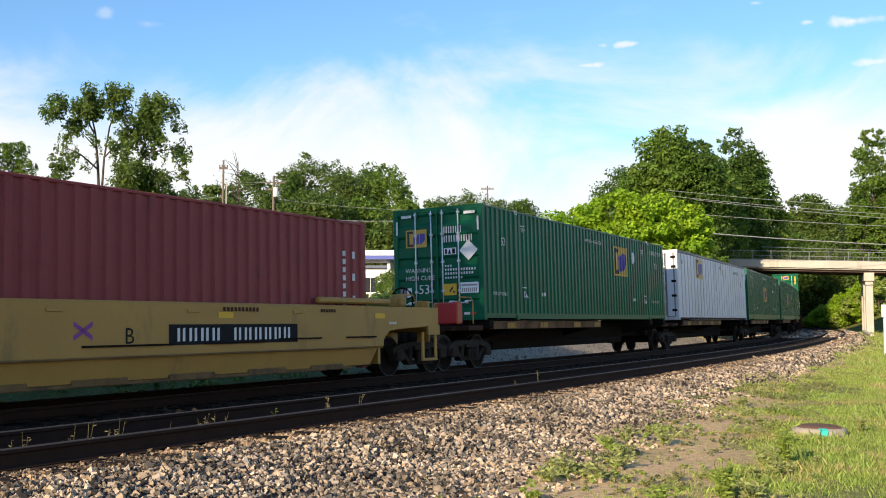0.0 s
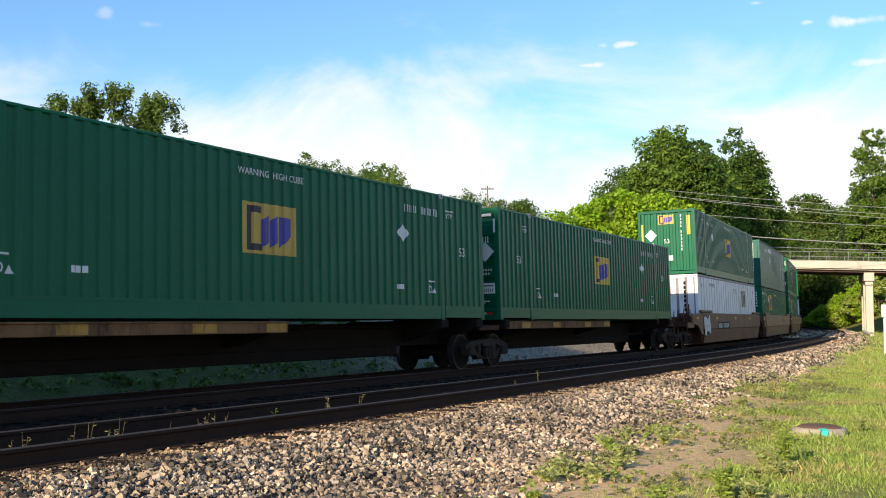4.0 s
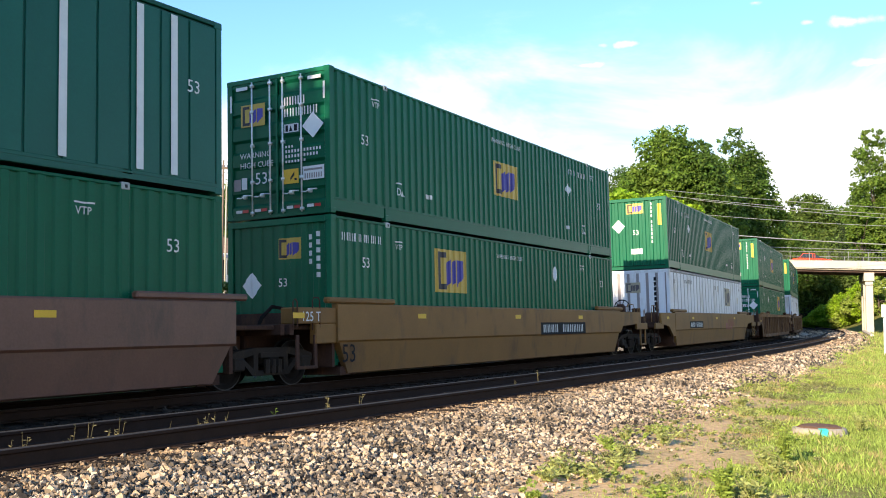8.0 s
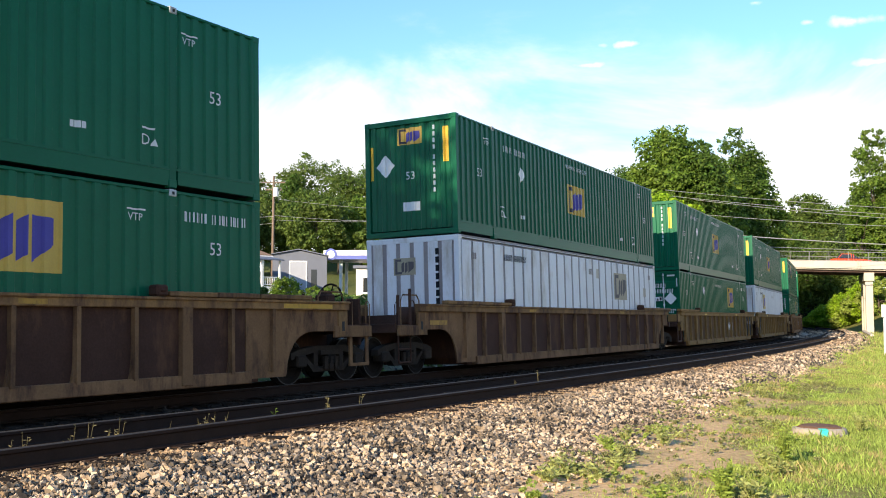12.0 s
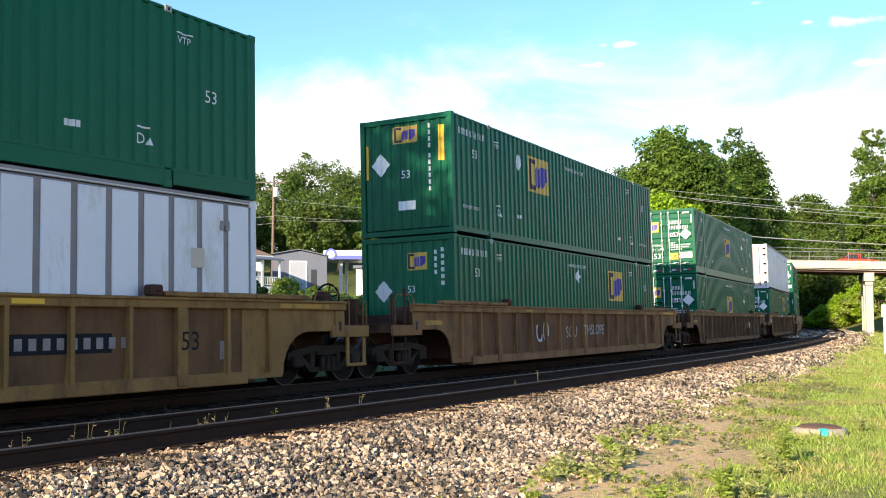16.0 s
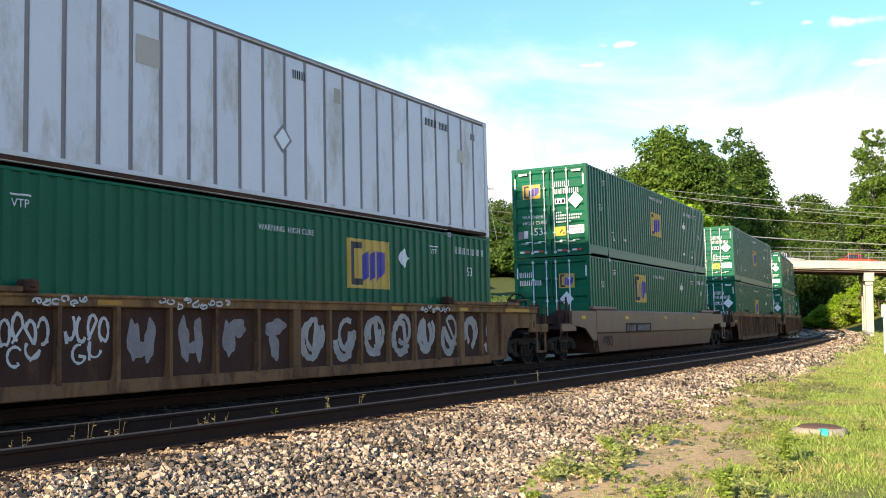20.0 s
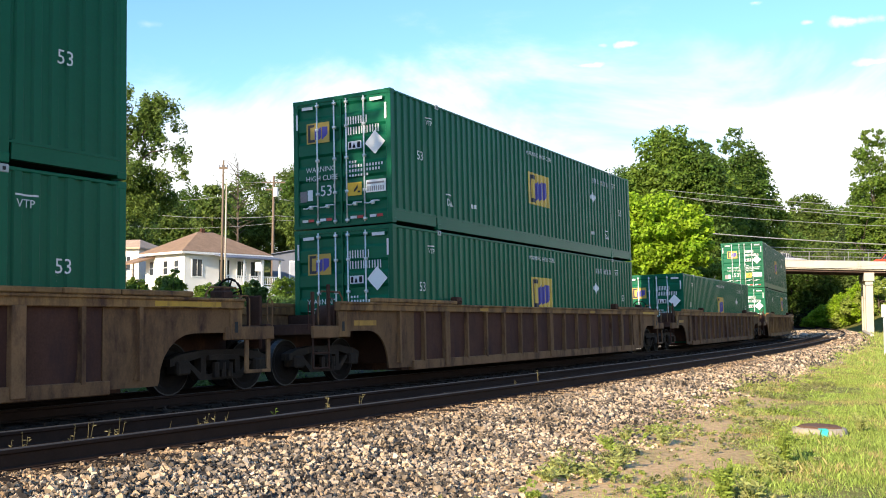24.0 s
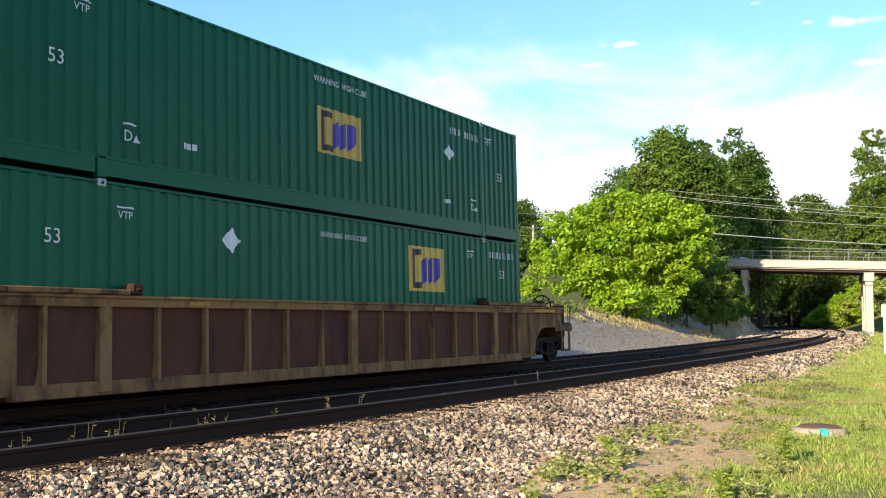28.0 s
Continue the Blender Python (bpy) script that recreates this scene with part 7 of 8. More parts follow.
def tree(name, label, x, y, base, height, blobs, n_leaves, leaf, material, seed, trunk_r=0.25, forks=7, clumps=90, trunks=((0, 0),), sag=0.0, hollow=0.45, group="", z=None):
    """blobs are relative to the foot of the tree, in metres."""
    zz = float(ground_z(np.array([x]), np.array([y]))[0]) if z is None else z
    t = thing(name, label, "tree", group, m=pose(x, y, zz - 0.15))
    me, cc = crown_mesh("crown", blobs, n_leaves, leaf, material, seed, clumps, sag, hollow)
    rng = random.Random(seed)
    bm = bmesh.new()
    mid = Vector(np.mean(cc, axis=0))
    for tx, ty in trunks:
        top = Vector((tx * 2.2 + mid.x * 0.5, ty * 2.2 + mid.y * 0.5, mid.z))
        pts = [Vector((tx, ty, -0.2)), Vector((tx * 1.2, ty * 1.2, mid.z * 0.35)), Vector((tx * 1.6 + mid.x * 0.2, ty * 1.6, mid.z * 0.7)), top]
        tube(bm, pts, [trunk_r * 1.25, trunk_r, trunk_r * 0.75, trunk_r * 0.4], 8)
        near = sorted(cc, key=lambda c: rng.random())[:forks]
        for c in near:
            k = rng.uniform(0.35, 0.95)
            st = pts[1].lerp(pts[3], k)
            e = Vector(c)
            m1 = st.lerp(e, 0.5) + Vector((0, 0, 0.08 * (e - st).length))
            tube(bm, [st, m1, e], [trunk_r * 0.42, trunk_r * 0.25, trunk_r * 0.07], 6)
    part("trunk", bm, BARK, t, "grey-brown trunk and limbs", True)
    put("crown", me, t, None, "leafy crown")
    return t


def at_px(px, depth):
    """Ground place in the direction of a picture column, at a depth."""
    return (px - 784) / 1758.3 * depth, depth


def height_at(py, depth):
    return 1.259 + (564.5 - py) / 1758.3 * depth


def dome(w, h, z0, n, seed, squash=0.8):
    """Blobs for a rounded uneven crown w wide, from z0 up to h."""
    rng = random.Random(seed)
    out = [(0, 0, (z0 + h) / 2, w * 0.40, w * 0.40, (h - z0) * 0.46, 4.0)]
    for i in range(n):
        a = 6.28 * i / n + rng.uniform(-0.4, 0.4)
        r = w * rng.uniform(0.24, 0.36)
        zc = rng.uniform(z0 + (h - z0) * 0.25, z0 + (h - z0) * 0.75)
        b = w * rng.uniform(0.13, 0.22)
        out.append((math.cos(a) * r, math.sin(a) * r, zc, b, b, b * squash * rng.uniform(0.8, 1.2), 1.0))
    b = w * 0.2
    out.append((rng.uniform(-0.1, 0.1) * w, 0, h - b * 0.6, b, b, b * 0.8, 0.8))
    return out


def simple_tree(label, px, depth, top_px, width_px, material, seed, leaves=9000, leaf=0.4, clumps=130, low=0.25, base=None, name="tree", group="woods", hollow=0.5):
    x, y = at_px(px, depth)
    g = float(ground_z(np.array([x]), np.array([y]))[0]) if base is None else base
    h = (height_at(top_px, depth) - g) * 1.05
    w = width_px / 1758.3 * depth * 1.12
    return tree(name, label, x, y, 0, h, dome(w, h, h * low, 9, seed), int(leaves * 2.1), leaf * 0.84, material, seed, trunk_r=0.012 * h, clumps=clumps * 2, hollow=hollow, group=group, z=g)


def build_trees():
    # the tall locust over the house
    d = 44.0
    k = d / 1758.3
    x, y = at_px(190, d)
    g = float(ground_z(np.array([x]), np.array([y]))[0])

    def bl(px, py, r, w=1.0, dy=0.0):
        return ((px - 190) * k, dy, height_at(py, d) - g + 0.25, r * k * 1.12, r * k * 0.95, r * k * 0.8, w)
    sprays = "95 205 18;110 190 20;125 215 18;135 180 22;150 200 18;165 175 20;180 190 18;100 235 12;120 240 14;92 270 10;110 285 10;128 275 12;140 290 10;98 255 10;150 240 10;145 262 8;205 172 18;222 170 20;245 175 20;268 178 18;290 180 16;310 190 14;215 200 20;240 205 24;265 205 22;290 212 18;308 215 12;230 235 22;255 235 20;205 225 14;280 240 14;215 262 18;238 262 20;190 250 14;175 258 12;260 262 14;300 255 16;318 265 14;325 285 14;310 300 14;322 312 10;295 285 10;205 285 14;225 290 16;235 310 22;258 312 22;280 325 20;245 335 24;222 335 20;270 345 24;295 345 16;205 330 12;160 318 8;196 310 10;240 365 24;270 372 22"
    shake = random.Random(31)
    blobs = []
    for row in sprays.split(";"):
        px, py, r = (float(v) for v in row.split())
        q = bl(px + 10 * max(0.0, 1 - abs(px - 80) / 110), py, r * 1.05, r * r / 300, shake.uniform(-1.3, 1.3))
        blobs.append((q[0], q[1], q[2], q[3] * 1.1, q[4] * 1.1, q[5] * 1.25, q[6]))
    t = thing("tree", "tall open-crowned locust tree with airy drooping foliage", "tree", "trees by the house", m=pose(x, y, g - 0.15))
    limbs = ((0.10, "176 500;172 400;170 345;166 290;160 235;150 195"), (0.075, "182 500;178 380;176 330;178 280;186 225;200 180"), (0.10, "186 500;190 420;206 350;219 290;215 240;225 185"), (0.05, "168 300;140 275;112 262"), (0.05, "164 262;130 225;98 205"), (0.05, "160 235;140 205;128 185"), (0.05, "223 300;262 268;308 262"), (0.05, "220 268;255 222;300 190"), (0.05, "224 330;262 318;312 305"), (0.04, "217 250;245 200;250 178"), (0.035, "178 280;195 255;205 225"), (0.035, "226 345;250 335;282 330"), (0.03, "166 285;150 300;136 290"))
    bm = bmesh.new()
    for r0, row in limbs:
        pts = [tuple(float(v) for v in q.split()) for q in row.split(";")]
        lean = shake.uniform(-0.9, 0.9)
        path = [((px - 190) * k, lean * i / len(pts), height_at(py, d) - g + 0.15) for i, (px, py) in enumerate(pts)]
        tube(bm, path, [r0 * (1.0 - 0.72 * i / (len(pts) - 1)) for i in range(len(pts))], 6)
    part("trunk", bm, BARK, t, "grey-brown trunks and limbs", True)
    me, _cc = crown_mesh("crown", blobs, 30000, 0.125, LEAF_LOCUST, 31, 900, sag=0.38, hollow=0.0)
    put("crown", me, t, None, "airy drooping crown")
    # trees and scrub to its side
    for i, (px, dep, top, w, lv, ma) in enumerate(((12, 92, 258, 110, 9000, LEAF_MID), (92, 94, 284, 90, 8000, LEAF_LOCUST), (-60, 90, 230, 120, 7000, LEAF_MID), (60, 96, 330, 130, 8000, LEAF_OLIVE), (160, 105, 350, 110, 7000, LEAF_OLIVE), (235, 110, 360, 90, 6000, LEAF_OLIVE), (40, 90, 380, 110, 6800, LEAF_MID), (118, 92, 372, 70, 6000, LEAF_OLIVE), (95, 91, 320, 80, 6800, LEAF_MID), (215, 96, 335, 120, 9000, LEAF_OLIVE), (-150, 40, 250, 150, 4000, LEAF_MID))):
        simple_tree("leafy tree among the scrub by the fence", px, dep, top, w, ma, 40 + i, lv, 0.27, 110, 0.18, group="trees by the house", hollow=0.4)
    # far woods behind the houses
    woods = ((330, 150, 338, 90, LEAF_DARK), (375, 120, 335, 70, LEAF_OLIVE), (440, 140, 310, 110, LEAF_OLIVE), (520, 150, 318, 70, LEAF_DARK), (545, 165, 283, 110, LEAF_OLIVE), (600, 150, 297, 120, LEAF_OLIVE), (650, 170, 296, 90, LEAF_DARK), (690, 150, 297, 95, LEAF_MID), (720, 140, 340, 60, LEAF_MID), (560, 125, 345, 120, LEAF_OLIVE), (640, 130, 355, 110, LEAF_MID), (480, 130, 350, 90, LEAF_OLIVE), (400, 128, 362, 100, LEAF_OLIVE), (300, 130, 360, 110, LEAF_OLIVE))
    for i, (px, dep, top, w, ma) in enumerate(woods):
        simple_tree("rounded tree in the woods behind the houses", px, dep, top, w, ma, 70 + i, 6500, 0.42, 150, 0.12)
    hills = ((770, 250, 358, 90, LEAF_DARK), (830, 260, 345, 110, LEAF_DARK), (880, 240, 362, 80, LEAF_OLIVE), (925, 250, 356, 75, LEAF_DARK), (800, 200, 392, 90, LEAF_OLIVE), (870, 190, 400, 100, LEAF_DARK), (740, 170, 380, 90, LEAF_OLIVE), (930, 180, 410, 80, LEAF_DARK), (770, 130, 425, 110, LEAF_OLIVE), (880, 120, 436, 120, LEAF_DARK), (690, 120, 400, 90, LEAF_OLIVE))
    for i, (px, dep, top, w, ma) in enumerate(hills):
        simple_tree("dark tree on the wooded hill", px, dep, top, w * 1.1, ma, 100 + i, 11000, 0.55, 200, 0.08)
    # bright lime-green tree by the cut bank
    d = 76.0
    k = d / 1758.3
    x, y = at_px(1105, d)
    g = float(ground_z(np.array([x]), np.array([y]))[0])

    def bl2(px, py, r, w=1.0, dy=0.0):
        return ((px - 1105) * k, dy, height_at(py, d) - g, r * k * 1.22, r * k * 1.22, r * k * 1.1, w)
    blobs = [bl2(1085, 400, 58, 1.4), bl2(1020, 430, 52, 1.3), bl2(1165, 415, 58, 1.4), bl2(1100, 470, 70, 1.6), bl2(990, 470, 38), bl2(1195, 460, 42), bl2(1040, 490, 46), bl2(1150, 490, 50), bl2(1100, 380, 40), bl2(1205, 395, 40), bl2(1225, 430, 30), bl2(975, 440, 28), bl2(1090, 520, 40), bl2(1130, 370, 30), bl2(1045, 395, 36)]
    tree("tree", "broad bright lime-green tree leafy to the ground", x, y, 0, 9, blobs, 52000, 0.30, LEAF_LIME, 131, 0.2, 10, 300, hollow=0.72, group="trees by the bridge")
    for i, (px, dep, top, w, ma, lv) in enumerate(((1258, 88, 436, 70, LEAF_MID, 5000), (1215, 86, 462, 80, LEAF_MID, 5000), (1285, 97, 478, 60, LEAF_MID, 4000), (935, 66, 488, 40, LEAF_LIME, 1600))):
        simple_tree("dark bushy tree at the top of the bank", px, dep, top, w, ma, 140 + i, lv, 0.28, 90, 0.05, group="trees by the bridge")
    # big dark trees behind
    # the last four stand hidden, added to shade the wood past the bridge
    for i, (px, d, top, w, lv) in enumerate(((1110, 124, 300, 130, 9000), (1175, 104, 236, 150, 15000), (1236, 103, 262, 120, 12000), (1310, 124, 244, 105, 11000), (1345, 130, 290, 90, 9000), (1280, 124, 330, 160, 10000), (1180, 108, 340, 200, 11000), (1250, 115, 284, 130, 12000), (1206, 112, 270, 130, 12000), (1302, 131, 290, 110, 11000), (1268, 119, 380, 130, 9000))):
        simple_tree("tall dark-leaved tree behind the bridge", px, d, top, w, (LEAF_DARK, LEAF_MID, LEAF_DARK)[i % 3], 150 + i, lv, 0.42, 210, 0.15, group="trees by the bridge")
    for i, (px, dep, top, w, lv, ma) in enumerate(((1438, 185, 358, 140, 26000, LEAF_OLIVE), (1395, 190, 386, 84, 14000, LEAF_OLIVE), (1490, 187, 374, 110, 18000, LEAF_MID), (1400, 170, 420, 90, 5000, LEAF_DARK), (1470, 168, 425, 110, 5000, LEAF_OLIVE), (1330, 165, 415, 100, 6000, LEAF_DARK))):
        simple_tree("rounded olive-green tree beyond the bridge", px, dep, top, w, ma, 160 + i, lv, 0.55, 330, 0.12, group="trees by the bridge")
    for i, (px, dep, top, w, lv) in enumerate(((1553, 150, 240, 90, 9500), (1600, 152, 280, 110, 8000), (1572, 148, 350, 110, 9000), (1528, 146, 330, 60, 4500), (1640, 150, 240, 120, 6000))):
        simple_tree("tall mid-green tree beside the road", px, dep, top, w, LEAF_MID, 170 + i, lv, 0.45, 150, 0.12, group="trees by the bridge")
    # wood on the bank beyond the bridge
    for i, (s, o, h, w, ma, lv) in enumerate(((146, -9.5, 3.2, 7, LEAF_FRESH, 7000), (139, -9.2, 2.6, 6, LEAF_FRESH, 6000), (133, -10.5, 4.0, 7, LEAF_FRESH, 6000), (128, -12, 5.0, 6, LEAF_FRESH, 6000), (150, 9, 13, 12, LEAF_SHADED, 5200), (138, 8.5, 11, 10, LEAF_SHADED, 5200), (128, 9.5, 9, 9, LEAF_SHADED, 5200), (165, 7, 14, 12, LEAF_SHADED, 5200), (182, 10, 15, 14, LEAF_SHADED, 5200), (196, 9, 16, 14, LEAF_SHADED, 5200), (170, -15, 13, 12, LEAF_SHADED, 5000), (186, -12, 15, 13, LEAF_SHADED, 5000))):
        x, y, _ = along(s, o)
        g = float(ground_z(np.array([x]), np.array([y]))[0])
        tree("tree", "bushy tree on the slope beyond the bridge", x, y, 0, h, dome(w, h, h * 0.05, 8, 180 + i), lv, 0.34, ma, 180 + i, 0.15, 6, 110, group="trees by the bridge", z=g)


    # lime leaf colour stands in for sunlight on these bushes
    for i, (px, dep, top, w) in enumerate(((1442, 150, 552, 46), (1462, 148, 540, 50), (1484, 145, 524, 50), (1506, 141, 508, 50), (1522, 136, 500, 40))):
        simple_tree("bush on the slope under the bridge, leaves coloured as sunlit", px, dep, top, w, LEAF_LIME, 300 + i, 3600, 0.3, 90, 0.02, name="bush", group="trees by the bridge")
    for i, (s, o, h, w) in enumerate(((84, 7.0, 2.6, 4.0), (91, 5.6, 2.4, 3.6), (97, 5.0, 2.6, 3.6), (103, 4.9, 2.8, 4.0), (109, 5.2, 3.2, 4.5))):
        x, y, _ = along(s, o)
        g = float(ground_z(np.array([x]), np.array([y]))[0])
        tree("bush", "dull green shrub at the foot of the bank", x, y, 0, h, dome(w, h, 0.05, 7, 330 + i), 4200, 0.24, LEAF_DARK, 330 + i, 0.05, 6, 120, group="trees by the bridge", z=g)
    for i, (px, dep, top, w) in enumerate(((128, 27, 486, 34), (158, 27.5, 478, 40), (292, 25.5, 492, 36), (306, 25, 476, 40), (396, 28, 494, 44), (232, 26, 500, 36), (452, 30, 490, 46))):
        simple_tree("ragged green bush on the far bank", px, dep, top, w, (LEAF_WEED, LEAF_MID)[i % 2], 340 + i, 2600, 0.10, 60, 0.015, name="bush", group="bushes on the bank")
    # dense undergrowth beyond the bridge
    # leaf colour carries the shade under and past the bridge
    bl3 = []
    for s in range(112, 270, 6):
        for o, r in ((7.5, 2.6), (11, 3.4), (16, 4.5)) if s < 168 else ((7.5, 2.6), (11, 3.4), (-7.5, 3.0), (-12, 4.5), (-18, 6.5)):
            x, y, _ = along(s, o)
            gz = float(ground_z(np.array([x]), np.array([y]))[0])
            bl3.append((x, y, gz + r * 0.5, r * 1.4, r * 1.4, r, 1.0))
    me, _ = crown_mesh("undergrowth", bl3, 52000, 0.55, LEAF_SHADED, 77, 760, hollow=0.3)
    tagged(new("undergrowth", me), "dense undergrowth beyond the bridge, shade held in its leaf colour", "undergrowth", kind="stuff")
    # more bushes that close the view under the bridge, and unseen tall trees added out to the west to shade the train
    for i, (s, o, h, w, ma, lv) in enumerate(((124, 8, 5, 7, LEAF_SHADED, 5000), (133, 6.6, 5, 6, LEAF_SHADED, 5000), (144, 6.4, 6, 7, LEAF_SHADED, 5000), (156, 6.4, 7, 7, LEAF_SHADED, 5000), (168, 7, 8, 8, LEAF_SHADED, 5000), (210, 6, 12, 14, LEAF_SHADED, 6000), (120, 13, 7, 8, LEAF_SHADED, 5000), (-24, 6.2, 18.3, 13, LEAF_MID, 20000), (-19, 4.8, 13, 10.5, LEAF_MID, 16000), (-37, 9.5, 17, 11, LEAF_MID, 12000), (-52, 12.5, 18, 12, LEAF_MID, 12000))):
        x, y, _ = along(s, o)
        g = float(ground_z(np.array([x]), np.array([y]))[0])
        tree("tree", "unseen tall tree added to shade the train" if s < 0 else "bushy tree beside the line", x, y, 0, h, dome(w, h, h * 0.03 if s > 0 else h * (0.35 if h > 14 else 0.46), 8, 240 + i), lv, 0.34, ma, 240 + i, 0.15, 6, 160 if s > 0 else 320, group="trees by the line", z=g)


build_trees()
build_bank_cover()
build_low_plants()


# ---- the road bridge ----
PIER_R, PIER_L = Vector((45.9, 106.9)), Vector((33.55, 111.25))
ACROSS = (PIER_L - PIER_R).normalized()


def bridge_pose(w, z=0.0):
    """w metres along the bridge from the right pier, leftwards; local x runs along the bridge to the right."""
    p = PIER_R + ACROSS * w
    return pose(p.x, p.y, z, 0, 0, math.degrees(math.atan2(-ACROSS.y, -ACROSS.x)))


def deck_z(w):
    return 7.62 + 0.036 * w


def build_bridge():
    b = thing("road_bridge", "concrete road bridge on square piers over the tracks", "bridge", kind="structure")
    w0, w1 = -30.0, 17.0
    n = 24

    def strip(y0, y1, z0, z1, name, material, label=""):
        bm = bmesh.new()
        rows = []
        for i in range(n + 1):
            w = w0 + (w1 - w0) * i / n
            m = bridge_pose(w, deck_z(w))
            rows.append([bm.verts.new(m @ Vector((0, y, z))) for y, z in ((y0, z0), (y0, z1), (y1, z1), (y1, z0))])
        for r0, r1 in zip(rows, rows[1:]):
            for k in range(4):
                bm.faces.new((r0[k], r0[(k + 1) % 4], r1[(k + 1) % 4], r1[k]))
        bm.faces.new(rows[0])
        bm.faces.new(rows[-1][::-1])
        part(name, bm, material, b, label)
    strip(0.0, 9.0, -0.80, -0.62, "deck", ASPHALT, "asphalt roadway")
    strip(-0.15, 0.15, -0.92, -0.12, "parapet", CONCRETE, "pale concrete fascia and parapet")
    strip(0.10, 0.50, -1.06, -0.97, "ledge", CONCRETE, "pale concrete ledge under the fascia")
    strip(8.85, 9.15, -0.92, -0.12, "parapet", CONCRETE, "pale concrete fascia and parapet")
    for y in (0.55, 3.0, 6.0, 8.5):
        strip(y, y + 0.35, -1.28, -0.80, "girder", GIRDER, "dark steel girder")
    # piers with caps
    for p, half in ((0.0, 0.38), (12.9, 0.22)):
        for y in (0.9, 4.4, 7.9):
            m = bridge_pose(p)
            g = -0.6
            top = deck_z(p) - 2.2
            bm = bmesh.new()
            box(bm, -half, half, y - half, y + half, g, top, 0.03)
            bm.transform(m)
            part("pier", bm, CONCRETE, b, "square concrete pier")
        bm = bmesh.new()
        box(bm, -half - 0.14, half + 0.14, 0.3, 8.7, deck_z(p) - 2.2, deck_z(p) - 1.29, 0.03)
        bm.transform(bridge_pose(p))
        part("pier_cap", bm, CONCRETE, b, "concrete pier cap")
    bm = bmesh.new()
    box(bm, -0.8, 0.8, -0.2, 9.2, 3.0, deck_z(16) - 0.5, 0.03)
    bm.transform(bridge_pose(16.6))
    part("abutment", bm, CONCRETE, b, "concrete abutment")
    # railing
    post = shared("rail_post", lambda: bm_mesh("railing_post", tube(bmesh.new(), [(0, 0, 0), (0, 0, 1.05)], 0.035, 6), FENCE))
    mesh_panel = shared("mesh_panel", lambda: bm_mesh("railing_bars", railing_bars(), FENCE))
    w = w0
    while w < w1 - 2:
        put("railing_post", post, b, bridge_pose(w, deck_z(w) - 0.12))
        put("railing_bars", mesh_panel, b, bridge_pose(w + 2.0, deck_z(w + 1.0) - 0.12) @ pose(0, 0, 0, 0, 2.06, 0))
        put("railing_post", post, b, bridge_pose(w, deck_z(w) - 0.12) @ pose(0, 8.9, 0))
        put("railing_bars", mesh_panel, b, bridge_pose(w + 2.0, deck_z(w + 1.0) - 0.12) @ pose(0, 8.9, 0, 0, 2.06, 0))
        w += 2.0


def railing_bars():
    bm = bmesh.new()
    for z in (0.08, 1.03):
        tube(bm, [(0, 0, z), (2.0, 0, z)], 0.028, 6)
    for k in range(1, 13):
        tube(bm, [(k * 2 / 13, 0, 0.08), (k * 2 / 13, 0, 1.03)], 0.004, 4)
    return bm


build_bridge()


def car_body(bm, l, w):
    o = [(-l / 2, 0.30), (-l / 2, 0.72), (-l / 2 + 0.15, 0.86), (-l / 2 + 0.95, 0.92), (l / 2 - 1.25, 0.90), (l / 2 - 0.2, 0.78), (l / 2, 0.62), (l / 2, 0.30)]
    prism(bm, o, "y", -w / 2, w / 2)
    bmesh.ops.bevel(bm, geom=bm.edges[:], offset=0.05, segments=2, affect="EDGES")
    return bm


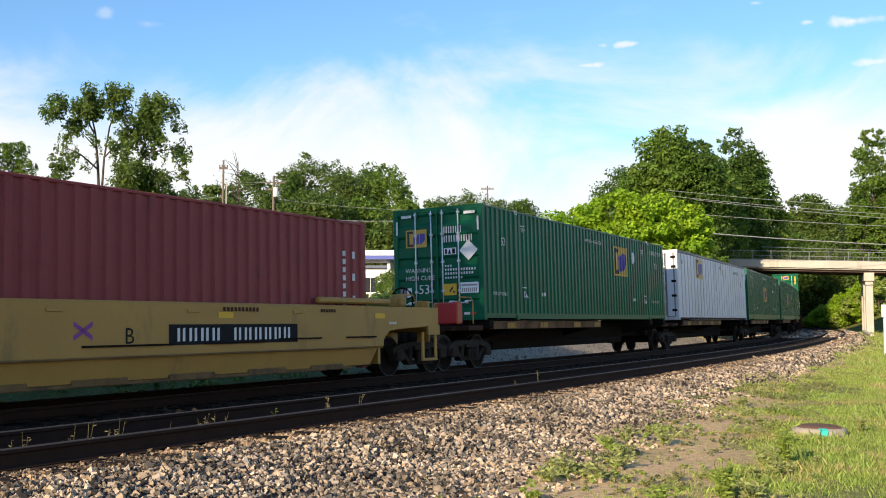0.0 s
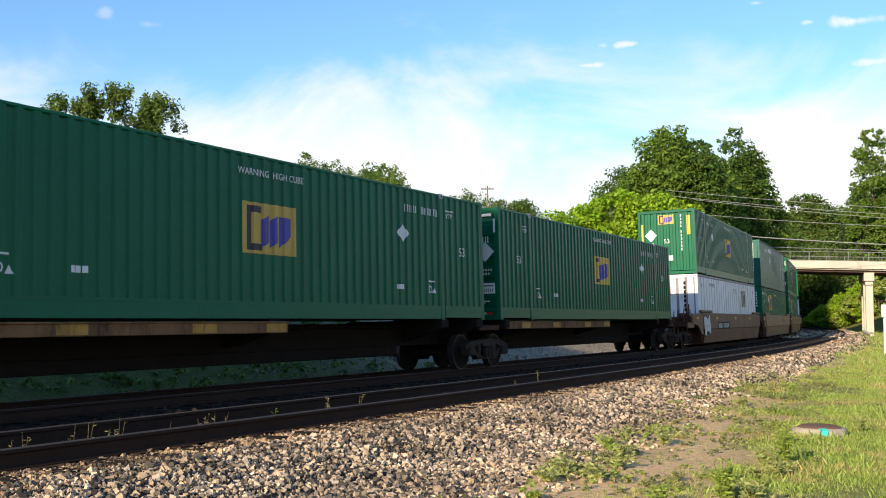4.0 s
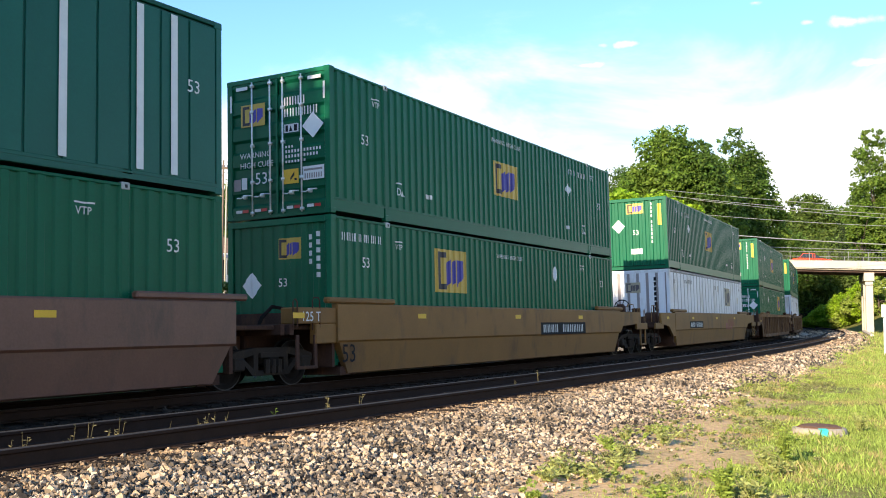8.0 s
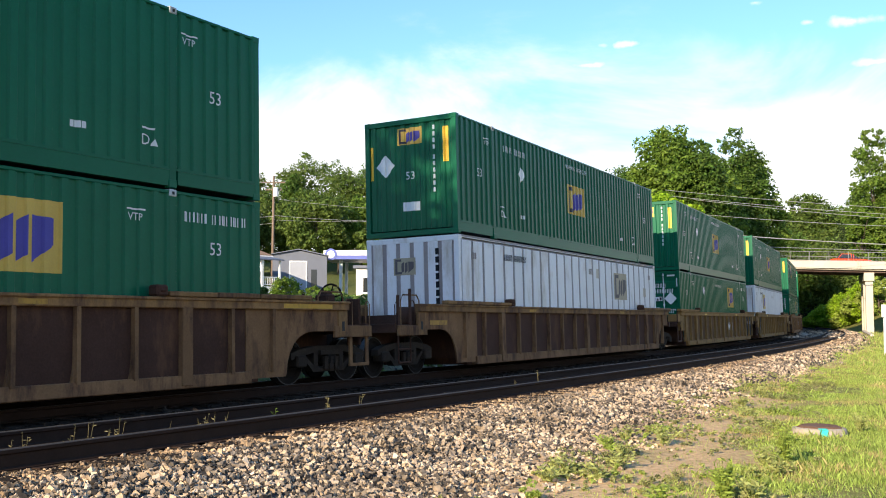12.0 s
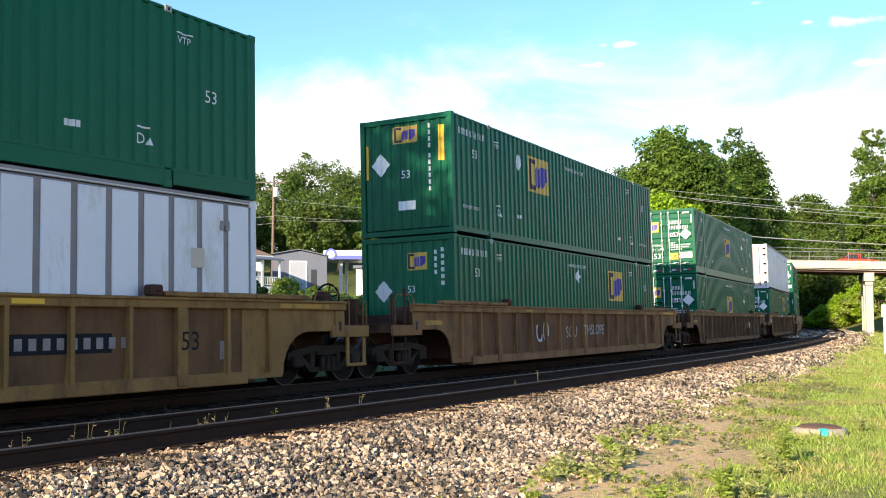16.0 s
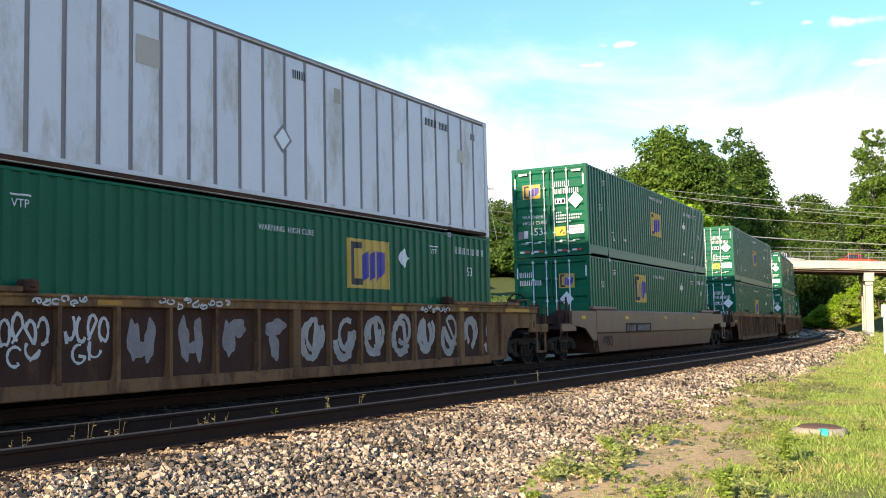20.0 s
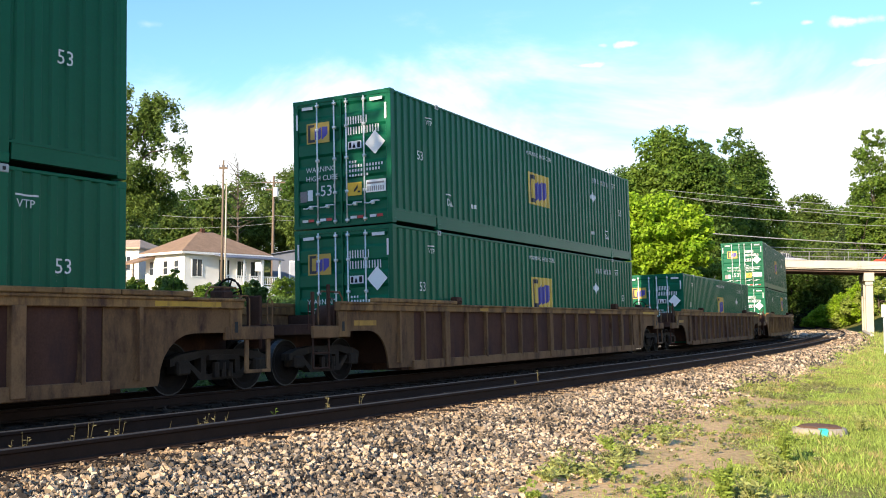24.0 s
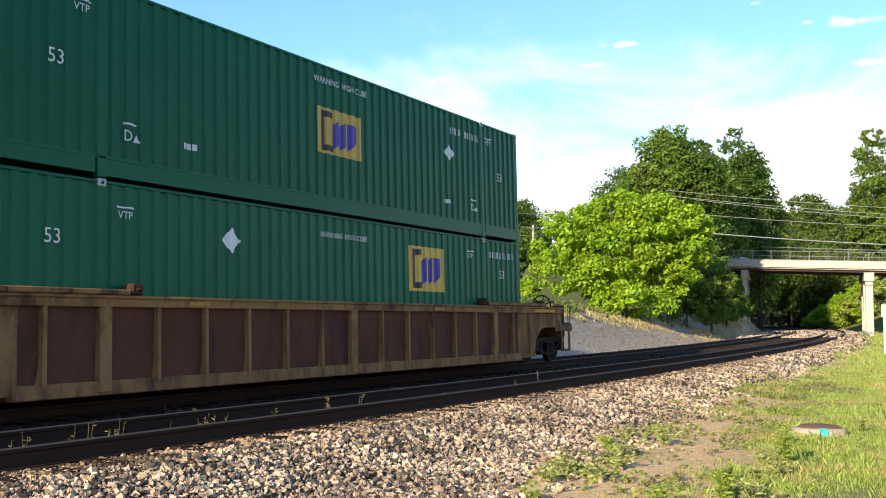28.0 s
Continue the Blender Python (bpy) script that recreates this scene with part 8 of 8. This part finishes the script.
def small_car(label, paint, m=None, l=4.3):
    w = 1.74
    c = thing("car", label, "car", "cars", m=m)
    part("body", car_body(bmesh.new(), l, w), paint, c, "painted body", True)
    bm = bmesh.new()
    lo = [(-l / 2 + 0.55, 0.88), (l / 2 - 1.15, 0.88)]
    hi = [(-l / 2 + 1.05, 1.40), (l / 2 - 1.95, 1.40)]
    vs = []
    for (x0, z), (x1, _), ww in ((lo[0], lo[1], w / 2 - 0.08), (hi[0], hi[1], w / 2 - 0.24)):
        vs.append([bm.verts.new(p) for p in ((x0, -ww, z), (x1, -ww, z), (x1, ww, z), (x0, ww, z))])
    for k in range(4):
        bm.faces.new((vs[0][k], vs[0][(k + 1) % 4], vs[1][(k + 1) % 4], vs[1][k]))
    bm.faces.new(vs[1])
    part("windows", bm, GLASS_DARK, c, "dark glazed cabin")
    bm = bmesh.new()
    prism(bm, [(hi[0][0] - 0.04, 1.385), (hi[0][0] + 0.15, 1.44), (hi[1][0] - 0.15, 1.44), (hi[1][0] + 0.06, 1.385)], "y", -w / 2 + 0.22, w / 2 - 0.22)
    part("roof", bm, paint, c)
    for x, t in ((-l / 2 + 1.0, 0.42), (l / 2 - 1.72, 0.35), (0.05, 0.02)):
        bm = bmesh.new()
        for sy in (-1, 1):
            tube(bm, [(x - t * 0.5, sy * (w / 2 - 0.07), 0.88), (x + t * 0.5 if t > 0.1 and x < 0 else x - t * 0.5, sy * (w / 2 - 0.23), 1.40)], 0.035, 5)
        part("pillar", bm, paint, c)
    tyre = shared("car_tyre", lambda: bm_mesh("wheel", tube(bmesh.new(), [(0, -0.1, 0), (0, 0.1, 0)], 0.31, 18), DARK))
    rim = shared("car_rim", lambda: bm_mesh("rim", tube(bmesh.new(), [(0, -0.108, 0), (0, 0.108, 0)], 0.19, 14), FENCE))
    for x in (-l / 2 + 0.85, l / 2 - 0.85):
        for sy in (-1, 1):
            t = put("wheel", tyre, c, pose(x, sy * (w / 2 - 0.1), 0.31))
            put("rim", rim, t)
    for sy in (-1, 1):
        bm = boxes((l / 2 - 0.12, l / 2 + 0.012, sy * 0.6 - 0.16, sy * 0.6 + 0.16, 0.58, 0.72), bevel=0.02)
        part("headlight", bm, PLACARD, c)
        bm = boxes((-l / 2 - 0.012, -l / 2 + 0.1, sy * 0.6 - 0.16, sy * 0.6 + 0.16, 0.6, 0.76), bevel=0.02)
        part("tail_light", bm, RED, c)
    return c


ROAD_CARS = [
    (small_car("red saloon car driving over the bridge", CAR_RED), 6.4, ((0, 33), (5.5, 21), (6.5, 8.8), (7.0, 7.6), (7.5, 6.75), (8.0, 5.7), (8.5, 4.85), (9.0, 4.1), (9.5, 3.55), (10, 3.1), (11, 2.25), (12, 1.7), (13, 1.25), (14.5, 1.0), (18, 1.0), (21.3, 0.95), (21.8, 0.6), (22.5, -0.3), (23.5, -1.45), (24.0, -2.75), (24.5, -4.5), (28, -22))),
    (small_car("silver saloon car driving over the bridge", CAR_SILVER), 6.4, ((0, 120), (14, 22), (17, 9.3), (19, 8.7), (23.6, 8.6), (24.5, 8.1), (25, 7.55), (25.5, 5.8), (26, 3.7), (26.5, 1.65), (27, -0.95), (27.5, -4.0), (28, -7.5))),
    (small_car("white saloon car turning on to the bridge", PAINT_WHITE), 6.4, ((0, 160), (20, 60), (26.5, 20), (27.5, 16.2), (28, 14.6))),
]


# ---- buildings ----
def wall_box(parent, name, material, x0, x1, y0, y1, z0, z1, label=""):
    return part(name, boxes((x0, x1, y0, y1, z0, z1)), material, parent, label)


def window(parent, x, z, w, h, y):
    f = put("window", bm_mesh("window", boxes((x - w / 2 - 0.06, x + w / 2 + 0.06, y - 0.05, y + 0.01, z - 0.06, z), (x - w / 2 - 0.06, x + w / 2 + 0.06, y - 0.05, y + 0.01, z + h, z + h + 0.06), (x - w / 2 - 0.06, x - w / 2, y - 0.05, y + 0.01, z, z + h), (x + w / 2, x + w / 2 + 0.06, y - 0.05, y + 0.01, z, z + h), (x - 0.02, x + 0.02, y - 0.04, y + 0.01, z, z + h)), PAINT_WHITE), parent, None, "white window frame")
    put("pane", bm_mesh("pane", boxes((x - w / 2, x + w / 2, y - 0.02, y + 0.012, z, z + h)), GLASS_DARK), f)


def hip_roof(bm, x0, x1, y0, y1, z0, z1, inset, t=0.14):
    lo = [bm.verts.new(p) for p in ((x0, y0, z0), (x1, y0, z0), (x1, y1, z0), (x0, y1, z0))]
    lw = [bm.verts.new((v.co.x, v.co.y, z0 - t)) for v in lo]
    ym = (y0 + y1) / 2
    a, b = bm.verts.new((x0 + inset, ym, z1)), bm.verts.new((x1 - inset, ym, z1))
    bm.faces.new((lo[0], lo[1], b, a))
    bm.faces.new((lo[1], lo[2], b))
    bm.faces.new((lo[2], lo[3], a, b))
    bm.faces.new((lo[3], lo[0], a))
    for k in range(4):
        bm.faces.new((lw[k], lw[(k + 1) % 4], lo[(k + 1) % 4], lo[k]))
    bm.faces.new(lw[::-1])
    return bm


ROLLER = mat("roller_door", (0.34, 0.36, 0.42), 0.6, vary=0.1, bump=0)


def build_houses():
    # main house: corner towards the track
    d = 76.0
    x, y = at_px(326, d)
    g = 3.9
    h = thing("house", "white single-storey house with a brown hip roof and porch", "house", m=pose(x, y, g, 0, 0, 46))
    # local x runs along the porch side, y along the other
    wall_box(h, "wall", HOUSE_WHITE, 0.0, 7.4, 0.0, 5.8, -1.2, 2.5, "white painted siding")
    part("roof", hip_roof(bmesh.new(), -0.5, 7.9, -0.5, 6.3, 2.5, 4.35, 3.5), SHINGLE, h, "brown shingle hip roof")
    part("porch_roof", prism(bmesh.new(), [(-2.2, 1.98), (-2.2, 2.08), (-0.54, 2.36), (-0.54, 2.26)], "x", 2.3, 7.8), METAL_GREY, h, "low grey porch roof")
    part("porch_floor", boxes((2.3, 7.6, -2.1, -0.02, -1.2, -0.12)), PAINT_WHITE, h)
    for px in (2.4, 4.1, 5.8, 7.5):
        part("porch_post", boxes((px - 0.07, px + 0.07, -2.05, -1.91, -0.12, 1.98)), PAINT_WHITE, h)
    for px in (2.5, 4.2, 5.9):
        part("porch_rail", boxes((px, px + 1.5, -2.0, -1.95, 0.60, 0.67), (px, px + 1.5, -2.0, -1.95, 0.0, 0.06), *[(px + 0.06 + k * 0.17, px + 0.10 + k * 0.17, -1.99, -1.96, 0.06, 0.60) for k in range(9)]), PAINT_WHITE, h)
    part("door", boxes((3.1, 4.0, -0.06, 0.02, -0.1, 1.95)), GLASS_DARK, h, "dark front door")
    for wx in (1.1, 5.2, 6.5):
        window(h, wx, 0.6, 0.85, 1.3, 0.0)
    part("fascia", boxes((-0.53, 7.93, -0.53, -0.49, 2.28, 2.46), (-0.53, -0.49, -0.49, 6.33, 2.28, 2.46)), PAINT_WHITE, h, "white eaves board")
    side = pose(0, 5.8, 0, 0, 0, -90)
    for wx in (1.0, 3.1, 4.7):
        w = put("window", bm_mesh("window", boxes((wx - 0.36, wx + 0.36, -0.05, 0.01, 0.7, 0.76), (wx - 0.36, wx + 0.36, -0.05, 0.01, 1.8, 1.86), (wx - 0.36, wx - 0.30, -0.05, 0.01, 0.76, 1.8), (wx + 0.30, wx + 0.36, -0.05, 0.01, 0.76, 1.8), (wx - 0.30, wx + 0.30, -0.05, 0.01, 1.26, 1.31)), PAINT_WHITE), h, side, "white window frame")
        put("pane", bm_mesh("pane", boxes((wx - 0.30, wx + 0.30, -0.02, 0.012, 0.76, 1.8)), GLASS_DARK), w)
    part("chimney", boxes((3.2, 3.5, 2.75, 3.05, 3.9, 4.62)), RUST, h)
    part("side_awning", prism(bmesh.new(), [(-1.9, 1.55), (-1.9, 1.65), (0.0, 2.25), (0.0, 2.1)], "y", 4.4, 7.0), SHINGLE, h)
    part("side_deck", boxes((-2.0, -0.02, 3.6, 7.0, -1.2, -0.25)), HOUSE_WHITE, h, "white boarded porch base")
    for k in (4.5, 5.7, 6.9):
        part("awning_post", boxes((-1.85, -1.75, k - 0.05, k + 0.05, -0.3, 1.6)), POLE, h)
    # second house behind the locust
    x, y = at_px(200, 82)
    h2 = thing("house", "cream hip-roofed house half hidden behind the tree", "house", m=pose(x, y, 4.3, 0, 0, -12))
    wall_box(h2, "wall", HOUSE_WHITE, -2.1, 2.3, 0, 5, -1.6, 2.75, "cream siding")
    part("roof", hip_roof(bmesh.new(), -2.4, 2.6, -0.4, 5.4, 2.75, 3.6, 1.6), SHINGLE_PALE, h2, "pale tan shingle roof")
    window(h2, -0.8, 0.9, 0.7, 1.1, 0.0)
    window(h2, 1.2, 0.9, 0.7, 1.1, 0.0)
    # grey shed
    x, y = at_px(482, 88)
    s = thing("shed", "grey sheet-metal garage with a pale roller door", "shed", m=pose(x, y, 3.9, 0, 0, 8))
    bm = bmesh.new()
    prism(bm, [(0, -1), (0, 3.0), (2.3, 3.4), (4.8, 2.9), (4.8, -1)], "y", 0, 6)
    part("wall", bm, METAL_GREY, s, "grey metal wall")
    bm = bmesh.new()
    prism(bm, [(-0.15, 3.0), (2.3, 3.46), (4.95, 2.9), (4.95, 2.98), (2.3, 3.54), (-0.15, 3.08)], "y", -0.25, 6.2)
    part("roof", bm, METAL_GREY, s)
    d = part("roller_door", boxes((1.55, 2.95, -0.04, 0.02, -0.5, 2.35)), ROLLER, s, "pale blue-grey roller door")
    part("door", boxes((3.4, 3.9, -0.04, 0.02, -0.5, 1.7)), GLASS_DARK, s)
    part("door_frame", boxes((1.45, 1.55, -0.06, 0.02, -0.5, 2.45), (2.95, 3.05, -0.06, 0.02, -0.5, 2.45), (1.45, 3.05, -0.06, 0.02, 2.35, 2.47)), PAINT_WHITE, s)
    # filling-station canopy
    x, y = at_px(572, 92)
    c = thing("station_canopy", "flat white and blue filling-station canopy on posts", "canopy", m=pose(x, y, 3.6, 0, 0, -2))
    zb = height_at(460, 92) - 3.6
    part("fascia", boxes((0, 14.4, 0, 6.0, zb + 0.35, zb + 0.85), bevel=0.03), PAINT_WHITE, c, "white fascia band")
    part("blue_band", boxes((-0.02, 14.42, -0.02, 6.02, zb, zb + 0.345)), CANOPY_BLUE, c, "blue lower band")
    part("end_disc", tube(bmesh.new(), [(0.7, -0.06, zb + 0.45), (0.7, 0.02, zb + 0.45)], 0.55, 24), CANOPY_BLUE, c, "round blue sign on the fascia")
    part("end_disc", tube(bmesh.new(), [(0.7, -0.09, zb + 0.45), (0.7, -0.05, zb + 0.45)], 0.36, 24), PAINT_WHITE, c)
    for px in (1.5, 6.0, 11.8):
        for py in (1.0, 5.0):
            part("post", boxes((px - 0.14, px + 0.14, py - 0.14, py + 0.14, -1, zb)), PAINT_WHITE, c)
    st = thing("shop", "low cream shop behind the filling station", "shop", m=pose(x + 2, y + 12, 3.6))
    wall_box(st, "wall", HOUSE_WHITE, 0, 11, 0, 6, -1, 2.9, "cream wall")
    part("roof", boxes((-0.3, 11.3, -0.3, 6.3, 2.9, 3.2)), METAL_GREY, st)
    for wx in (1.5, 4.0, 7.5, 9.5):
        window(st, wx, 0.4, 1.5, 1.5, 0.0)
    cx, cy = at_px(838, 86)
    small_car("white parked car by the filling station", PAINT_WHITE, pose(cx, cy, float(ground_z(np.array([cx]), np.array([cy]))[0]), 0, 0, 5))
    cx, cy = at_px(22, 62)
    small_car("white parked car behind the fence", PAINT_WHITE, pose(cx, cy, float(ground_z(np.array([cx]), np.array([cy]))[0]), 0, 0, 20))


build_houses()


# ---- fence, poles, wires, signs ----
def build_fence():
    f = thing("chain_link_fence", "long chain-link fence with steel posts along the bank", "fence")
    pts = [(at_px(px, dep)) for px, dep in ((-160, 40), (-60, 44), (40, 48), (140, 52), (240, 56))]
    post = shared("fence_post", lambda: bm_mesh("fence_post", tube(bmesh.new(), [(0, 0, -0.3), (0, 0, 1.5)], 0.035, 6), FENCE))
    for (xa, ya), (xb, yb) in zip(pts, pts[1:]):
        n = 3
        for k in range(n):
            t0, t1 = k / n, (k + 1) / n
            x0, y0, x1, y1 = xa + (xb - xa) * t0, ya + (yb - ya) * t0, xa + (xb - xa) * t1, ya + (yb - ya) * t1
            z0 = float(ground_z(np.array([x0]), np.array([y0]))[0])
            z1 = float(ground_z(np.array([x1]), np.array([y1]))[0])
            put("fence_post", post, f, pose(x0, y0, z0))
            bm = bmesh.new()
            tube(bm, [(x0, y0, z0 + 1.45), (x1, y1, z1 + 1.45)], 0.025, 5)
            m = 16
            for i in range(-m // 2, m):
                for dirn in (1, -1):
                    a, b = i / m, (i + m * 0.35) / m
                    if dirn < 0:
                        a, b = b, a
                    if 0 <= a <= 1 and 0 <= b <= 1:
                        pa = (x0 + (x1 - x0) * a, y0 + (y1 - y0) * a, z0 + (z1 - z0) * a + 0.05)
                        pb = (x0 + (x1 - x0) * b, y0 + (y1 - y0) * b, z0 + (z1 - z0) * b + 1.42)
                        tube(bm, [pa, pb], 0.006, 3, False)
            part("mesh_panel", bm, FENCE, f, "wire mesh panel")


build_fence()


def utility_pole(px, depth, top_py, label, arms=(), r=0.14, material=None, lamp=False, can=False):
    x, y = at_px(px, depth)
    g = float(ground_z(np.array([x]), np.array([y]))[0])
    h = height_at(top_py, depth) - g
    p = thing("utility_pole", label, "pole", "utility poles", m=pose(x, y, g))
    part("post", tube(bmesh.new(), [(0, 0, -0.5), (0, 0, h * 0.5), (0, 0, h)], [r, r * 0.85, r * 0.65], 8), material or POLE, p, "weathered round post", True)
    for z, l in arms:
        part("cross_arm", boxes((-l / 2, l / 2, -0.06, 0.06, h - z - 0.06, h - z + 0.06)), POLE, p)
        for k in (-0.45, -0.15, 0.15, 0.45):
            part("insulator", tube(bmesh.new(), [(k * l, 0, h - z + 0.06), (k * l, 0, h - z + 0.2)], 0.04, 6), METAL_GREY, p)
    if lamp:
        part("lamp_arm", tube(bmesh.new(), [(0, 0, h * 0.72), (-1.0, -0.4, h * 0.78), (-1.8, -0.6, h * 0.77)], 0.04, 6), FENCE, p)
        part("lamp_head", boxes((-2.4, -1.7, -0.75, -0.45, h * 0.77 - 0.1, h * 0.77 + 0.06), bevel=0.04), PAINT_WHITE, p)
        part("guy_wire", tube(bmesh.new(), [(0, 0, h * 0.95), (1.6, 0.3, h * 0.2)], 0.02, 4), WIRE, p)
    if can:
        part("transformer", tube(bmesh.new(), [(0.25, -0.2, h - 2.0), (0.25, -0.2, h - 1.1)], 0.24, 12), PLACARD, p, "pale round transformer")
    return p


utility_pole(392, 60, 283, "tall brown wooden utility pole beside the house", ((0.5, 0.5),), 0.085)
utility_pole(398, 60.5, 322, "pale conduit pole beside the house", (), 0.06, CONCRETE)
utility_pole(482, 95, 312, "wooden utility pole with a transformer", ((0.6, 2.2), (1.3, 1.6)), 0.16, can=True)
utility_pole(863, 120, 328, "wooden utility pole with a street lamp", ((0.4, 1.5),), 0.12, lamp=True)
utility_pole(944, 130, 398, "pale wooden utility pole on the hill", ((0.4, 1.6),), 0.15, CONCRETE)
utility_pole(62, 47, 374, "thin grey metal pole behind the fence", (), 0.05, FENCE)


def wires():
    w = thing("power_lines", "thin overhead power lines", "power line")
    rows = (((1180, 335), (1700, 372), 98, 4, 0.022), ((1190, 346), (1700, 384), 98, 4, 0.022), ((1235, 378), (1700, 402), 98, 4, 0.022), ((1255, 412), (1700, 436), 98, 3, 0.045), ((1230, 352), (1700, 392), 98, 4, 0.022), ((1350, 436), (1700, 444), 118, 1, 0.03),
            ((150, 352), (392, 348), 62, 8, 0.009), ((230, 377), (482, 384), 64, 6, 0.013), ((250, 405), (482, 396), 64, 4, 0.009), ((482, 352), (863, 372), 108, 8, 0.013), ((482, 382), (863, 386), 108, 8, 0.018), ((482, 390), (863, 378), 108, 8, 0.013), ((863, 384), (944, 404), 122, 2, 0.013), ((863, 372), (1000, 378), 126, 3, 0.013), ((863, 408), (960, 420), 124, 1, 0.013), ((392, 318), (482, 322), 75, 3, 0.007), ((-50, 410), (200, 400), 58, 6, 0.009))
    for (xa, ya), (xb, yb), dep, sag, r in rows:
        pts = []
        for k in range(13):
            t = k / 12
            x, y = at_px(xa + (xb - xa) * t, dep)
            pts.append((x, y, height_at(ya + (yb - ya) * t + sag * 4 * t * (1 - t), dep)))
        part("wire", tube(bmesh.new(), pts, r, 5), WIRE, w)


wires()


def build_signs():
    x, y = at_px(1564, 44)
    g = float(ground_z(np.array([x]), np.array([y]))[0])
    m = thing("marker_post", "short white trackside marker post", "post", m=pose(x, y, g))
    zt = height_at(538, 44) - g
    part("post", boxes((-0.05, 0.05, -0.05, 0.05, -0.3, zt), bevel=0.01), PAINT_WHITE, m, "white post")
    part("plate", boxes((-0.16, 0.16, -0.08, -0.05, zt - 0.55, zt)), PAINT_WHITE, m, "white plate")
    x, y = at_px(457, 68)
    g = float(ground_z(np.array([x]), np.array([y]))[0])
    s = thing("road_sign", "small white sign on a post", "sign", m=pose(x, y, g))
    zt = height_at(466, 68) - g
    part("post", tube(bmesh.new(), [(0, 0, -0.3), (0, 0, zt)], 0.04, 6), FENCE, s)
    part("plate", boxes((-0.2, 0.2, -0.07, -0.04, zt - 0.6, zt)), PAINT_WHITE, s, "white blank plate")
    x, y, a = along(88, 3.2)
    b = thing("boulder", "pale rounded boulder between the tracks", "rock", m=pose(*along(72, -2.2)[:2], -0.15))
    bm = bmesh.new()
    bmesh.ops.create_icosphere(bm, subdivisions=3, radius=0.42)
    for v in bm.verts:
        v.co *= 1 + 0.18 * noise.noise(v.co * 2.2)
        v.co.z *= 0.75
    part("rock", bm, OLD_CONCRETE, b, "", True)
    # pale kerb-like edge of the ballast at the far bend
    k = thing("concrete_kerb", "low pale concrete kerb at the bend", "kerb")
    bm = bmesh.new()
    (ax, ay, _), (bx, by, _) = along(78, -7.4), along(92, -7.2)
    tube(bm, [(ax, ay, -0.1), (bx, by, 0.1)], 0.16, 6)
    part("kerb", bm, CONCRETE, k)
    # undergrowth by the house: bushes
    for i, (px, dep, top, w) in enumerate(((300, 52, 486, 60), (235, 46, 492, 70), (370, 56, 500, 60), (150, 42, 497, 60), (60, 40, 500, 80), (430, 62, 502, 60), (505, 66, 490, 60), (560, 66, 505, 70), (720, 78, 470, 100), (780, 78, 500, 60), (690, 76, 480, 60))):
        simple_tree("leafy green bush on the bank", px, dep, top, w, LEAF_MID, 220 + i, 1800, 0.16, 60, 0.02, name="bush", group="bank bushes")
    # thin bare tree
    x, y = at_px(418, 100)
    g = float(ground_z(np.array([x]), np.array([y]))[0])
    t = thing("bare_tree", "thin pale tree with nearly bare twigs", "tree", m=pose(x, y, g))
    rng = random.Random(8)
    bm = bmesh.new()
    top = height_at(285, 100) - g
    tube(bm, [(0, 0, -0.3), (0.1, 0, top * 0.5), (0, 0, top)], [0.16, 0.1, 0.03], 6)
    for k in range(46):
        z = top * rng.uniform(0.45, 0.97)
        a = rng.uniform(0, 6.28)
        l = rng.uniform(0.8, 2.4)
        e = Vector((math.cos(a) * l, math.sin(a) * l, z + l * rng.uniform(0.2, 0.8)))
        tube(bm, [(0, 0, z), e * 0.5 + Vector((0, 0, z * 0.5 + 0.1)), e], [0.045, 0.03, 0.012], 4)
    part("trunk", bm, BARK, t, "bare trunk and twigs")
    me, _ = crown_mesh("crown", [(0, 0, top * 0.75, 2.4, 2.4, 2.6, 1)], 500, 0.22, LEAF_OLIVE, 9, 40)
    put("crown", me, t, None, "sparse new leaves")


build_signs()


# ---- what moves ----
def motions():
    a, b = TRAVEL
    for ob, s0, length, height in MOVING:
        rows = []
        for i in range(29):
            t = float(i)
            rows.append((t, car_pose(s0 - (a * t - b * t * t), length) @ Matrix.Translation((0, 0, height))))
        walk(ob, rows)
    for car, side, keys in ROAD_CARS:
        walk(car, [(float(t), bridge_pose(w, deck_z(w) - 0.62) @ pose(0, 9.0 - side, 0, 0, 2.06, 0)) for t, w in keys])


motions()
